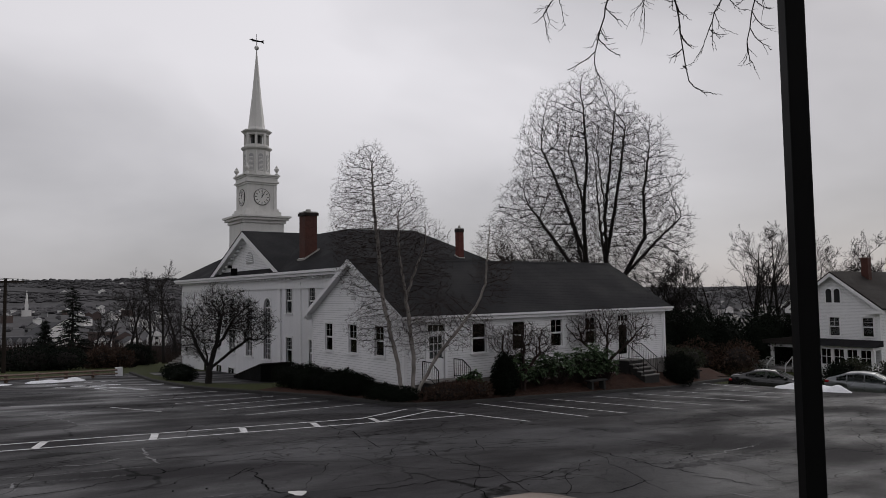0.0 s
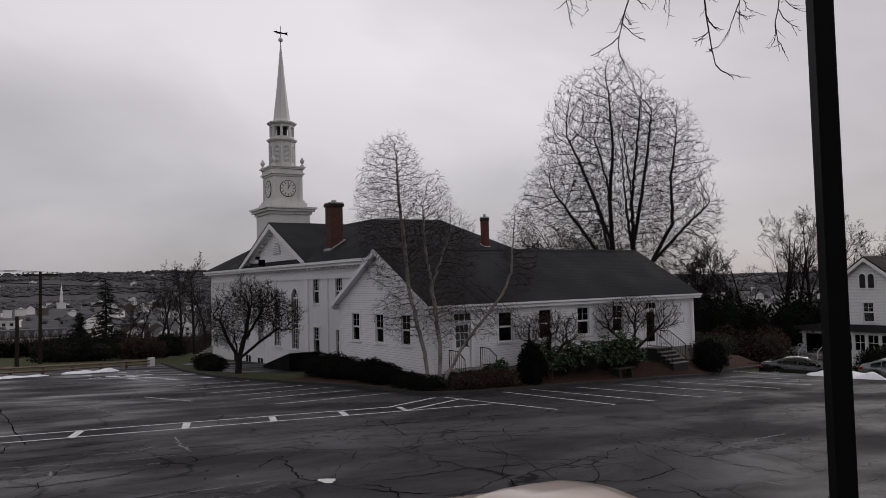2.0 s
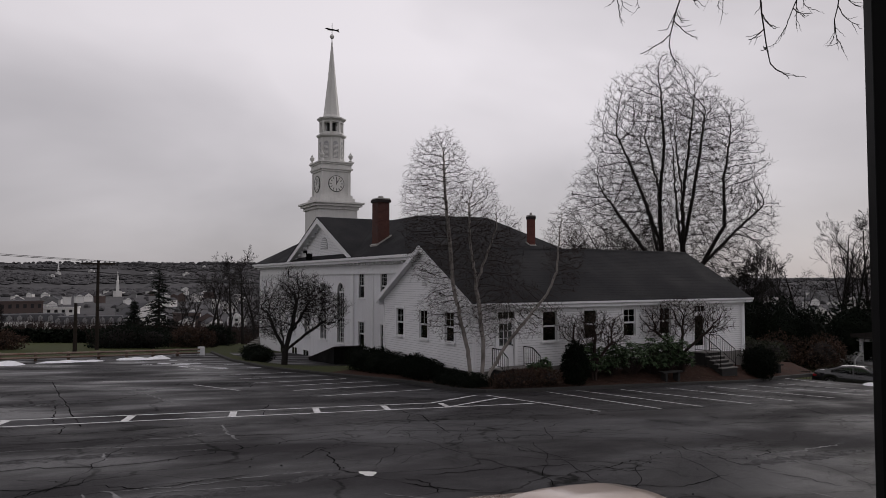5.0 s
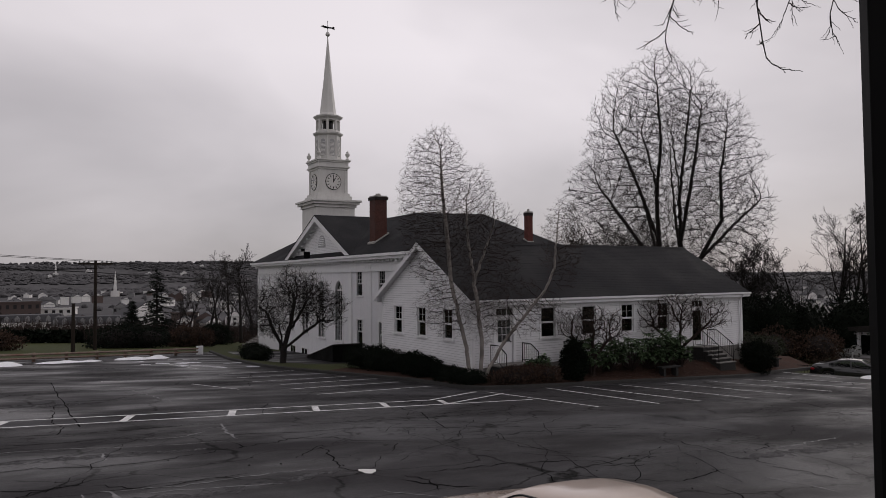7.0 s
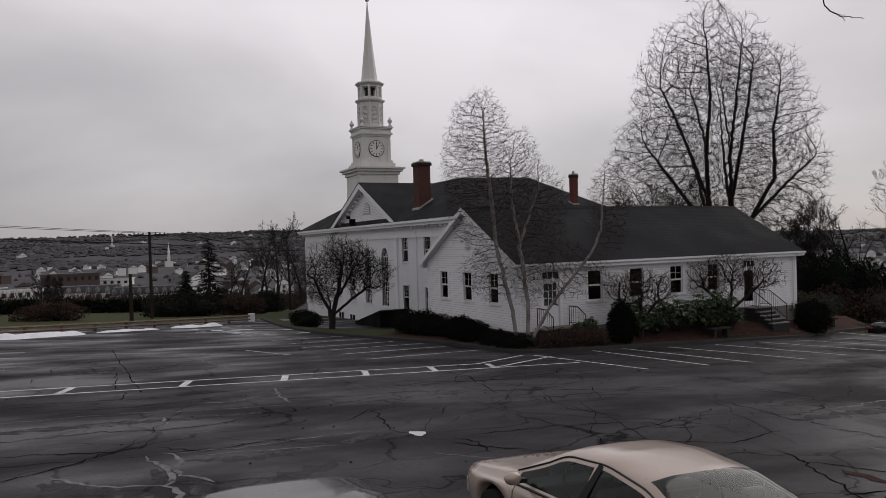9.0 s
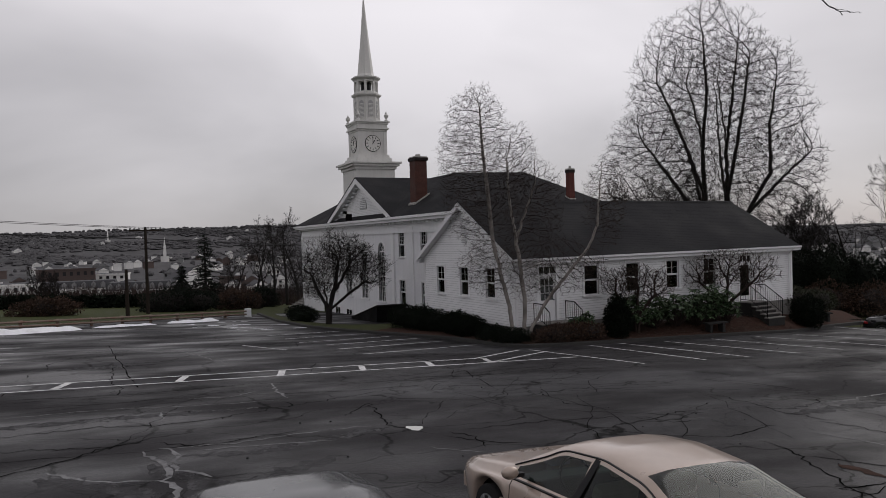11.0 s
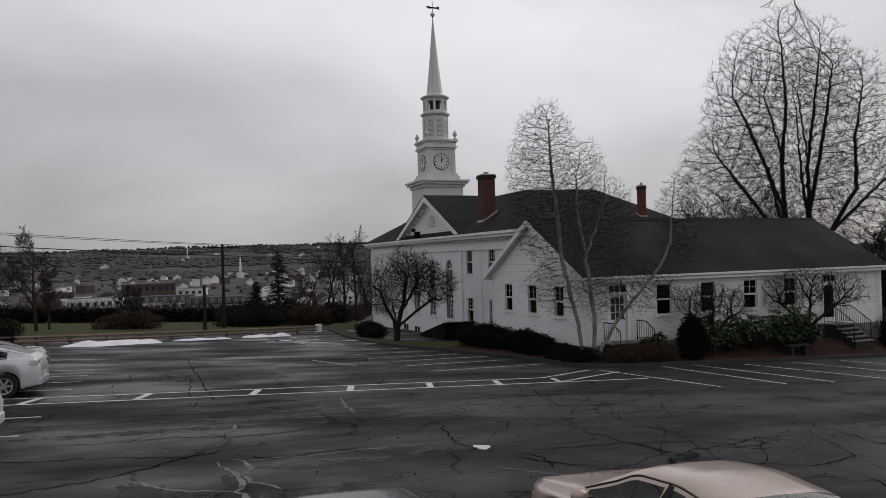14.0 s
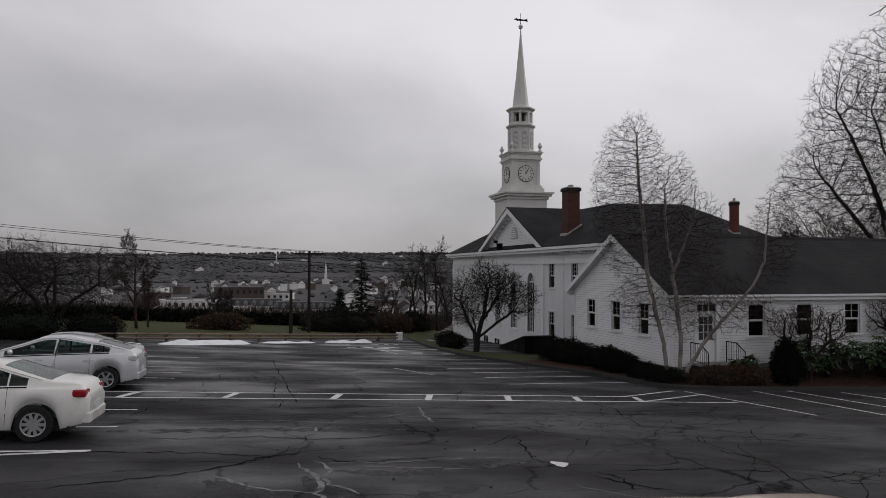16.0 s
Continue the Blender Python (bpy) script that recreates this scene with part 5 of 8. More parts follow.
# ---- cars ----
def lerp_profile(pts, x):
    if x <= pts[0][0]:
        return pts[0][1]
    for (x0, z0), (x1, z1) in zip(pts[:-1], pts[1:]):
        if x <= x1:
            t = (x - x0) / (x1 - x0)
            return z0 + (z1 - z0) * t
    return pts[-1][1]


def soft_profile(pts, x, r=0.1):
    return sum(lerp_profile(pts, x + r * o) for o in (-1, -0.5, 0, 0.5, 1)) / 5


def build_car(at, rz, L, W, top, belt, paint_m, wheels, wr, side_glass, windscreen, rear_window, label, pillars=(), rim_spokes=7, tail="red_lens", roof_w=0.64, interior=True, name="car", tilt=True):
    """Car along +x (nose), z up from the ground. top and belt: centre-line and window-line profiles (x, z)."""
    z0 = lot_z(at[0], at[1]) if at[0] < 38 else land_z(at[0], at[1])
    t = thing(name, (at[0], at[1], z0), rz, label, "car", "parked cars")
    if tilt and at[0] < 38:
        h = radians(rz)
        fx, fy = math.cos(h), math.sin(h)
        gx, gy = -0.05, -0.045 + (0.35 * 2 * at[1] / 64 * math.exp(-(max(at[1], 0.0) / 8) ** 2))
        sl, sr = gx * fx + gy * fy, -gx * fy + gy * fx
        t.matrix_basis = Matrix.Translation((at[0], at[1], z0)) @ Matrix.Rotation(h, 4, "Z") @ Matrix.Rotation(-math.atan(sl), 4, "Y") @ Matrix.Rotation(math.atan(sr), 4, "X")
    x0, x1 = -L / 2, L / 2
    Hmax = max(z for _, z in top)
    N = 92
    xs = sorted({x0 + L * k / N for k in range(N + 1)} | {v for a, b in side_glass for v in (a, b)} | set(windscreen) | set(rear_window))
    cols = []
    for x in xs:
        zt = soft_profile(top, x, 0.09)
        zb = min(soft_profile(belt, x, 0.1), zt - 0.03)
        e = min((x - x0), (x1 - x)) / 0.85
        plan = 1.0 if e > 1 else 1 - 0.3 * (1 - e) ** 2.2
        zs = 0.2 + 0.12 * max(0, 1 - min(x - x0, x1 - x) / 0.5)
        for wx in wheels:
            dd = wr + 0.055
            if abs(x - wx) < dd:
                zs = max(zs, wr + math.sqrt(dd * dd - (x - wx) ** 2) - 0.005)
        h = W / 2 * plan
        f = max(0.0, (zt - zb) / (Hmax - soft_profile(belt, 0.0)))
        wr_ = 0.93 - (0.93 - roof_w - 0.05) * min(1, f)
        zr = zt - 0.075 * min(1, f * 1.4) - 0.012
        zmid = max(0.52, zs + 0.02)
        sec = [(0.9 * h, zs), (0.965 * h, zs + min(0.08, 0.3 * (zb - zs))), (1.0 * h, max(zmid, zs + 0.4 * (zb - zs))), (0.99 * h, zb - 0.1 * (zb - zs)), (0.955 * h, zb - 0.01), (0.935 * h, zb + 0.0)]
        za, zc = zb + min(0.035, 0.2 * (zr - zb)), zr - min(0.04, 0.2 * (zr - zb))
        def wat(z):
            return (0.93 + (wr_ - 0.93) * ((z - zb) / max(zr - zb, 1e-4))) * h
        sec += [(wat(za), za), (wat(zc), zc), (wr_ * h, zr), (wr_ * h * 0.9, zr + (zt - zr) * 0.62), (wr_ * h * 0.55, zt - 0.006), (0.0, zt)]
        cols.append(sec)
    n = len(cols[0])
    body, wind, rear = ([], []), ([], []), ([], [])
    side = {(g, s): ([], []) for g in range(len(side_glass)) for s in (1, -1)}
    def quad(dst, pts):
        V, F = dst
        o = len(V)
        V.extend(pts)
        F.append((o, o + 1, o + 2, o + 3))
    for i in range(len(xs) - 1):
        xm = (xs[i] + xs[i + 1]) / 2
        for j in range(n - 1):
            for s in (1, -1):
                P = [(xs[i], s * cols[i][j][0], cols[i][j][1]), (xs[i + 1], s * cols[i + 1][j][0], cols[i + 1][j][1]), (xs[i + 1], s * cols[i + 1][j + 1][0], cols[i + 1][j + 1][1]), (xs[i], s * cols[i][j + 1][0], cols[i][j + 1][1])]
                if s < 0:
                    P = P[::-1]
                dst = body
                hit = [g for g, (a, c) in enumerate(side_glass) if a < xm < c]
                if j == 6 and hit and cols[i][7][1] - cols[i][6][1] > 0.03:
                    dst = side[(hit[0], s)]
                elif j >= 9 and windscreen[0] < xm < windscreen[1]:
                    dst = wind
                elif j >= 9 and rear_window[0] < xm < rear_window[1]:
                    dst = rear
                quad(dst, P)
    for i in (0, len(xs) - 1):
        ring = [(xs[i], y, z) for y, z in cols[i]] + [(xs[i], -y, z) for y, z in cols[i][::-1][1:]]
        o = len(body[0])
        body[0].extend(ring)
        body[1].append(tuple(range(o, o + len(ring))))
    def welded(nm, d, m_, parent, lb=""):
        bm = bmesh.new()
        vs = [bm.verts.new(p) for p in d[0]]
        for f in d[1]:
            try:
                bm.faces.new([vs[k] for k in f])
            except ValueError:
                pass
        bmesh.ops.remove_doubles(bm, verts=bm.verts, dist=0.0008)
        bmesh.ops.dissolve_degenerate(bm, edges=bm.edges, dist=0.0005)
        return part(nm, bm, m_, parent, lb, smooth=True)
    b = welded("body", body, paint_m, t)
    for p in b.data.polygons:
        p.use_smooth = len(p.vertices) < 6
    for pane in side.values():
        if pane[1]:
            welded("side_window", pane, "car_glass", t)
    welded("windscreen", wind, "car_glass", t)
    welded("rear_window", rear, "car_glass", t)
    h = W / 2
    zb0 = soft_profile(belt, 0.0)
    # black window surround and pillar between the doors
    for s in (-1, 1):
        for px in pillars:
            V, F = [], []
            zt = soft_profile(top, px) - 0.1
            pts = [Vector((px, s * 0.945 * h, zb0 + 0.01)), Vector((px - 0.04, s * (roof_w + 0.055) * h, zt + 0.0))]
            tube(V, F, pts, [0.046, 0.038] if interior else [0.028, 0.024], 4)
            from_lists("door_pillar", V, F, "plastic_and_dark", t)
        V, F = [], []
        a, c = side_glass[0][0], side_glass[-1][1]
        tube(V, F, [Vector((a + (c - a) * k / 8, s * 0.945 * h, soft_profile(belt, a + (c - a) * k / 8) + 0.012)) for k in range(9)], [0.013] * 9, 4)
        from_lists("window_moulding", V, F, "plastic_and_dark", t)
        part("side_moulding", bx(x0 + 1.3, x1 - 1.35, min(s * h * 0.985, s * (h + 0.012)), max(s * h * 0.985, s * (h + 0.012)), 0.5, 0.57), paint_m, t)
        for dx in (side_glass[0][0] + 0.55, side_glass[-1][0] + 0.35):
            part("door_handle", bx(dx - 0.1, dx + 0.1, min(s * h * 0.96, s * (h * 0.985 + 0.02)), max(s * h * 0.96, s * (h * 0.985 + 0.02)), zb0 - 0.15, zb0 - 0.11), paint_m, t)
        # mirror
        mx = side_glass[-1][1] - 0.2
        bm = bmesh.new()
        bmesh.ops.create_uvsphere(bm, u_segments=12, v_segments=8, radius=0.088)
        for v in bm.verts:
            v.co = (v.co.x * 0.75 + mx, v.co.y * 1.1 + s * (h + 0.09), v.co.z * 0.78 + zb0 + 0.07)
        mr = part("wing_mirror", bm, paint_m, t, smooth=True)
        part("mirror_arm", bx(mx - 0.03, mx + 0.03, min(s * h * 0.93, s * (h + 0.04)), max(s * h * 0.93, s * (h + 0.04)), zb0 + 0.02, zb0 + 0.06), "plastic_and_dark", mr)
        zt_r, zt_f = lerp_profile(top, x0 + 0.1), lerp_profile(top, x1 - 0.12)
        bm = bx(x0 + 0.06, x0 + 0.42, min(s * h * 0.48, s * h * 0.87), max(s * h * 0.48, s * h * 0.87), zt_r - 0.2, zt_r - 0.06, 0.03)
        part("tail_lamp", bm, tail, t, "red tail lamp lens" if tail == "red_lens" else "clear tail lamp lens")
        bm = bx(x1 - 0.36, x1 - 0.06, min(s * h * 0.42, s * h * 0.74), max(s * h * 0.42, s * h * 0.74), zt_f - 0.19, zt_f - 0.07, 0.02)
        part("head_lamp", bm, "clear_lens", t, "clear headlamp lens")
    for s in (-1, 1):
        V, F = [], []
        run = [i for i, x in enumerate(xs) if rear_window[0] + 0.1 < x < windscreen[1] - 0.05]
        tube(V, F, [Vector((xs[i], s * cols[i][8][0] * 1.004, cols[i][8][1] + 0.002)) for i in run], [0.01] * len(run), 4)
        from_lists("roof_trim", V, F, "plastic_and_dark" if interior else paint_m, t)
        for gx in [g[0] - 0.035 for g in side_glass[1:]] + [side_glass[-1][1] - 0.02]:
            i = min(range(len(xs)), key=lambda q: abs(xs[q] - gx))
            V, F = [], []
            tube(V, F, [Vector((xs[i], s * (cols[i][j][0] + 0.001), cols[i][j][1])) for j in range(1, 6)], [0.005] * 5, 4)
            from_lists("door_seam", V, F, "plastic_and_dark", t)
    part("number_plate", bx(x0 - 0.012, x0 + 0.01, -0.16, 0.16, 0.5, 0.65), "plate", t, "pale blank number plate")
    part("rear_bumper", bx(x0 - 0.03, x0 + 0.12, -h * 0.74, h * 0.74, 0.3, 0.5, 0.03), paint_m, t)
    part("front_bumper", bx(x1 - 0.12, x1 + 0.03, -h * 0.74, h * 0.74, 0.26, 0.46, 0.03), paint_m, t)
    part("underbody", bx(x0 + 0.3, x1 - 0.3, -h * 0.82, h * 0.82, 0.17, 0.42), "plastic_and_dark", t)
    # wheels
    for wx in wheels:
        for s in (-1, 1):
            w = new("wheel")
            w.parent = t
            w.matrix_basis = pose(wx, s * (h - 0.1), wr, 90 * s, 0, 0)
            k = ring_stack(bmesh.new(), [(wr * 0.66, -0.1), (wr * 0.97, -0.1), (wr, -0.07), (wr, 0.07), (wr * 0.97, 0.1), (wr * 0.7, 0.105), (wr * 0.66, 0.09)], 28)
            part("tyre", k, "rubber", w, smooth=False)
            bm = ring_stack(bmesh.new(), [(wr * 0.66, -0.092), (wr * 0.66, -0.06), (wr * 0.6, -0.05), (wr * 0.58, 0.02)], 28)
            part("barrel", bm, "plastic_and_dark", w)
            bm = ring_stack(bmesh.new(), [(wr * 0.17, -0.115), (wr * 0.17, -0.06)], 12)
            for q in range(rim_spokes):
                a = 2 * math.pi * q / rim_spokes
                sp = bmesh.new()
                box(sp, wr * 0.12, wr * 0.64, -wr * 0.085, wr * 0.085, -0.112, -0.075)
                bmesh.ops.rotate(sp, verts=sp.verts, matrix=Matrix.Rotation(a, 3, "Z"))
                me = bpy.data.meshes.new("tmp")
                sp.to_mesh(me)
                sp.free()
                bm.from_mesh(me)
                bpy.data.meshes.remove(me)
            for q in range(28):
                a0, a1 = 2 * math.pi * q / 28, 2 * math.pi * (q + 1) / 28
                vs = [bm.verts.new((r * math.cos(a), r * math.sin(a), z)) for r, a, z in ((wr * 0.6, a0, -0.1), (wr * 0.68, a0, -0.108), (wr * 0.68, a1, -0.108), (wr * 0.6, a1, -0.1))]
                bm.faces.new(vs)
            part("rim", bm, "alloy", w)
    if interior:
        zf = zb0 - 0.32
        for sx in (0.1, -0.72):
            for s in (-1, 1):
                st = part("seat", bx(sx - 0.05, sx + 0.45, s * 0.36 - 0.24, s * 0.36 + 0.24, zf - 0.12, zf + 0.03, 0.04), "seat", t)
                bm = bx(-0.09, 0.07, s * 0.36 - 0.23, s * 0.36 + 0.23, 0, 0.5, 0.05)
                bmesh.ops.rotate(bm, verts=bm.verts, matrix=Matrix.Rotation(radians(-15), 3, "Y"))
                bmesh.ops.translate(bm, verts=bm.verts, vec=(sx - 0.05, 0, zf - 0.02))
                part("seat_back", bm, "seat", st)
                part("head_rest", bx(sx - 0.28, sx - 0.2, s * 0.36 - 0.11, s * 0.36 + 0.11, zf + 0.55, zf + 0.66, 0.03), "seat", st)
        part("dashboard", bx(windscreen[0] + 0.3, windscreen[1] - 0.1, -h * 0.8, h * 0.8, zf - 0.1, zb0 - 0.04, 0.03), "plastic_and_dark", t)
        part("floor_pan", bx(x0 + 0.5, x1 - 0.7, -h * 0.86, h * 0.86, zf - 0.16, zf - 0.122), "plastic_and_dark", t)
        part("parcel_shelf", bx(rear_window[0] + 0.1, rear_window[0] + 0.65, -h * 0.72, h * 0.72, zb0 - 0.07, zb0 - 0.03), "seat", t)
        V, F = [], []
        c = Vector((windscreen[0] + 0.12, 0.36, zb0 + 0.03))
        tube(V, F, [c + Vector((0.06 * math.sin(a) , 0.18 * math.cos(a), 0.17 * math.sin(a))) for a in [2 * math.pi * q / 20 for q in range(21)]], [0.013] * 21, 5)
        from_lists("steering_wheel", V, F, "plastic_and_dark", t)
    return t


SEDAN_TOP = [(-2.5, 0.6), (-2.43, 0.86), (-2.3, 0.95), (-1.72, 0.99), (-0.78, 1.32), (-0.2, 1.37), (0.4, 1.31), (1.16, 0.92), (2.1, 0.76), (2.38, 0.66), (2.5, 0.46)]
SEDAN_BELT = [(-2.43, 0.84), (-1.5, 0.9), (-0.1, 0.87), (1.0, 0.8), (2.43, 0.62)]
build_car((4.61, 5.28), 88.4, 5.0, 1.82, SEDAN_TOP, SEDAN_BELT, "tan", (-1.4, 1.42), 0.31, [(-1.3, -1.02), (-0.99, -0.13), (-0.05, 1.0)], (0.46, 1.16), (-1.72, -0.74), "older champagne-beige four-door saloon parked nose out on the asphalt", pillars=(-0.09, -1.005), interior=True, roof_w=0.6)
HATCH_TOP = [(-2.2, 0.6), (-2.15, 0.95), (-1.95, 1.05), (-0.95, 1.4), (-0.3, 1.47), (0.35, 1.41), (1.3, 0.98), (2.0, 0.78), (2.22, 0.5)]
HATCH_BELT = [(-2.2, 0.92), (1.3, 0.86), (2.2, 0.7)]
build_car((1.15, 5.1), 91, 4.4, 1.74, HATCH_TOP, HATCH_BELT, "car_dark", (-1.3, 1.32), 0.31, [(-1.5, -0.98), (-0.93, -0.1), (-0.03, 1.15)], (0.42, 1.32), (-1.9, -1.05), "dark grey hatchback parked on the wet asphalt", pillars=(-0.06,))
PRIUS_TOP = [(-2.23, 0.6), (-2.18, 1.0), (-2.02, 1.12), (-1.2, 1.36), (-0.2, 1.49), (0.3, 1.46), (1.5, 1.0), (2.0, 0.8), (2.23, 0.5)]
PRIUS_BELT = [(-2.23, 1.06), (-1.0, 1.0), (1.3, 0.86), (2.23, 0.65)]
build_car((-5.75, 22.4), 180, 4.46, 1.75, PRIUS_TOP, PRIUS_BELT, "car_silver", (-1.42, 1.3), 0.315, [(-1.45, -1.0), (-0.94, -0.12), (-0.04, 1.2)], (0.42, 1.5), (-1.95, -1.1), "silver five-door hatchback parked in a marked bay", pillars=(-0.08, -0.97), rim_spokes=6, interior=False, tail="clear_lens")
CIVIC_TOP = [(-2.28, 0.62), (-2.24, 0.95), (-2.05, 1.06), (-1.6, 1.1), (-0.75, 1.38), (-0.15, 1.435), (0.4, 1.4), (1.4, 0.95), (2.1, 0.76), (2.28, 0.5)]
CIVIC_BELT = [(-2.28, 0.98), (-1.0, 0.95), (1.3, 0.84), (2.28, 0.65)]
build_car((-5.45, 15.0), 180, 4.56, 1.76, CIVIC_TOP, CIVIC_BELT, "car_white", (-1.42, 1.28), 0.315, [(-1.25, -0.95), (-0.92, -0.12), (-0.04, 1.2)], (0.46, 1.4), (-1.62, -0.8), "white compact saloon parked in a marked bay", pillars=(-0.08,), rim_spokes=10, interior=False)
build_car((-6.2, 25.2), 180, 4.6, 1.76, CIVIC_TOP, CIVIC_BELT, "car_grey", (-1.3, 1.37), 0.315, [(-1.25, -0.95), (-0.92, -0.12), (-0.04, 1.2)], (0.46, 1.4), (-1.62, -0.8), "grey saloon parked beyond the silver hatchback", pillars=(-0.08,), interior=False)
build_car((43.0, 25.3), -68, 4.7, 1.8, CIVIC_TOP, CIVIC_BELT, "car_black", (-1.3, 1.37), 0.315, [(-1.25, -0.95), (-0.92, -0.12), (-0.04, 1.2)], (0.46, 1.4), (-1.62, -0.8), "black saloon parked beside the street", pillars=(-0.08,), interior=False)
build_car((43.8, 19.7), -78, 4.4, 1.78, HATCH_TOP, HATCH_BELT, "car_grey", (-1.3, 1.32), 0.315, [(-1.5, -0.98), (-0.93, -0.1), (-0.03, 1.15)], (0.42, 1.32), (-1.9, -1.05), "mid-grey hatchback parked beside a snow bank", pillars=(-0.06,), interior=False)


# ---- barrier, snow banks, poles and wires ----
def build_barrier():
    pts = [(10.3, 55.6), (4.9, 52.0), (-0.4, 48.8), (-5.8, 45.6), (-10.5, 43.2)]
    t = thing("guard_rail", (0, 0, 0), 0, "low weathered timber guard rail along the lot's far edge", "guard rail")
    for (xa, ya), (xb, yb) in zip(pts[:-1], pts[1:]):
        a, b = Vector((xa, ya, lot_z(xa, ya))), Vector((xb, yb, lot_z(xb, yb)))
        for h in (0.2, 0.44):
            V, F = [], []
            tube(V, F, [a + Vector((0, 0, h)), b + Vector((0, 0, h))], [0.07, 0.07], 6)
            from_lists("rail", V, F, "guard", t)
        for k in range(3):
            p = a.lerp(b, k / 3)
            part("post", bx(p.x - 0.09, p.x + 0.09, p.y + 0.1, p.y + 0.28, p.z - 0.3, p.z + 0.52), "guard", t)
    p = pts[0]
    z = lot_z(*p)
    part("end_post", bx(p[0] - 0.15, p[0] + 0.3, p[1] - 0.1, p[1] + 0.3, z - 0.3, z + 0.62), "white_flat", t, "pale end post")


build_barrier()


def snow_bank(a, b, width, height, seed):
    rnd = random.Random(seed)
    a, b = Vector(a), Vector(b)
    d = (b - a)
    side = Vector((-d.y, d.x)).normalized()
    verts, faces = [], []
    n, m = 26, 8
    for i in range(n + 1):
        t = i / n
        c = a + d * t
        env = min(1, 5 * t, 5 * (1 - t)) ** 0.6
        for j in range(m + 1):
            s = j / m * 2 - 1
            wob = 1 + 0.4 * noise.noise(Vector((c.x * 0.7, c.y * 0.7, seed)))
            q = c + side * s * width * 0.5 * env * wob
            h = height * env * max(0, 1 - s * s) * (0.7 + 0.6 * noise.noise(Vector((q.x, q.y, seed)) * 1.1))
            verts.append((q.x, q.y, lot_z(q.x, q.y) - 0.02 + max(0, h)))
    for i in range(n):
        for j in range(m):
            o = i * (m + 1) + j
            faces.append((o, o + 1, o + m + 2, o + m + 1))
    ob = from_lists("snow_bank", verts, faces, "snow", smooth=True)
    tagged(ob, "low bank of old snow on the asphalt edge", "snow bank", "snow banks")


snow_bank((-5.9, 42.6), (-0.9, 46.0), 2.4, 0.34, 1)
snow_bank((-0.5, 46.4), (3.4, 48.7), 0.9, 0.18, 2)
snow_bank((4.0, 49.2), (7.6, 51.7), 1.5, 0.24, 3)
snow_bank((-11.0, 40.4), (-6.6, 42.6), 1.2, 0.2, 6)
snow_bank((37.9, 22.0), (37.0, 17.4), 1.2, 0.45, 4)
for k in range(14):
    rnd = random.Random(k + 40)
    x, y = rnd.uniform(4.5, 10), rnd.uniform(40, 50)
    snow_bank((x, y), (x + rnd.uniform(0.6, 2.2), y + rnd.uniform(-0.2, 0.5)), 0.3, 0.05, 50 + k)


def utility_pole(x, y, z0, z1, r, arms, label):
    t = thing("utility_pole", (x, y, z0), 0, label, "utility pole", "utility poles")
    V, F = [], []
    tube(V, F, [Vector((0, 0, -0.5)), Vector((0, 0, z1 - z0))], [r, r * 0.7], 10)
    from_lists("pole", V, F, "wood_pole", t)
    if arms:
        arm = part("cross_arm", bx(-1.3, 1.3, -0.06, 0.06, z1 - z0 - 0.35, z1 - z0 - 0.2), "wood_pole", t)
        for k in (-1.2, -0.85, -0.5, 0.5, 0.85, 1.2):
            part("insulator", ring_stack(bmesh.new(), [(0.05, z1 - z0 - 0.199), (0.07, z1 - z0 - 0.12), (0.04, z1 - z0 - 0.02)], 8, cx=k), "far_wall_grey", arm)


utility_pole(3.86, 65.9, land_z(3.86, 65.9), 6.0, 0.16, True, "tall wooden utility pole with one cross arm")
utility_pole(2.08, 61.0, land_z(2.08, 61.0), 2.6, 0.17, False, "short dark wooden pole without wires")
utility_pole(-60.0, 52.0, land_z(-60, 52), 12.8, 0.16, True, "wooden utility pole with one cross arm")
utility_pole(75.0, 100.0, land_z(75, 100), 4.2, 0.16, True, "wooden utility pole with one cross arm")


def wire(name, pts, r, sag=0.6):
    V, F = [], []
    for a, b in zip(pts[:-1], pts[1:]):
        a, b = Vector(a), Vector(b)
        line = [a.lerp(b, k / 16) - Vector((0, 0, sag * 4 * (k / 16) * (1 - k / 16))) for k in range(17)]
        tube(V, F, line, [r] * 17, 4)
    tagged(from_lists(name, V, F, "cable"), "black overhead cable between the utility poles", "cable", "overhead cables")


for off, dz, r in ((-1.2, 0.0, 0.02), (1.2, 0.0, 0.02), (0.0, -0.95, 0.04)):
    wire("overhead_cable", [(-60 + off, 52, 12.7 + dz), (3.86 + off * 0.6, 65.9, 5.95 + dz), (75 + off, 100, 4.1 + dz)], r, 0.9)


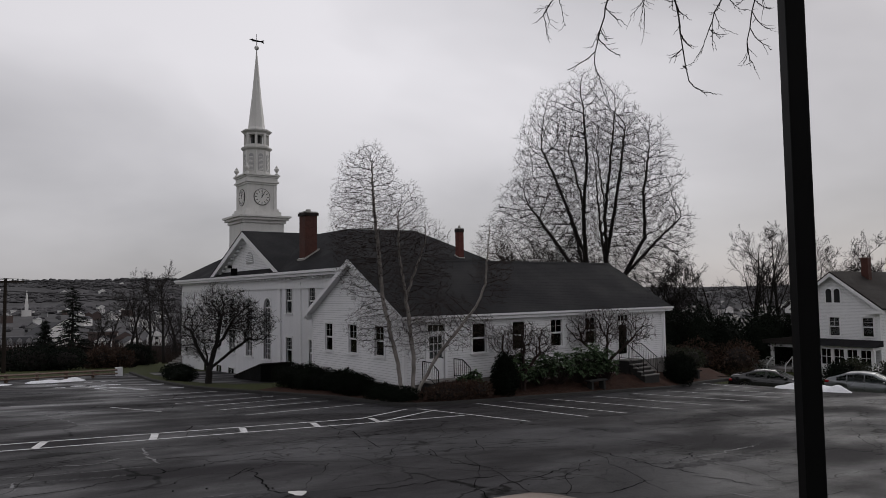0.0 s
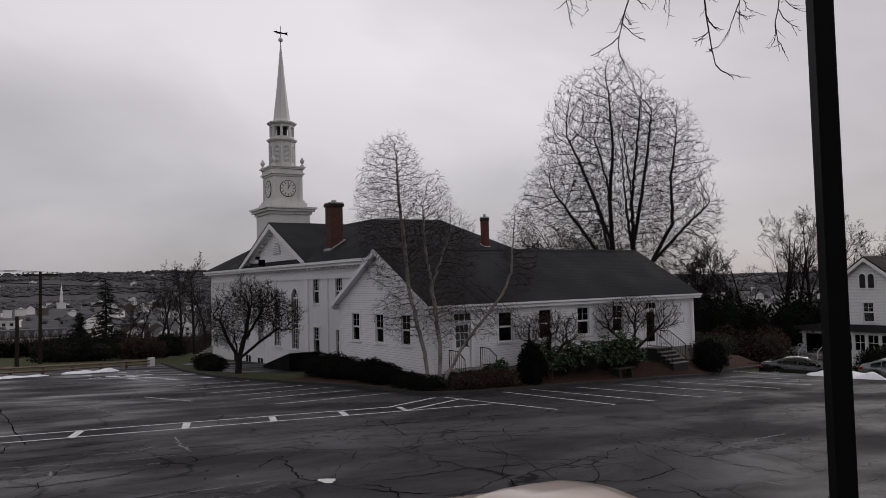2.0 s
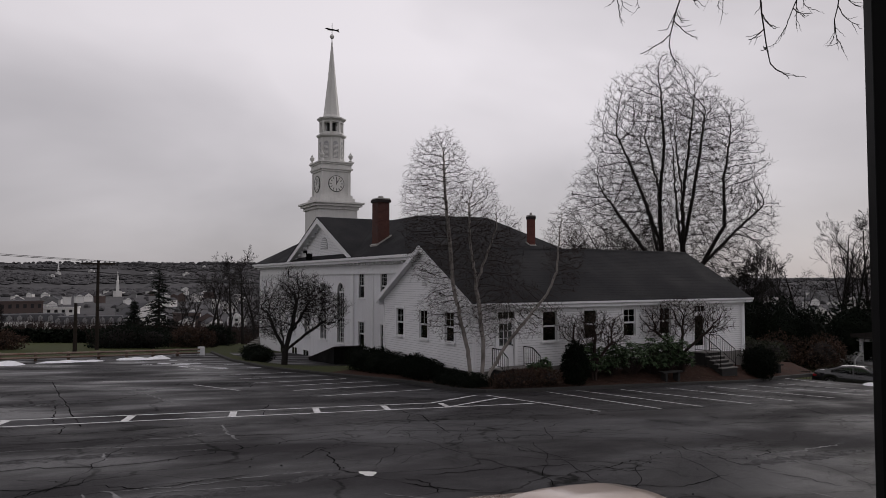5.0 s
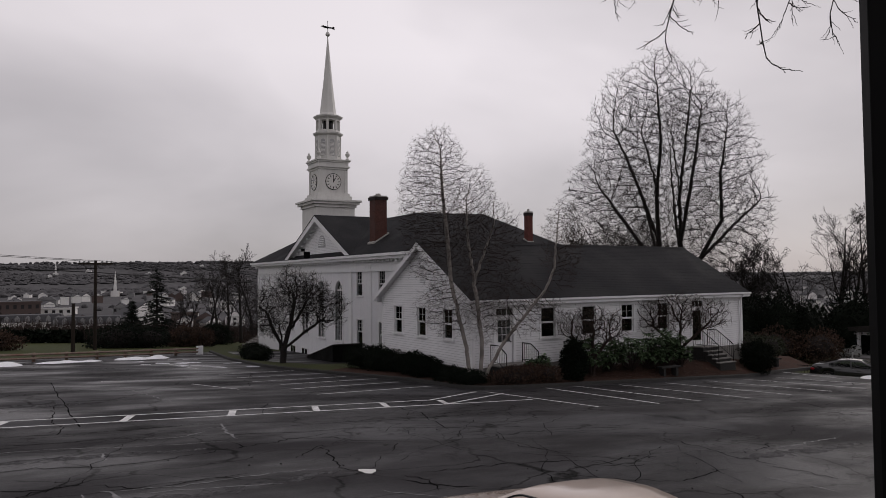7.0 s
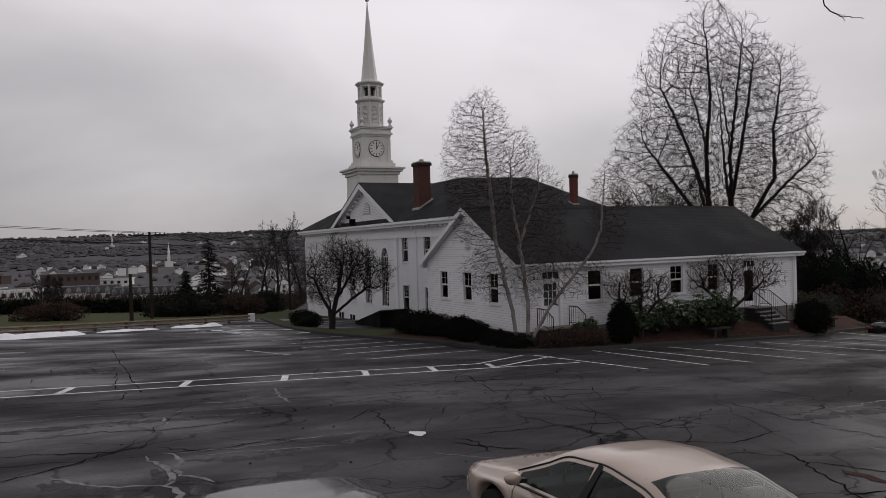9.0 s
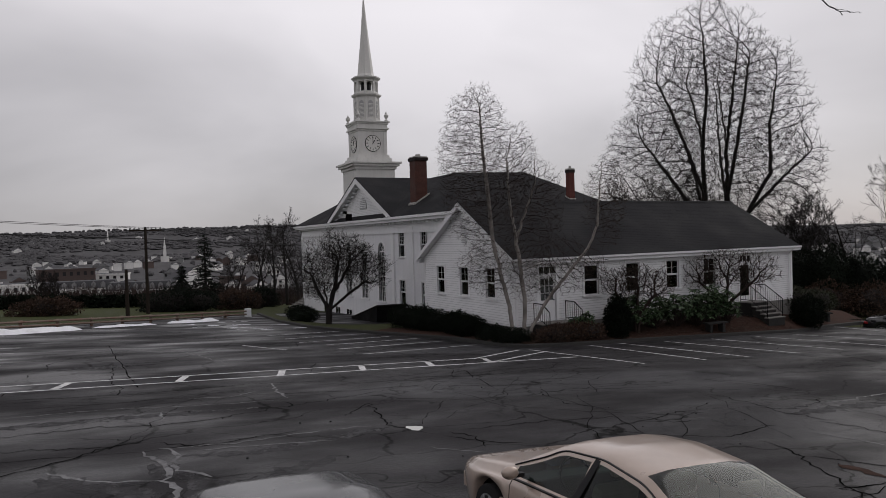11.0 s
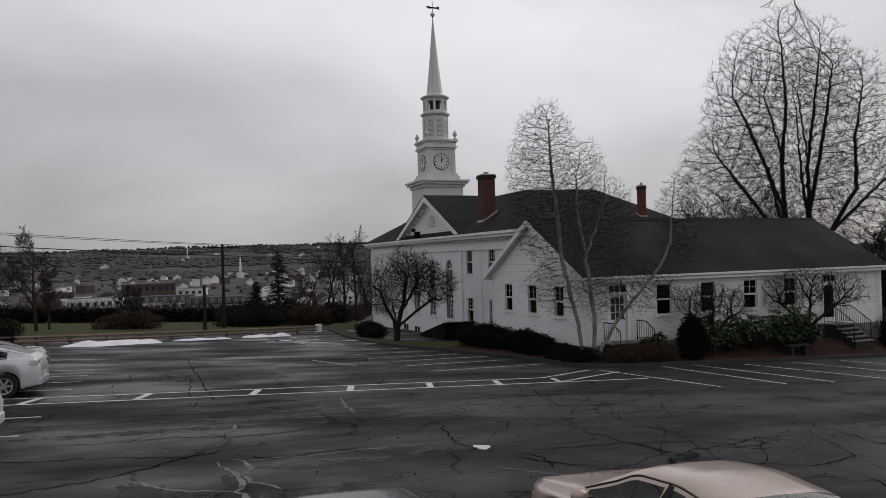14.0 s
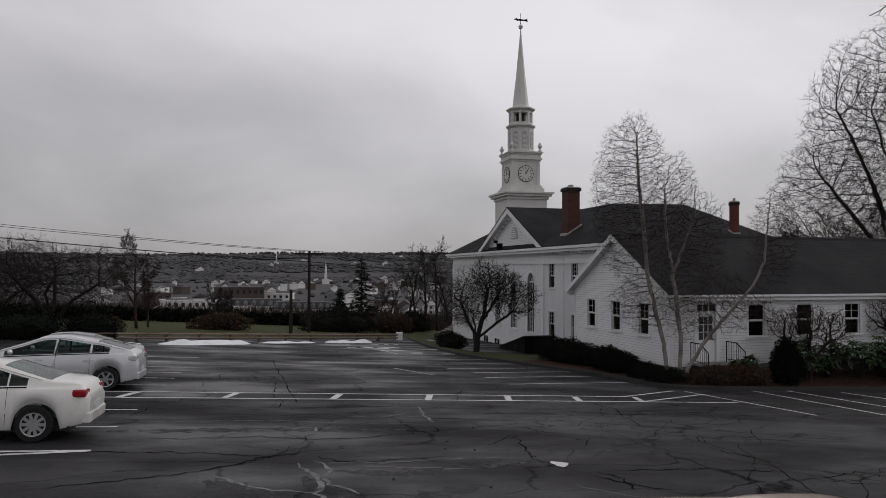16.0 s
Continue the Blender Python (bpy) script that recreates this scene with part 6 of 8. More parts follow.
# ---- bare trees ----
def grow(store, rnd, p, d, length, radius, level, spec):
    """One limb and all that springs from it. store: (wood, twigs) as vertex and face lists."""
    depth = spec["levels"]
    n = (9, 7, 5, 3, 2)[min(level, 4)]
    sides = (8, 6, 4, 3, 3)[min(level, 4)]
    pts, radii = [Vector(p)], [radius]
    d = Vector(d).normalized()
    step = length / n
    bend = spec["bend"] * (0.6 + 0.4 * level)
    for k in range(n):
        d = (d + Vector((rnd.gauss(0, 1), rnd.gauss(0, 1), rnd.gauss(0, 0.8))) * bend * 0.3 + Vector((0, 0, spec["up"] * (0.35 if level else 0.1)))).normalized()
        pts.append(pts[-1] + d * step)
        radii.append(max(spec["twig"], radius * (1 - 0.9 * ((k + 1) / n) ** spec.get("taper", 0.8))))
    dst = store[0] if level <= spec.get("wood_level", 1) else store[1]
    tube(dst[0], dst[1], pts, radii, sides)
    if level >= depth:
        return
    kids = spec["kids"][min(level, len(spec["kids"]) - 1)]
    start = spec["bare"][min(level, len(spec["bare"]) - 1)]
    for k in range(kids):
        t = start + (1 - start) * (k + rnd.random() * 0.9) / kids
        i = min(n - 1, int(t * n))
        q = pts[i].lerp(pts[i + 1], t * n - i)
        ax = (pts[i + 1] - pts[i]).normalized()
        side = ax.cross(Vector((rnd.gauss(0, 1), rnd.gauss(0, 1), rnd.gauss(0, 1)))).normalized()
        ang = radians(rnd.uniform(*spec["angle"]))
        nd = ax * math.cos(ang) + side * math.sin(ang)
        ln = length * spec["ratio"][min(level, len(spec["ratio"]) - 1)] * (1.15 - 0.65 * t) * rnd.uniform(0.75, 1.2)
        grow(store, rnd, q, nd, ln, max(spec["twig"], radii[i] * spec.get("thin", 0.5)), level + 1, spec)


def bare_tree(at, stems, spec, seed, bark, label, category="tree", group="bare trees", name="bare_tree", twig_bark=None):
    """stems: (direction, length, radius, offset)."""
    rnd = random.Random(seed)
    t = thing(name, at, 0, label, category, group)
    store = (([], []), ([], []))
    for d, ln, r, off in stems:
        grow(store, rnd, Vector((off[0], off[1], -0.25)), d, ln, r, 0, spec)
    from_lists("trunk", store[0][0], store[0][1], bark, t, smooth=True)
    cr = from_lists("crown", store[1][0], store[1][1], twig_bark or bark, t)
    return t


def gz(x, y):
    return bed_z(x, y) if inside_dist(ISLAND, x, y) > 0 else land_z(x, y)


# ---- trees whose limbs fill a given crown ----
def crown_tree(at, az, stems, blobs, n, seed, bark, label, step=0.5, reach=5.0, kill=0.9, tip=0.01, pipe=2.3, up=0.1, twigs=2, twig_len=0.6, droop=0.0, most=0.6, wood=0.05, twig_bark=None, name="bare_tree", wander=0.25, group="bare trees", shell=0.0, lump=0.13):
    """A bare tree. stems: lines of (u, v, z), u across the bearing az and v along it; blobs: ellipsoids (u, v, z, ru, rv, rz)
    that the limbs grow to fill, each limb as thick as the twigs that it carries."""
    rnd = random.Random(seed)
    ca, sa = math.cos(radians(az)), math.sin(radians(az))
    def loc(u, v, z):
        return Vector((u * ca + v * sa, -u * sa + v * ca, z))
    nodes, parent, kids = [], [], []
    def add(p, q):
        nodes.append(p)
        parent.append(q)
        kids.append([])
        if q >= 0:
            kids[q].append(len(nodes) - 1)
        return len(nodes) - 1
    for line in stems:
        pts = [loc(*p) for p in line]
        last = -1
        if nodes and line[0][2] > -0.2:
            last = min(range(len(nodes)), key=lambda k: (nodes[k] - pts[0]).length)
        else:
            last = add(pts[0], -1)
        for p, q in zip(pts[:-1], pts[1:]):
            m = max(1, int((q - p).length / step))
            for k in range(1, m + 1):
                w = p.lerp(q, k / m) + Vector((rnd.gauss(0, 1), rnd.gauss(0, 1), 0)) * step * 0.08
                last = add(w, last)
    goals = []
    vol = [b[3] * b[4] * b[5] for b in blobs]
    for b, v in zip(blobs, vol):
        for _ in range(int(n * v / sum(vol))):
            d = Vector((rnd.gauss(0, 1), rnd.gauss(0, 1), rnd.gauss(0, 1))).normalized()
            r = (shell + (1 - shell) * rnd.random()) ** 0.4 * (1 + lump * noise.noise(d * 2.3 + Vector((seed, b[0], 0))))
            goals.append(loc(b[0] + d.x * b[3] * r, b[1] + d.y * b[4] * r, b[2] + d.z * b[5] * r))
    for _ in range(90):
        tree = KDTree(len(nodes))
        for k, p in enumerate(nodes):
            tree.insert(p, k)
        tree.balance()
        pull, left = {}, []
        for g in goals:
            co, k, dist = tree.find(g)
            if dist < kill:
                continue
            left.append(g)
            if dist < reach:
                pull.setdefault(k, Vector((0, 0, 0)))
                pull[k] += (g - co) / dist
        goals = left
        grown = 0
        for k, d in pull.items():
            d = d.normalized() + Vector((rnd.gauss(0, 1), rnd.gauss(0, 1), rnd.gauss(0, 1))) * wander + Vector((0, 0, up))
            if parent[k] >= 0:
                d += (nodes[k] - nodes[parent[k]]).normalized() * 0.35
            p = nodes[k] + d.normalized() * step
            if len(kids[k]) > 2 or any((nodes[c] - p).length < step * 0.45 for c in kids[k]):
                continue
            add(p, k)
            grown += 1
        if not grown:
            break
    load = [0.0] * len(nodes)
    for k in range(len(nodes) - 1, -1, -1):
        load[k] = max(load[k], tip ** pipe)
        if parent[k] >= 0:
            load[parent[k]] += load[k]
    rad = [min(most, v ** (1 / pipe)) for v in load]
    store = (([], []), ([], []))
    starts = [(k, -1) for k in range(len(nodes)) if parent[k] < 0]
    while starts:
        k, q = starts.pop()
        pts, rr = ([nodes[q]], [rad[k]]) if q >= 0 else ([], [])
        while True:
            pts.append(nodes[k])
            rr.append(rad[k])
            if not kids[k]:
                break
            order = sorted(kids[k], key=lambda c: -rad[c])
            starts += [(c, k) for c in order[1:]]
            k = order[0]
        if len(pts) > 1:
            rr[-1] = rr[-1] * 0.6
            dst = store[0] if rr[0] > wood else store[1]
            tube(dst[0], dst[1], pts, rr, 8 if rr[0] > 0.12 else 5 if rr[0] > 0.03 else 3)
    V, F = store[1]
    for k, p in enumerate(nodes):
        if rad[k] > tip * 2.6 or parent[k] < 0:
            continue
        ax = (p - nodes[parent[k]]).normalized()
        for _ in range(twigs + (1 if not kids[k] else 0)):
            d = (ax * 0.7 + Vector((rnd.gauss(0, 0.6), rnd.gauss(0, 0.6), rnd.gauss(0.15 - droop, 0.5)))).normalized()
            ln = twig_len * rnd.uniform(0.45, 1.2)
            m = p + d * ln * 0.5
            e = m + (d + Vector((rnd.gauss(0, 0.3), rnd.gauss(0, 0.3), 0.25 - droop * 1.5))).normalized() * ln * 0.5
            tube(V, F, [p, m, e], [tip * 0.75, tip * 0.6, tip * 0.35], 3)
    t = thing(name, at, 0, label, "tree", group)
    from_lists("trunk", store[0][0], store[0][1], bark, t, smooth=True)
    from_lists("crown", V, F, twig_bark or bark, t)
    return t


# heights below are over the tree's own foot
x, y = 55.05, 50.8
crown_tree((x, y, land_z(x, y)), 47.7,
           [[(-1.0, 0, -0.5), (-1.0, 0, 10.5), (-1.2, 0, 17), (-2.4, 0.5, 22)], [(1.1, 0.4, -0.5), (1.1, 0.2, 11), (1.0, 0, 17), (0.4, -0.5, 22)], [(1.4, -0.5, -0.5), (2.7, -0.6, 9), (4.9, -0.8, 13), (4.9, -1, 17.5), (5.6, -1, 22)],
            [(-1.0, 0, 8.5), (-2.7, -1, 10.7), (-6.2, -2, 16)], [(-1.0, 0, 11), (-3.0, 1.5, 17), (-5.4, 2, 23)], [(1.1, 0.2, 11), (2.6, 1.6, 19), (3.4, 2, 25)], [(-1.2, 0, 15), (-0.6, -2, 21), (-0.8, -3, 26)], [(1.0, 0, 15), (1.8, -3, 21), (2.2, -4, 25)], [(1.1, 0.2, 9), (0.5, 4.5, 15), (0.2, 6, 21)], [(-1.0, 0, 9), (-2.5, 5, 15), (-4.0, 6, 20)], [(2.7, -0.6, 9), (6.0, -0.5, 12.5), (8.6, 0, 15)], [(-1.0, 0, 8.0), (-4.0, 0.5, 9.5), (-7.0, 1, 10)]],
           [(-1.2, 0, 19.0, 7.2, 6.2, 11.0), (2.0, 0, 17.4, 6.8, 6.0, 9.4), (-5.2, 0, 14.5, 5.8, 5.5, 5.8), (5.2, 0, 13.0, 4.8, 5.0, 5.6), (-1, 0, 11, 8.0, 5.0, 3.4)],
           26000, 5, "bark", "huge many-stemmed bare maple behind the annex", step=0.5, reach=4.5, kill=0.5, tip=0.0125, pipe=2.15, up=0.3, twigs=3, twig_len=0.7, most=0.55, wood=0.07, wander=0.13, shell=0.1, lump=0.18)
x, y = 15.75, 25.15
crown_tree((x, y, gz(x, y)), 32.1,
           [[(-0.15, 0, -0.25), (-0.4, 0, 1.6), (-1.0, 0.1, 4.2), (-1.12, 0.1, 6.1), (-1.3, 0.1, 7.8), (-1.4, 0.1, 9.9)], [(0.22, 0.1, -0.25), (0.3, 0.1, 1.6), (0.0, 0.2, 4.2), (-0.28, 0.3, 6.1), (-0.3, 0.3, 7.6)], [(0.15, -0.1, -0.25), (1.14, -0.3, 1.6), (2.9, -0.5, 3.8), (3.27, -0.6, 4.7), (3.5, -0.6, 7.2)], [(0.0, 0.2, 4.2), (0.8, 0.4, 6.4)]],
           [(-1.6, 0, 7.3, 1.6, 1.3, 3.5), (-0.1, 0.2, 6.4, 1.25, 1.2, 2.7), (1.0, 0.3, 5.6, 1.0, 0.9, 2.0), (3.6, -0.6, 5.6, 0.85, 0.9, 1.9), (-1.2, -0.2, 3.1, 1.3, 0.9, 1.2), (2.0, -0.4, 3.1, 1.7, 0.8, 1.2), (0.4, 0, 3.0, 1.2, 0.8, 1.4)],
           15000, 11, "birch", "clump of bare white-barked birches at the annex corner", step=0.17, reach=1.8, kill=0.155, tip=0.0042, pipe=2.15, up=0.12, twigs=3, twig_len=0.26, droop=0.14, most=0.088, wood=0.04, wander=0.18, twig_bark="bark_brown", name="birch_tree")
x, y = 12.5, 41.5
crown_tree((x, y, gz(x, y)), 16.8,
           [[(0, 0, -0.3), (0.05, 0, 0.9), (-0.5, 0.2, 1.8), (-1.0, 0.3, 3.1)], [(0.05, 0, 0.8), (1.1, -0.2, 1.7), (2.2, -0.4, 2.5)], [(0.05, 0, 0.9), (0.5, 0.3, 2.4), (0.7, 0.4, 3.8)], [(0.5, 0.3, 2.0), (1.4, 0.8, 3.6)], [(0.0, 0, 0.9), (-0.2, -0.8, 2.3)]],
           [(0.7, 0, 4.1, 1.7, 1.6, 1.4), (2.3, -0.3, 3.2, 1.5, 1.4, 1.1), (-1.0, 0.2, 3.1, 1.5, 1.4, 1.5), (1.4, 0.6, 3.7, 1.6, 1.3, 1.2), (-0.5, -0.6, 2.4, 1.0, 0.9, 0.9)],
           5200, 21, "bark", "gnarled bare crab-apple tree on the grass by the church", step=0.2, reach=2.2, kill=0.185, tip=0.0085, pipe=2.2, up=0.0, twigs=3, twig_len=0.34, most=0.24, wood=0.045, wander=0.45, lump=0.5)
for x, y, sc, sp, sd, lb in ((21.9, 24.95, 1.0, 1.0, 31, "small bare ornamental tree in the planting bed"), (28.2, 25.5, 1.15, 1.55, 33, "small bare ornamental tree beside the annex steps")):
    crown_tree((x, y, gz(x, y)), 45,
               [[(0, 0, -0.2), (-0.1, 0, 0.8 * sc), (-0.8 * sp, 0, 1.7 * sc)], [(0.06, 0, -0.2), (0.12, 0, 0.8 * sc), (0.8 * sp, 0.1, 1.7 * sc)], [(0.02, 0.05, -0.2), (0.03, 0.1, 1.0 * sc), (0.1, 0.2, 2.0 * sc)]],
               [(-0.7 * sp, 0, 2.2 * sc, 0.85 * sp, 0.8, 0.75 * sc), (0.75 * sp, 0, 2.2 * sc, 0.85 * sp, 0.8, 0.75 * sc), (0, 0, 2.3 * sc, 0.7 * sp, 0.8, 0.85 * sc)],
               1900, sd, "bark_brown", lb, step=0.16, reach=1.5, kill=0.15, tip=0.0085, pipe=2.1, up=0.1, twigs=2, twig_len=0.3, most=0.075, wood=0.03, wander=0.35, lump=0.4)
MID = dict(levels=4, kids=(10, 7, 5, 3), bare=(0.25, 0.2, 0.15, 0.1), angle=(22, 56), ratio=(0.45, 0.5, 0.55, 0.62), bend=0.24, up=0.1, twig=0.009, thin=0.48, taper=1.0)


def polar(az, r):
    """A place from a bearing (degrees from +y toward +x) and a distance."""
    return r * math.sin(radians(az)), r * math.cos(radians(az))


def tree_at(az, r, h, seed, label, spec=MID, n=1, lean=0.0, group="bare trees", bark="bark"):
    x, y = polar(az, r)
    rnd = random.Random(seed)
    stems = [((rnd.uniform(-0.25, 0.25) * n + lean, rnd.uniform(-0.2, 0.2), 1), h * rnd.uniform(0.72, 0.9), h * 0.014 + 0.04, (rnd.uniform(-0.3, 0.3) * (n - 1), 0)) for _ in range(n)]
    bare_tree((x, y, gz(x, y)), stems, spec, seed, bark, label, group=group)


# behind the annex and to the side of the big maple
for az, r, h, sd in ((40.2, 84, 15, 41), (42.6, 86, 14.5, 40), (44.5, 88, 15, 42), (38.0, 82, 12, 43), (52.5, 84, 12, 38)):
    tree_at(az, r, h, sd, "bare twiggy tree between the church and the big maple", dict(MID, twig=0.013, kids=(13, 8, 6, 4)), n=3, group="hedgerow trees")
for az, r, h, n, lean, sd in ((57.0, 80, 15, 2, -0.5, 45), (60.2, 84, 16.5, 2, 0.25, 46), (62.6, 84, 15, 2, 0.1, 47), (64.5, 92, 12, 2, 0, 48), (66.4, 86, 17, 2, 0, 49), (68.5, 88, 16, 2, 0, 50), (51.5, 86, 12, 2, 0, 39), (58.4, 82, 15.5, 3, 0, 37)):
    tree_at(az, r, h, sd, "bare deciduous tree in the hedgerow beyond the annex", n=n, lean=lean, group="hedgerow trees")
# beside the church, toward the valley
for az, r, h, n, sd in ((12.8, 86, 12.0, 1, 51), (11.0, 92, 11.0, 1, 52), (13.6, 82, 11.5, 1, 53), (9.6, 96, 8.5, 1, 54), (14.6, 92, 13, 1, 55), (8.6, 90, 7.0, 1, 56), (12.0, 96, 11.5, 1, 57)):
    tree_at(az, r, h, sd, "bare deciduous tree on the slope beside the church", n=n, group="slope trees")
# wide old fruit trees at the lot's far edge
for az, r, sd, sc in ((-14.9, 49, 61, 1.0), (-18.6, 53, 62, 0.9)):
    x, y = polar(az, r)
    crown_tree((x, y, gz(x, y)), az,
               [[(0, 0, -0.3), (0.1, 0, 0.9), (-0.8, 0.2, 2.2), (-2.0, 0.3, 3.6)], [(0.1, 0, 0.8), (1.2, -0.3, 2.2), (2.6, -0.5, 3.2)], [(0.1, 0, 0.9), (0.2, 0.8, 2.8), (0.2, 1, 4.4)], [(0.1, 0, 0.9), (-0.3, -1.0, 2.6), (0.3, -1.6, 4)]],
               [(-1.4 * sc, 0, 3.9, 2.7 * sc, 2.6, 2.2 * sc), (1.5 * sc, 0, 3.6, 2.9 * sc, 2.6, 2.0 * sc)],
               6000, sd, "bark", "old wide-crowned bare fruit tree behind the parked cars", step=0.24, reach=2.8, kill=0.27, tip=0.009, pipe=2.15, up=0.05, twigs=2, twig_len=0.45, most=0.26, wood=0.05, wander=0.4, lump=0.35)
tree_at(-9.3, 64, 7.8, 63, "slim reddish bare tree beyond the lawn", dict(MID, kids=(14, 8, 6, 4)), n=1, bark="bark_brown")
tree_at(-8.5, 67, 5.6, 64, "slim reddish bare tree beyond the lawn", dict(MID, kids=(14, 8, 6, 4)), n=1, bark="bark_brown")
tree_at(-3.6, 92, 5.0, 65, "bare tree beyond the far hedge", n=3)
tree_at(-2.4, 96, 4.4, 66, "bare tree beyond the far hedge", n=2)


# ---- overhanging limb near the viewer ----
def build_overhang():
    x, y = 9.5, -1.0
    z0 = lot_z(x, y)
    t = thing("overhanging_tree", (x, y, z0), 0, "bare tree with twigs hanging over the car park", "tree", "bare trees")
    V, F = [], []
    tube(V, F, [Vector((0, 0, -0.4)), Vector((0.1, 0.1, 3)), Vector((-0.1, 0.3, 6.2)), Vector((-0.3, 0.6, 8.5))], [0.32, 0.25, 0.2, 0.13], 10)
    from_lists("trunk", V, F, "bark", t, smooth=True)
    V, F = [], []
    rnd = random.Random(8)
    def limb(pts, r0, r1, sides=6):
        n = len(pts)
        tube(V, F, [Vector(p) for p in pts], [r0 + (r1 - r0) * k / (n - 1) for k in range(n)], sides)
    o = Vector((x, y, z0))
    def rel(p):
        return Vector(p) - o
    limb([rel((9.4, -0.7, z0 + 6.0)), rel((8.0, 1.2, 8.4)), rel((6.4, 2.9, 8.9)), rel((4.9, 4.3, 8.8))], 0.13, 0.03)
    # hanging shoots, with up-curled knobbly side twigs
    def shoot(p, q, sag, r, depth):
        p, q = Vector(p), Vector(q)
        n = 9
        pts = []
        for k in range(n + 1):
            f = k / n
            w = p.lerp(q, f) + Vector((rnd.uniform(-1, 1), rnd.uniform(-1, 1), rnd.uniform(-1, 1))) * 0.011 * (0.4 if depth else 1)
            w.z -= sag * 4 * f * (1 - f)
            pts.append(w)
        limb(pts, r, r * 0.45, 5 if depth == 0 else 4)
        if depth < 2:
            for k in range(3, n + 1) if depth == 0 else range(2, n + 1, 2):
                b = pts[k]
                ln = (rnd.uniform(0.12, 0.34) if depth == 0 else rnd.uniform(0.05, 0.12))
                dv = ((q - p).normalized() * 0.75 + Vector((rnd.gauss(0.05, 0.55), rnd.gauss(-0.05, 0.55), rnd.uniform(-0.3, 0.45)))).normalized()
                shoot(b, b + dv * ln, rnd.uniform(0.01, 0.04) * (1 if depth == 0 else 0.3), r * 0.55, depth + 1)
    for a, b, sag, r in (((4.62, 3.95, 7.15), (4.42, 4.06, 6.3), -0.03, 0.009), ((4.85, 3.62, 7.2), (4.9, 3.48, 6.08), -0.04, 0.01), ((5.25, 3.0, 7.2), (5.12, 3.1, 6.22), -0.02, 0.008), ((5.15, 3.15, 7.15), (4.96, 3.36, 6.4), 0.03, 0.008), ((4.45, 4.25, 7.2), (4.15, 4.36, 6.78), 0.0, 0.007), ((4.75, 3.75, 7.2), (4.7, 3.75, 6.72), 0.0, 0.006)):
        limb([rel((5.6, 3.6, 8.85)), rel(a)], 0.016, r)
        shoot(rel(a), rel(b), sag, r, 0)
    from_lists("crown", V, F, "bark", t)


build_overhang()


# ---- evergreens and shrubs ----
def leaf_cloud(blobs, n, size, rnd, aspect=2.0, shell=0.35, droop=0.0, gate=None):
    """Many small folded leaves through the outer part of ellipsoids (x, y, z, rx, ry, rz)."""
    V, F = [], []
    vol = [b[3] * b[4] * b[5] for b in blobs]
    tot = sum(vol)
    for b, v in zip(blobs, vol):
        for _ in range(int(n * v / tot)):
            u = Vector((rnd.gauss(0, 1), rnd.gauss(0, 1), rnd.gauss(0, 1))).normalized()
            lump = 1 + 0.24 * noise.noise(Vector((u.x * 2.2 + b[0], u.y * 2.2 + b[1], u.z * 2.2))) + 0.12 * noise.noise(Vector((u.x * 6 + b[0], u.y * 6 + b[1], u.z * 6)))
            r = (1 - shell * rnd.random() ** 1.5) * lump
            p = Vector((b[0] + u.x * b[3] * r, b[1] + u.y * b[4] * r, b[2] + u.z * b[5] * r))
            if p.z < 0.0:
                continue
            d = (u * 0.8 + Vector((rnd.gauss(0, 0.6), rnd.gauss(0, 0.6), rnd.gauss(0.15 - droop, 0.6)))).normalized()
            s = d.cross(Vector((rnd.gauss(0, 1), rnd.gauss(0, 1), rnd.gauss(0, 1)))).normalized()
            nrm = d.cross(s)
            ln = size * rnd.uniform(0.6, 1.3)
            w = ln / aspect * 0.5
            o = len(V)
            V += [p, p + d * ln * 0.5 + s * w + nrm * w * 0.3, p + d * ln, p + d * ln * 0.5 - s * w + nrm * w * 0.3]
            F += [(o, o + 1, o + 2), (o, o + 2, o + 3)]
    return V, F


def core_mesh(blobs, k):
    bm = bmesh.new()
    for b in blobs:
        r = bmesh.ops.create_icosphere(bm, subdivisions=3, radius=1.0)
        for v in r["verts"]:
            u = v.co.normalized()
            lump = 1 + 0.24 * noise.noise(Vector((u.x * 2.2 + b[0], u.y * 2.2 + b[1], u.z * 2.2)))
            v.co = (b[0] + u.x * b[3] * k * lump, b[1] + u.y * b[4] * k * lump, max(-0.1, b[2] + u.z * b[5] * k * lump))
    return bm


def shrub(at, blobs, n, size, material, label, seed, name="shrub", core=0.72, aspect=2.0, group="shrubs", shell=0.35):
    rnd = random.Random(seed)
    t = thing(name, at, 0, label, "shrub", group)
    V, F = leaf_cloud(blobs, n, size, rnd, aspect, shell)
    from_lists("foliage", V, F, material, t)
    if core:
        part("inner_growth", core_mesh(blobs, core), "bark" if material != "yew" else "yew", t)
    return t


def sh(x, y, *a, **k):
    return shrub((x, y, gz(x, y) - 0.02), *a, **k)


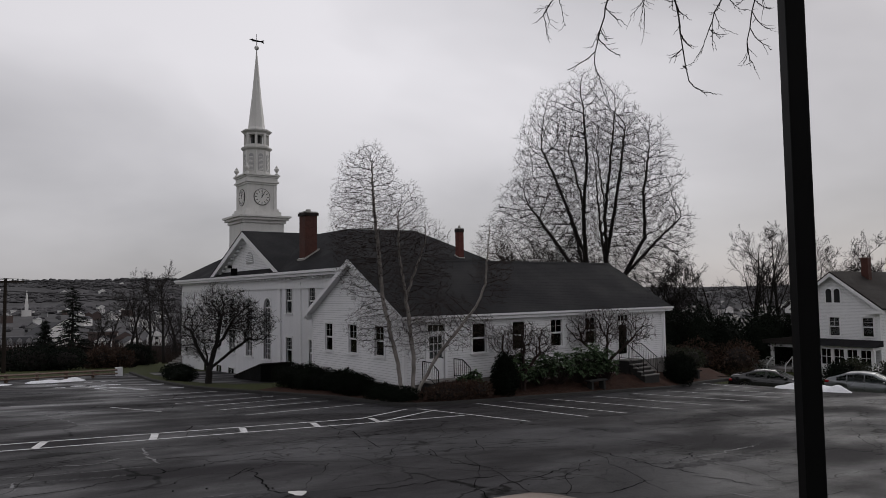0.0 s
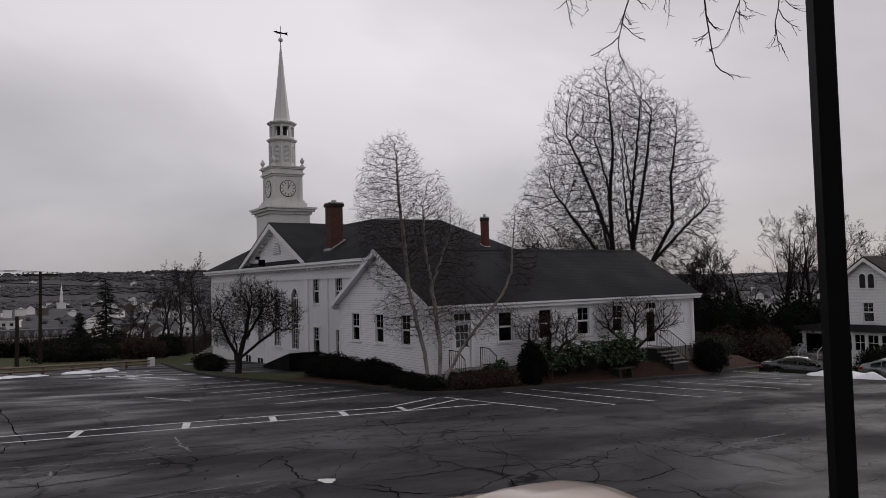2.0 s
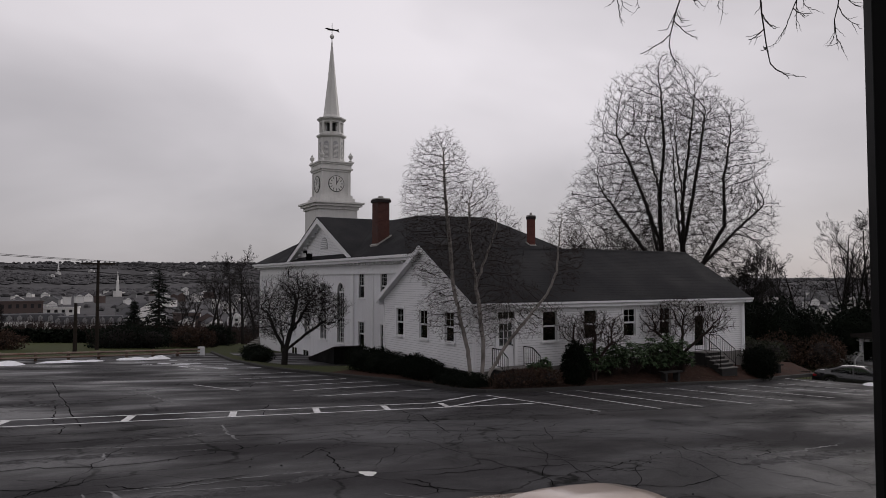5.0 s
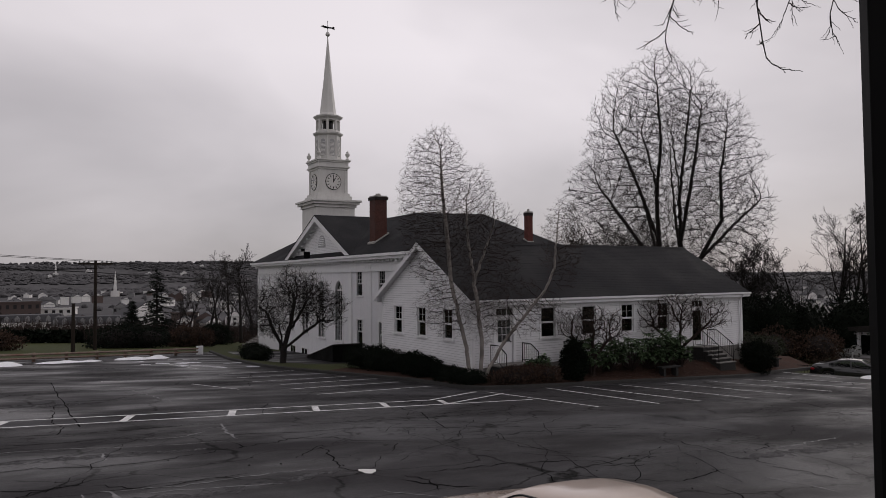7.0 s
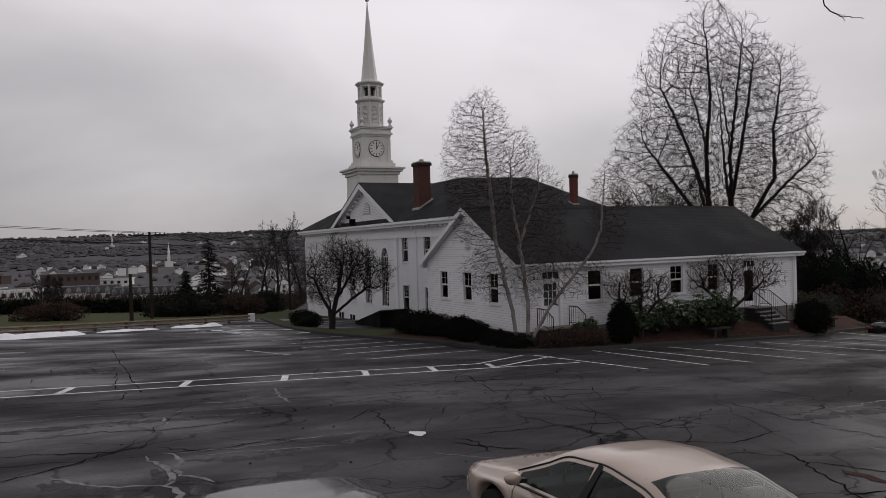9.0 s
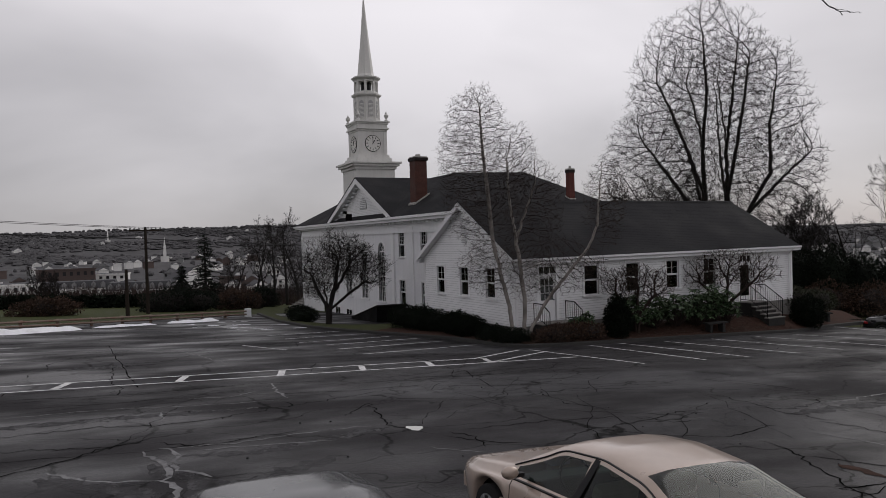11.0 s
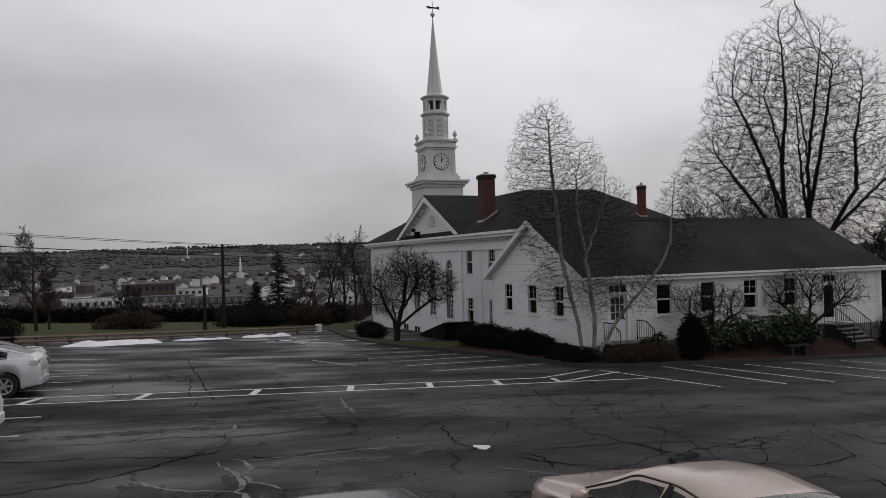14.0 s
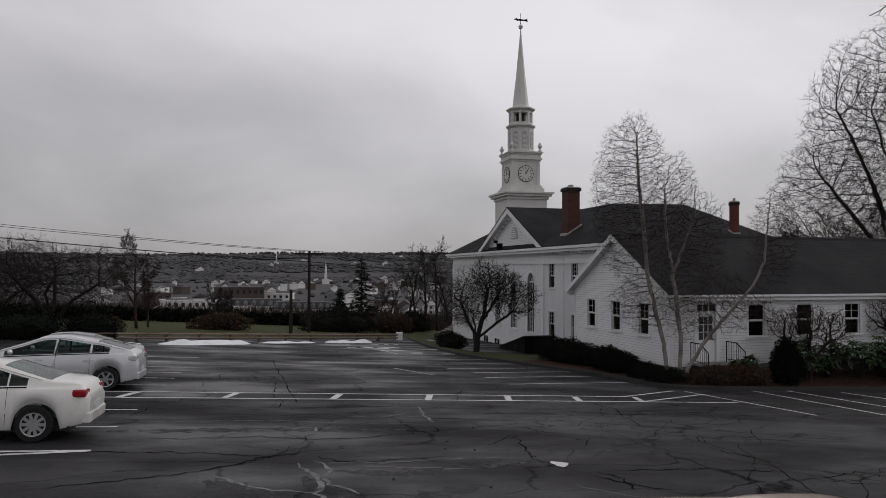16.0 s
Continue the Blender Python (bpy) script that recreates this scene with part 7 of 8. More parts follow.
# clipped yews along the gable end
sh(15.0, 33.3, [(0, 0, 0.5, 0.9, 1.5, 0.72), (-0.3, 1.6, 0.5, 0.85, 1.2, 0.68), (0.2, -1.4, 0.45, 0.85, 1.2, 0.66)], 17100, 0.075, "yew", "broad dark clipped yew hedge below the gable windows", 1)
sh(15.4, 30.0, [(0, 0, 0.42, 0.75, 1.3, 0.6), (0.0, -1.3, 0.38, 0.7, 1.0, 0.55)], 13300, 0.075, "yew", "broad dark clipped yew hedge below the gable windows", 2)
sh(15.35, 26.5, [(0, 0, 0.2, 0.7, 1.0, 0.42), (0.1, -1.4, 0.2, 0.8, 0.9, 0.42)], 7600, 0.075, "yew", "low spreading juniper round the birches", 3)
sh(17.4, 24.35, [(0, 0, 0.25, 1.5, 0.45, 0.5), (1.3, 0.0, 0.25, 0.9, 0.4, 0.42)], 6000, 0.1, "dead_leaf", "low brown spreading shrub round the birches", 4)
sh(12.2, 46.0, [(0, 0, 0.4, 0.9, 1.6, 0.6), (0.2, 2.0, 0.4, 0.9, 1.3, 0.55)], 9500, 0.075, "yew", "low dark spreading yew on the church lawn", 5)
# upright cone beside the rhododendrons
sh(20.5, 24.55, [(0, 0, 0.7, 0.62, 0.6, 0.9), (0, 0, 1.25, 0.42, 0.42, 0.65)], 6000, 0.1, "yew", "dark cone-shaped yew in the planting bed", 6)
# round evergreens by the steps
sh(34.4, 25.6, [(0, 0, 0.75, 0.85, 0.85, 0.95)], 6000, 0.1, "yew", "round dark yew beside the steps", 7)
sh(35.8, 27.6, [(0, 0, 0.7, 1.5, 1.0, 0.8), (1.7, -0.3, 0.6, 1.2, 0.9, 0.65)], 6000, 0.12, "olive", "rounded olive-green evergreen shrub near the bench", 8)


def rhododendron(x, y, w, h, seed, n=70):
    """Stems that end in whorls of long leaves."""
    rnd = random.Random(seed)
    t = thing("rhododendron", (x, y, gz(x, y)), 0, "leggy green rhododendron against the white siding", "shrub", "rhododendrons")
    SV, SF, LV, LF = [], [], [], []
    for _ in range(n):
        a = rnd.uniform(0, 2 * math.pi)
        r = w * math.sqrt(rnd.random())
        z = h * rnd.uniform(0.3, 1.0) * (1 - 0.35 * (r / w) ** 2)
        tip = Vector((r * math.cos(a), r * math.sin(a) * 0.6, z))
        tube(SV, SF, [Vector((tip.x * 0.2, tip.y * 0.2, 0)), Vector((tip.x * 0.75, tip.y * 0.75, z * 0.55)), tip], [0.014, 0.01, 0.006], 4)
        m = rnd.randint(7, 11)
        for k in range(m):
            b = 2 * math.pi * (k + rnd.random() * 0.5) / m
            el = rnd.uniform(-0.7, 0.45)
            d = Vector((math.cos(b) * math.cos(el), math.sin(b) * math.cos(el), math.sin(el)))
            s = d.cross(Vector((0, 0, 1))).normalized()
            up = s.cross(d)
            ln = rnd.uniform(0.18, 0.29)
            wd = ln * 0.21
            o = len(LV)
            LV += [tip, tip + d * ln * 0.35 + s * wd + up * 0.01, tip + d * ln * 0.75 + s * wd * 0.8, tip + d * ln - up * 0.03, tip + d * ln * 0.75 - s * wd * 0.8, tip + d * ln * 0.35 - s * wd + up * 0.01]
            LF += [(o, o + 1, o + 2, o + 3), (o, o + 3, o + 4, o + 5)]
    from_lists("woody_frame", SV, SF, "bark_brown", t)
    from_lists("foliage", LV, LF, "rhodo", t)


for k, (x, y, w, h, n) in enumerate(((19.1, 25.2, 0.6, 1.0, 60), (21.9, 25.2, 0.8, 1.7, 85), (23.3, 25.3, 0.9, 1.6, 85), (24.7, 25.3, 0.9, 1.65, 85), (26.0, 25.3, 0.9, 1.8, 95), (27.0, 25.35, 0.9, 2.05, 110), (28.0, 25.4, 0.8, 1.75, 80))):
    rhododendron(x, y, w, h, 70 + k, n)


# scattered dead leaves on the mulch
def leaf_litter():
    rnd = random.Random(99)
    V, F = [], []
    while len(F) < 5200:
        x, y = rnd.uniform(14.6, 38), rnd.uniform(23.8, 28)
        if inside_dist(ISLAND, x, y) < 0.15 or (x > AX - 0.1 and y > AY - 0.05):
            continue
        p = Vector((x, y, bed_z(x, y) + 0.035 + rnd.uniform(0, 0.03)))
        a = rnd.uniform(0, 6.28)
        d, s = Vector((math.cos(a), math.sin(a), rnd.uniform(-0.3, 0.3))), Vector((-math.sin(a), math.cos(a), rnd.uniform(-0.3, 0.3)))
        l = rnd.uniform(0.04, 0.09)
        o = len(V)
        V += [p, p + d * l + s * l * 0.4, p + d * l * 1.6, p + d * l - s * l * 0.4]
        F.append((o, o + 1, o + 2, o + 3))
    tagged(from_lists("leaf_litter", V, F, "dead_leaf"), "brown dead leaves scattered over the bark mulch", "leaf litter", kind="stuff")


leaf_litter()


def bench(x, y, rz):
    z = gz(x, y)
    t = thing("bench", (x, y, z), rz, "small dark stone bench in the planting bed", "bench", "benches")
    part("seat", bx(-0.65, 0.65, -0.2, 0.2, 0.4, 0.47, 0.01), "kerb", t)
    for s in (-0.42, 0.42):
        part("leg", bx(s - 0.07, s + 0.07, -0.16, 0.16, -0.05, 0.4), "kerb", t)


bench(26.6, 24.75, 0)
bench(37.2, 26.9, -20)
mb = thing("metal_bench", (-9.0, 43.6, lot_z(-9.0, 43.6)), 15, "low black metal bench at the lot's far edge", "bench")
part("seat", bx(-0.85, 0.85, -0.25, 0.25, 0.36, 0.42, 0.01), "black_metal", mb)
part("backrest", bx(-0.85, 0.85, 0.22, 0.26, 0.5, 0.75, 0.01), "black_metal", mb)
for sx in (-0.7, 0.7):
    part("leg", bx(sx - 0.05, sx + 0.05, -0.25, 0.26, -0.03, 0.36), "black_metal", mb)
    part("back_post", bx(sx - 0.03, sx + 0.03, 0.2, 0.24, 0.42, 0.7), "black_metal", mb)


def conifer(az, r, h, w, seed, label, material="spruce", ragged=0.5):
    """A spruce: trunk, whorls of drooping boughs with needle sprays."""
    x, y = polar(az, r)
    rnd = random.Random(seed)
    t = thing("spruce_tree", (x, y, gz(x, y)), 0, label, "tree", "conifers")
    V, F = [], []
    tube(V, F, [Vector((0, 0, -0.4)), Vector((0, 0, h * 0.5)), Vector((0, 0, h))], [0.2, 0.12, 0.02], 8)
    NV, NF = [], []
    z = h * 0.08
    while z < h:
        f = z / h
        for k in range(7):
            a = rnd.uniform(0, 6.28)
            ln = w * (1 - f) ** 0.8 * rnd.uniform(1 - ragged, 1.1) + 0.15
            tip = Vector((math.cos(a) * ln, math.sin(a) * ln, z - 0.22 * ln + rnd.uniform(-0.1, 0.3)))
            base = Vector((0, 0, z))
            tube(V, F, [base, base.lerp(tip, 0.5) + Vector((0, 0, 0.08 * ln)), tip], [0.03, 0.02, 0.008], 3)
            m = max(4, int(ln * 16))
            for q in range(m):
                p = base.lerp(tip, 0.2 + 0.8 * q / m) + Vector((0, 0, 0.05 * ln))
                d = Vector((math.cos(a + rnd.uniform(-1, 1)), math.sin(a + rnd.uniform(-1, 1)), rnd.uniform(-0.7, 0.1))).normalized()
                s = d.cross(Vector((0, 0, 1))).normalized()
                l = rnd.uniform(0.22, 0.45)
                o = len(NV)
                NV += [p, p + d * l * 0.5 + s * 0.06, p + d * l, p + d * l * 0.5 - s * 0.06 - Vector((0, 0, 0.04))]
                NF += [(o, o + 1, o + 2), (o, o + 2, o + 3)]
        z += h * 0.035
    from_lists("trunk", V, F, "bark", t)
    from_lists("foliage", NV, NF, material, t)


conifer(7.5, 78, 7.6, 2.6, 81, "ragged tall spruce at the lot's far corner")
conifer(5.8, 82, 4.4, 1.8, 82, "small dark spruce at the lot's far corner")
# low evergreens and brush along the far edge
for k, (az, r, blobs, m_, n, s_, lb) in enumerate((
        (4.9, 70, [(0, 0, 0.8, 2.6, 1.6, 1.3), (2.4, 0, 0.7, 2.0, 1.4, 1.1)], "spruce", 6000, 0.22, "wide dark juniper at the lot's far edge"),
        (-3.4, 66, [(0, 0, 0.5, 2.6, 1.4, 1.0)], "dead_leaf", 5000, 0.2, "rounded brown brushy shrub on the lawn"),
        (-12.0, 50, [(0, 0, 0.5, 1.6, 1.2, 0.9)], "dead_leaf", 3000, 0.18, "brown brushy shrub behind the parked cars"),
        (-16.6, 46, [(0, 0, 0.7, 2.6, 1.2, 1.0), (-3.6, -0.6, 0.7, 2.4, 1.2, 1.0), (3.2, 1.0, 0.6, 1.8, 1.0, 0.85)], "yew", 9000, 0.14, "long dark evergreen hedge behind the parked cars"),
        (9.4, 73, [(0, 0, 0.8, 1.4, 1.4, 1.3), (1.6, 0.5, 0.7, 1.4, 1.2, 1.0)], "dead_leaf", 5000, 0.2, "tangled brown brush beside the church"),
        (11.6, 76, [(0, 0, 0.8, 1.8, 1.4, 1.4)], "spruce", 5000, 0.2, "dark evergreen brush beside the church"),
        (54.8, 62, [(0, 0, 2.3, 2.4, 2.0, 3.1), (-1.8, 1.5, 2.3, 2.0, 1.8, 3.0), (1.6, -1.4, 2.0, 1.8, 1.6, 2.7)], "yew", 16000, 0.2, "large dark evergreen hedge mass beyond the annex"),
        (59.5, 70, [(0, 0, 2.6, 3.2, 2.4, 3.2), (-2.8, 2.4, 2.2, 2.6, 2.2, 2.6), (3.0, -2.2, 2.4, 2.6, 2.2, 3.0)], "yew", 16000, 0.22, "large dark evergreen hedge mass beyond the annex"),
        (54.6, 60, [(0, 0, 1.1, 2.6, 1.6, 1.6), (-2.6, 1.8, 1.0, 2.4, 1.4, 1.4), (2.4, -2.0, 1.1, 2.2, 1.4, 1.5)], "dead_leaf", 9000, 0.18, "reddish-brown bare hedge beside the street"),
        (64.9, 54, [(0, 0, 0.8, 1.2, 1.2, 1.3)], "olive", 4000, 0.16, "green evergreen shrub before the white house"),
        (67.6, 53, [(0, 0, 0.8, 1.6, 1.4, 1.4), (1.0, -1.6, 0.8, 1.4, 1.4, 1.2)], "olive", 6000, 0.16, "green evergreen shrub before the white house"),
        (64.0, 52, [(0, 0, 0.9, 1.0, 1.0, 1.1)], "yew", 3000, 0.14, "dark shrub beside the porch"))):
    x, y = polar(az, r)
    shrub((x, y, gz(x, y) - 0.05), blobs, n, s_, m_, lb, 200 + k, core=0.7 if m_ != "dead_leaf" else 0.6, group="far shrubs", shell=0.5)


def far_hedge():
    """A long clipped hedge past the lawn."""
    rnd = random.Random(4)
    V, F = [], []
    for k in range(9000):
        az = rnd.uniform(-26, 5)
        r = 84 + rnd.uniform(-0.9, 0.9)
        x, y = polar(az, r)
        p = Vector((x, y, land_z(x, y) + rnd.uniform(0, 1.2)))
        d = Vector((rnd.gauss(0, 1), rnd.gauss(0, 1), rnd.gauss(0.4, 1))).normalized()
        s = d.cross(Vector((rnd.gauss(0, 1), rnd.gauss(0, 1), rnd.gauss(0, 1)))).normalized()
        l = rnd.uniform(0.3, 0.6)
        o = len(V)
        V += [p, p + d * l * 0.5 + s * 0.16, p + d * l, p + d * l * 0.5 - s * 0.16]
        F.append((o, o + 1, o + 2, o + 3))
    tagged(from_lists("clipped_hedge", V, F, "yew"), "long dark clipped hedge past the lawn", "hedge", kind="stuff")


far_hedge()


# ---- white house by the street ----
def build_house():
    t = thing("house", (58.3, 28.6, -2.75), -89, "white two-storey gabled house with porch and bay window", "house")
    hw, dp, ze, zp = 3.35, 9.5, 5.6, 8.2
    holes = [(u - 0.4, u + 0.4, 3.2, 4.7) for u in (-2.5, 0.0, 2.5)]
    w = part("wall", wall_panels(bmesh.new(), "y", 0.0, 0.2, -hw, hw, -1.6, ze, holes), "white_lap", t)
    for u in (-2.5, 0.0, 2.5):
        window(w, "y", 0.0, u, 3.2, 4.7, 0.8)
    bm = bmesh.new()
    prism(bm, [(-hw, ze), (hw, ze), (0, zp)], "y", 0.0, 0.2)
    g = part("gable_wall", bm, "white_lap", t)
    for u in (-0.32, 0.32):
        bm = bmesh.new()
        prism(bm, arch_loop(u, 0.62, 5.75, 7.05), "y", -0.06, -0.002)
        fr = part("attic_window", bm, "white_trim", g, "round-headed attic window")
        bm = bmesh.new()
        prism(bm, arch_loop(u, 0.44, 5.85, 6.95), "y", -0.075, -0.062)
        # opaque black pane, the attic's darkness put into its colour
        part("pane", bm, "plastic_and_dark", fr)
    sw = part("wall", wall_panels(bmesh.new(), "x", hw - 0.2, 0.199, 0.2, dp, -1.6, ze, []), "white_lap", t)
    part("wall", bx(-hw, -hw + 0.2, 0.2, dp, -1.6, ze), "white_lap", t)
    part("wall", bx(-hw + 0.2, hw - 0.2, dp - 0.2, dp, -1.6, ze), "white_lap", t)
    for s in (-1, 1):
        bm = bmesh.new()
        e = s * (hw + 0.4)
        zz = ze - 0.4 * (zp - ze) / hw
        prism(bm, [(0, zp + 0.16), (e, zz + 0.16), (e, zz), (0, zp)], "y", -0.4, dp + 0.4)
        part("roof", bm, "shingle_brown", t)
        bm = bmesh.new()
        prism(bm, [(0, zp + 0.02), (e, zz + 0.02), (e, zz - 0.26), (0, zp - 0.26)], "y", -0.46, -0.405)
        part("rake_board", bm, "white_trim", t)
        part("eave_return", bx(min(e, s * (hw - 0.7)), max(e, s * (hw - 0.7)), -0.4, -0.01, zz - 0.32, zz - 0.05), "white_trim", t)
        part("corner_board", bx(min(s * hw - s * 0.14, s * hw + s * 0.03), max(s * hw - s * 0.14, s * hw + s * 0.03), -0.03, 0.14, -1.6, ze - 0.3), "white_trim", t)
    ch = part("chimney", bx(0.4, 0.95, 4.2, 4.8, 7.0, 9.4), "brick_dark", t, "brick chimney")
    part("cap", bx(0.36, 0.99, 4.16, 4.84, 9.401, 9.5), "brick_dark", ch)
    # bay window
    bay = part("bay_window", bx(-1.6, 3.3, -1.3, -0.002, -1.6, 1.05), "white_lap", t, "wide white bay window with five sashes")
    part("bay_header", bx(-1.65, 3.35, -1.35, -0.002, 2.25, 2.5), "white_trim", bay)
    bm = bmesh.new()
    prism(bm, [(-1.7, 2.5), (-0.002, 2.5), (-0.002, 2.95)], "x", -1.85, 3.55)
    part("bay_roof", bm, "shingle", bay)
    for k in range(6):
        x = -1.6 + 4.9 * k / 5
        part("mullion", bx(x - 0.12, x + 0.12, -1.32, -1.1, 1.05, 2.25), "white_trim", bay)
        if k < 5:
            part("pane", bx(x + 0.12, x + 0.86, -1.22, -1.2, 1.05, 2.25), "glass", bay)
            part("sash_bar", bx(x + 0.47, x + 0.51, -1.25, -1.19, 1.05, 2.25), "white_trim", bay)
            part("sash_bar", bx(x + 0.12, x + 0.86, -1.25, -1.19, 1.63, 1.67), "white_trim", bay)
    # black sheet added behind the bay's panes in place of a shaded room
    part("bay_dark_sheet", bx(-1.45, 3.15, -0.9, -0.85, 1.06, 2.24), "plastic_and_dark", bay)
    # side porch
    por = part("porch_floor", bx(-7.6, -3.37, 0.6, 5.0, -1.6, 0.35), "grey_paint", t, "grey porch deck")
    bm = bmesh.new()
    prism(bm, [(-8.0, 2.3), (-3.36, 2.3), (-3.36, 2.95), (-8.0, 2.46)], "y", 0.2, 5.4)
    part("porch_roof", bm, "shingle_brown", t)
    part("porch_beam", bx(-7.8, -3.37, 0.5, 0.75, 2.05, 2.3), "white_trim", t)
    for x in (-7.5, -5.6, -3.6):
        part("porch_post", bx(x - 0.11, x + 0.11, 0.52, 0.74, 0.35, 2.05), "white_trim", t)
    part("porch_panel", bx(-7.4, -5.7, 0.56, 0.64, 0.35, 1.15), "white_lap", t)
    for k in range(7):
        part("porch_step", bx(-5.3, -3.9, 0.58 - 0.3 * (k + 1), 0.58 - 0.3 * k - 0.004, -1.6, 0.35 - 0.18 * (k + 1)), "concrete", t)
    for x in (-5.4, -3.8):
        V, F = [], []
        tube(V, F, [Vector((x, 0.5, 0.4)), Vector((x, 0.5, 1.25)), Vector((x, -0.7, 0.6)), Vector((x, -0.7, -0.5))], [0.05] * 4, 5)
        from_lists("stair_rail", V, F, "white_trim", t)


build_house()


# ---- iron fence by the walk, right of the annex ----
def iron_fence():
    t = thing("iron_fence", (0, 0, 0), 0, "low black iron fence beside the street", "fence")
    a, b = Vector((40.5, 28.2)), Vector((46.0, 24.6))
    n = 34
    for k in range(n + 1):
        p = a.lerp(b, k / n)
        z = land_z(p.x, p.y)
        V, F = [], []
        tube(V, F, [Vector((p.x, p.y, z - 0.2)), Vector((p.x, p.y, z + 0.95))], [0.012, 0.012], 4)
        from_lists("picket", V, F, "black_metal", t)
    for h in (0.2, 0.85):
        V, F = [], []
        tube(V, F, [Vector((p.x, p.y, land_z(p.x, p.y) + h)) for p in (a, a.lerp(b, 0.5), b)], [0.018] * 3, 4)
        from_lists("rail", V, F, "black_metal", t)


iron_fence()


# ---- town in the valley ----
pane_mesh = None


def far_building(az, r, w, d, h, roof, wall_m, rows, cols, turn, label, name="town_building", wins=True):
    global pane_mesh
    x, y = polar(az, r)
    z = land_z(x, y)
    t = thing(name, (x, y, z), -az + turn, label, "building", "town buildings")
    wall = part("wall", bx(-w / 2, w / 2, -d / 2, d / 2, -3, h), wall_m, t)
    if roof == "flat":
        part("roof", bx(-w / 2 - 0.4, w / 2 + 0.4, -d / 2 - 0.4, d / 2 + 0.4, h, h + 0.7), wall_m, t)
        part("roof_deck", bx(-w / 2 + 0.4, w / 2 - 0.4, -d / 2 + 0.4, d / 2 - 0.4, h + 0.701, h + 0.8), "far_roof", t)
    elif roof == "mansard":
        bm = bmesh.new()
        a = [bm.verts.new(p) for p in ((-w / 2 - 0.4, -d / 2 - 0.4, h), (w / 2 + 0.4, -d / 2 - 0.4, h), (w / 2 + 0.4, d / 2 + 0.4, h), (-w / 2 - 0.4, d / 2 + 0.4, h))]
        b = [bm.verts.new(p) for p in ((-w / 2 + 1, -d / 2 + 1, h + 3.2), (w / 2 - 1, -d / 2 + 1, h + 3.2), (w / 2 - 1, d / 2 - 1, h + 3.2), (-w / 2 + 1, d / 2 - 1, h + 3.2))]
        for k in range(4):
            bm.faces.new((a[k], a[(k + 1) % 4], b[(k + 1) % 4], b[k]))
        bm.faces.new(b)
        bm.faces.new(a[::-1])
        rf = part("roof", bm, "far_roof", t)
        for k in range(cols):
            u = -w / 2 + w * (k + 0.5) / cols
            bm = bmesh.new()
            prism(bm, [(u - 0.9, h + 0.3), (u + 0.9, h + 0.3), (u + 0.9, h + 2.0), (u, h + 2.9), (u - 0.9, h + 2.0)], "y", -d / 2 - 0.3, -d / 2 + 2.0)
            part("dormer", bm, "far_wall_grey", rf)
    else:
        rise = w * 0.32
        bm = bmesh.new()
        prism(bm, [(-w / 2 - 0.5, h - 0.2), (w / 2 + 0.5, h - 0.2), (0, h + rise)], "y", -d / 2 - 0.4, d / 2 + 0.4)
        part("roof", bm, "far_roof", t)
        bm = bmesh.new()
        prism(bm, [(-w / 2, h), (w / 2, h), (0, h + rise - 0.3)], "y", -d / 2 - 0.45, -d / 2 - 0.41)
        part("gable", bm, wall_m, t)
    if wins:
        if pane_mesh is None:
            bm = bx(-0.5, 0.5, -0.05, 0.05, -0.5, 0.5)
            pane_mesh = bpy.data.meshes.new("pane")
            bm.to_mesh(pane_mesh)
            bm.free()
            # town windows are black slabs, with the rooms' shade in their colour
            pane_mesh.materials.append(M["plastic_and_dark"])
        for i in range(rows):
            for k in range(cols):
                o = new("window", pane_mesh)
                o.parent = t
                o.matrix_basis = Matrix.Translation((-w / 2 + w * (k + 0.5) / cols, -d / 2 - 0.06, h * (i + 0.55) / rows)) @ Matrix.Diagonal((min(1.6, w / cols * 0.45), 1, min(2.0, h / rows * 0.5), 1))
    return t


far_building(-5.6, 325, 22, 14, 10.5, "flat", "far_wall", 3, 8, 12, "white three-storey flat-roofed building in the valley town")
far_building(-6.2, 290, 18, 10, 5.5, "flat", "far_wall", 1, 7, 12, "white two-storey building in the valley town")
far_building(-1.4, 350, 34, 12, 6.5, "mansard", "far_wall", 2, 9, -6, "long white mansard-roofed block in the valley town")
far_building(2.9, 330, 26, 11, 6.0, "mansard", "far_wall", 2, 8, -4, "long white mansard-roofed block in the valley town")
far_building(-2.0, 420, 26, 14, 13, "flat", "far_brick", 3, 8, 8, "dark brick mill building in the valley town")
far_building(-8.2, 360, 13, 12, 12, "flat", "far_brick", 3, 4, 15, "tall brick block in the valley town")
far_building(6.2, 360, 20, 12, 7, "gable", "far_wall", 2, 5, 30, "white gabled hall in the valley town")
far_building(0.9, 440, 18, 12, 9, "flat", "far_wall", 3, 5, -14, "white three-storey block in the valley town")
rnd_t = random.Random(12)
for k in range(90):
    az = rnd_t.uniform(-12, 13.5)
    r = 330 + 900 * rnd_t.random() ** 1.3
    w = rnd_t.uniform(6, 11)
    kind = rnd_t.choice(("gable", "gable", "gable", "flat"))
    m_ = rnd_t.choice(("far_wall", "far_wall", "far_wall", "far_wall_grey", "far_brick"))
    far_building(az, r, w, w * rnd_t.uniform(0.9, 1.5), rnd_t.uniform(4.5, 7.5), kind, m_, 2, 3, rnd_t.uniform(-40, 40), {"far_wall": "pale timber town house in the valley", "far_wall_grey": "grey town house in the valley", "far_brick": "brick town house in the valley"}[m_], "town_house", wins=r < 620)
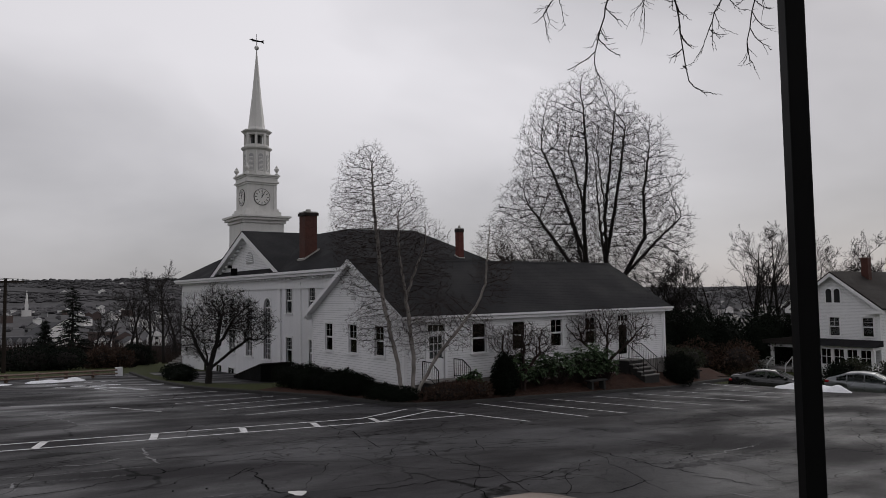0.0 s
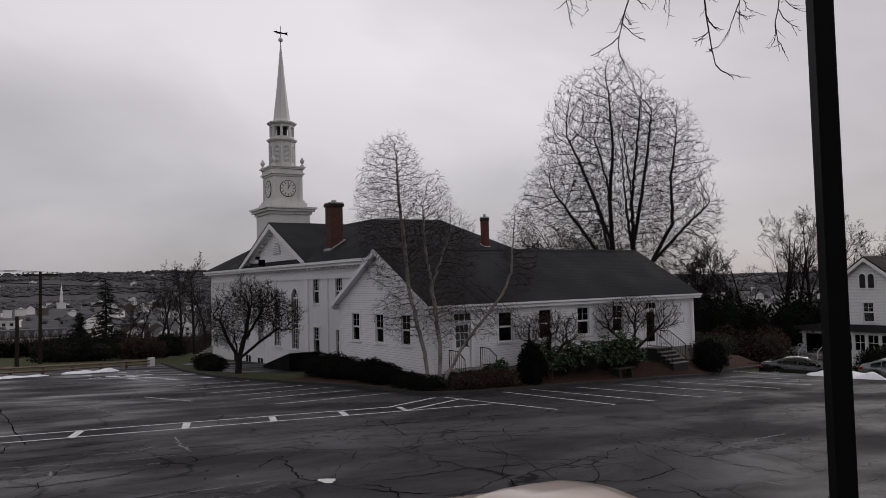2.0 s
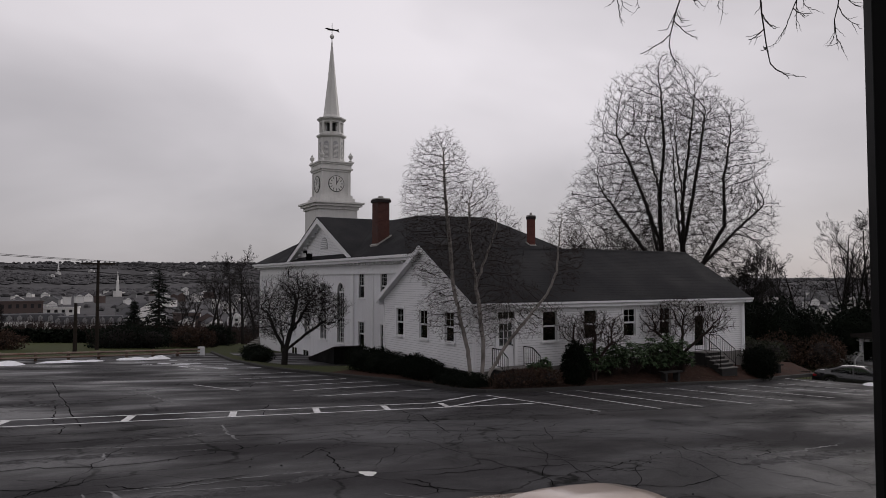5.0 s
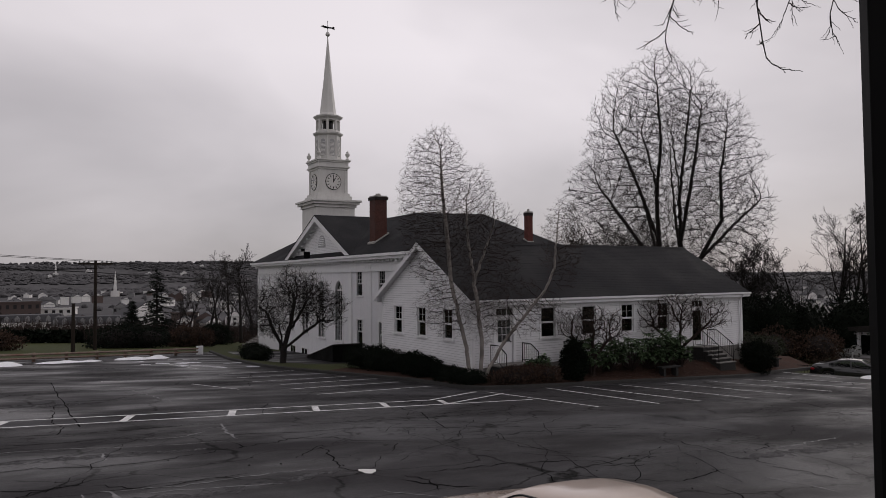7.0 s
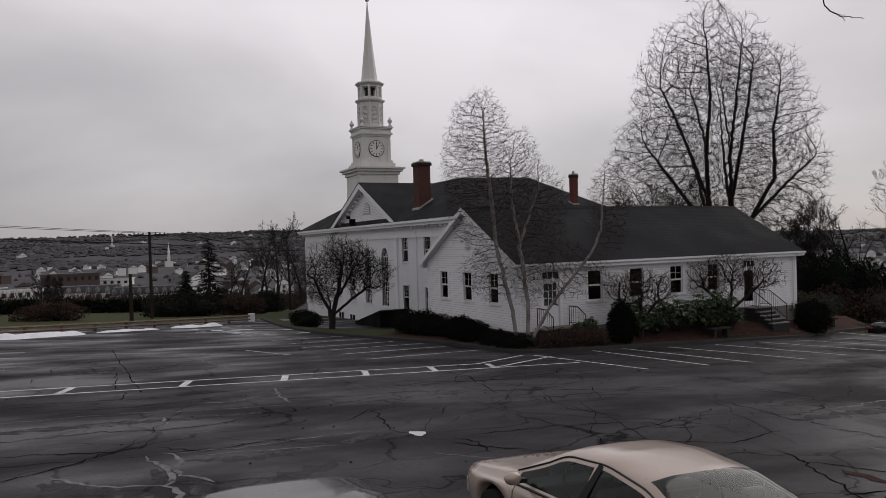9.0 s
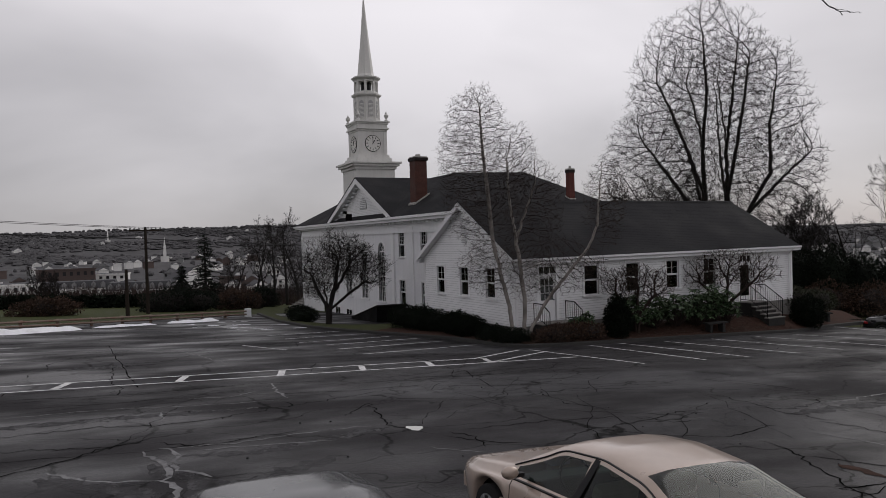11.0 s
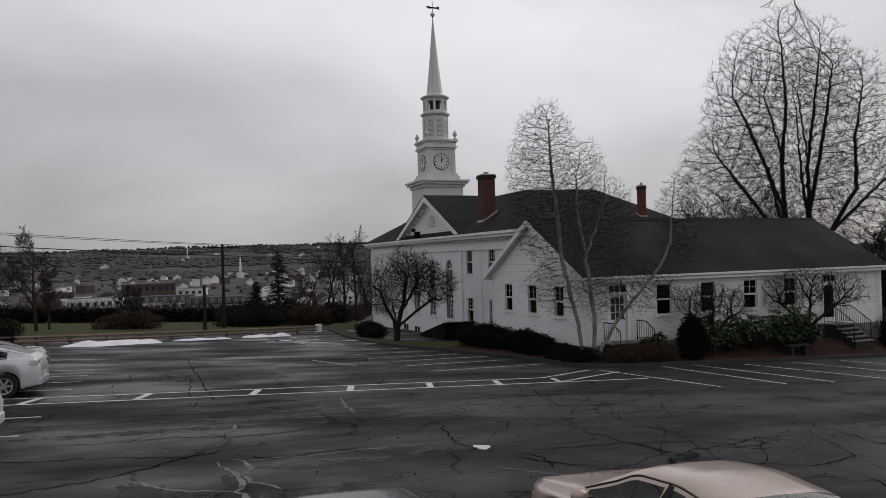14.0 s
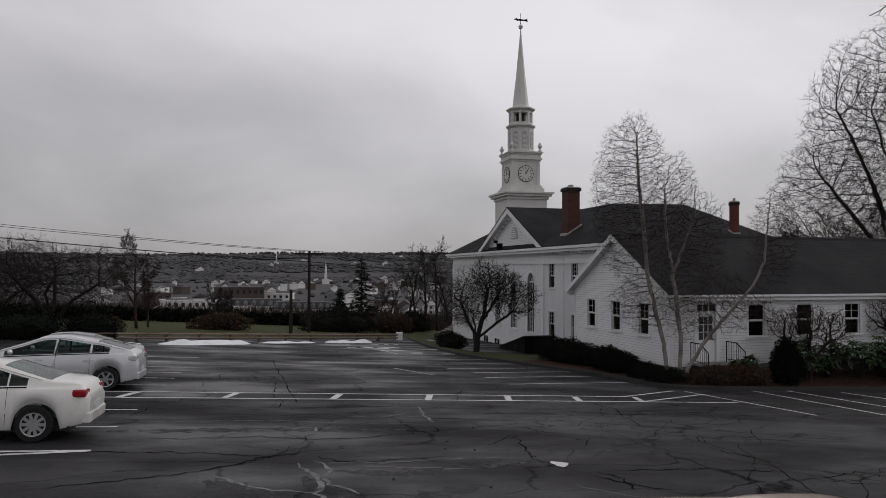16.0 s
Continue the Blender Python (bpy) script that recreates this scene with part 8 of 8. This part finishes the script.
for k in range(26):
    az = rnd_t.uniform(50, 66)
    r = rnd_t.uniform(380, 1000)
    w = rnd_t.uniform(8, 18)
    far_building(az, r, w, w, rnd_t.uniform(5, 9), rnd_t.choice(("gable", "flat")), rnd_t.choice(("far_wall", "far_wall", "far_wall_grey")), 2, 3, rnd_t.uniform(-40, 40), "pale house in the valley beyond the hedgerow", "town_house", wins=False)


for k in range(26):
    az = rnd_t.uniform(-14, 14)
    r = rnd_t.uniform(1300, 2300)
    w = rnd_t.uniform(9, 16)
    far_building(az, r, w, w, rnd_t.uniform(5, 8), "gable", rnd_t.choice(("far_wall", "far_wall_grey", "far_wall_grey")), 2, 3, rnd_t.uniform(-40, 40), "pale house on the far wooded hillside", "hillside_house", wins=False)


def far_church(az, r):
    x, y = polar(az, r)
    z = land_z(x, y)
    t = thing("far_church", (x, y, z), -az, "small white church with a pointed steeple in the valley", "church")
    part("nave", bx(-6, 6, 0, 22, -3, 9), "far_wall", t)
    bm = bmesh.new()
    prism(bm, [(-6.6, 9), (6.6, 9), (0, 14)], "y", -0.4, 22.4)
    part("roof", bm, "far_roof", t)
    part("tower", bx(-2.3, 2.3, -3, 1.6, -3, 17), "far_wall", t)
    part("belfry", bx(-1.7, 1.7, -2.4, 1.0, 17, 21), "far_wall", t)
    part("spire", ring_stack(bmesh.new(), [(2.0, 21), (0.1, 38)], 8, math.pi / 8, cx=0, cy=-0.7), "far_wall", t)


far_church(4.65, 1150)
far_church(0.8, 2000)


# ---- woods on the far hills ----
def far_woods():
    rnd = random.Random(77)
    V, F = [], []
    def clump(x, y, s, h):
        z = land_z(x, y) - 1
        o = len(V)
        n = 6
        for (rr, zz) in ((0.35, 0.0), (1.0, 0.42), (0.75, 0.8)):
            for k in range(n):
                a = 2 * math.pi * k / n + rnd.uniform(-0.3, 0.3)
                q = rr * s * rnd.uniform(0.7, 1.25)
                V.append((x + q * math.cos(a), y + q * math.sin(a), z + zz * h * rnd.uniform(0.85, 1.15)))
        V.append((x, y, z + h * rnd.uniform(0.95, 1.15)))
        for j in range(2):
            for k in range(n):
                F.append((o + j * n + k, o + j * n + (k + 1) % n, o + (j + 1) * n + (k + 1) % n, o + (j + 1) * n + k))
        for k in range(n):
            F.append((o + 2 * n + k, o + 2 * n + (k + 1) % n, o + 3 * n))
    for _ in range(6500):
        az = rnd.uniform(-26, 76)
        r = rnd.uniform(2250, 3000)
        x, y = polar(az, r)
        clump(x, y, rnd.uniform(4, 9), rnd.uniform(3, 9))
    for _ in range(7000):
        az = rnd.uniform(-24, 18) if rnd.random() < 0.75 else rnd.uniform(50, 74)
        r = 1150 + 1150 * rnd.random() ** 0.8
        x, y = polar(az, r)
        if noise.noise(Vector((x, y, 4)) * 0.004) > -0.22:
            clump(x, y, rnd.uniform(5, 10), rnd.uniform(4, 7))
    for _ in range(900):
        az = rnd.uniform(-26, 76)
        r = rnd.uniform(330, 1250)
        x, y = polar(az, r)
        if noise.noise(Vector((x, y, 0)) * 0.008) > 0.1:
            clump(x, y, rnd.uniform(1.8, 3.5), rnd.uniform(3, 5))
    tagged(from_lists("far_woods", V, F, "far_wood"), "leafless grey-brown woods over the valley and far hills", "woods", kind="stuff")


far_woods()


def brush_bank():
    """Leafless undergrowth on the bank below the lawn and beside the church."""
    rnd = random.Random(31)
    V, F = [], []
    for _ in range(5200):
        az = rnd.choice((rnd.uniform(3, 16), rnd.uniform(46, 72), rnd.uniform(-20, 3)))
        r = rnd.uniform(88, 125) if az < 40 else rnd.uniform(70, 110)
        if az < 40 and az > 3:
            r = rnd.uniform(72, 120)
        x, y = polar(az, r)
        if inside_dist(ISLAND, x, y) > 0:
            continue
        p = Vector((x, y, land_z(x, y) - 0.1))
        h = rnd.uniform(0.8, 2.6)
        for _k in range(3):
            q = p + Vector((rnd.gauss(0, 0.5), rnd.gauss(0, 0.5), h * rnd.uniform(0.6, 1)))
            m = p.lerp(q, 0.5) + Vector((rnd.gauss(0, 0.15), rnd.gauss(0, 0.15), 0))
            tube(V, F, [p, m, q], [0.03, 0.02, 0.01], 3)
    tagged(from_lists("undergrowth", V, F, "bark_brown"), "tangled leafless undergrowth along the bank", "undergrowth", kind="stuff")


brush_bank()
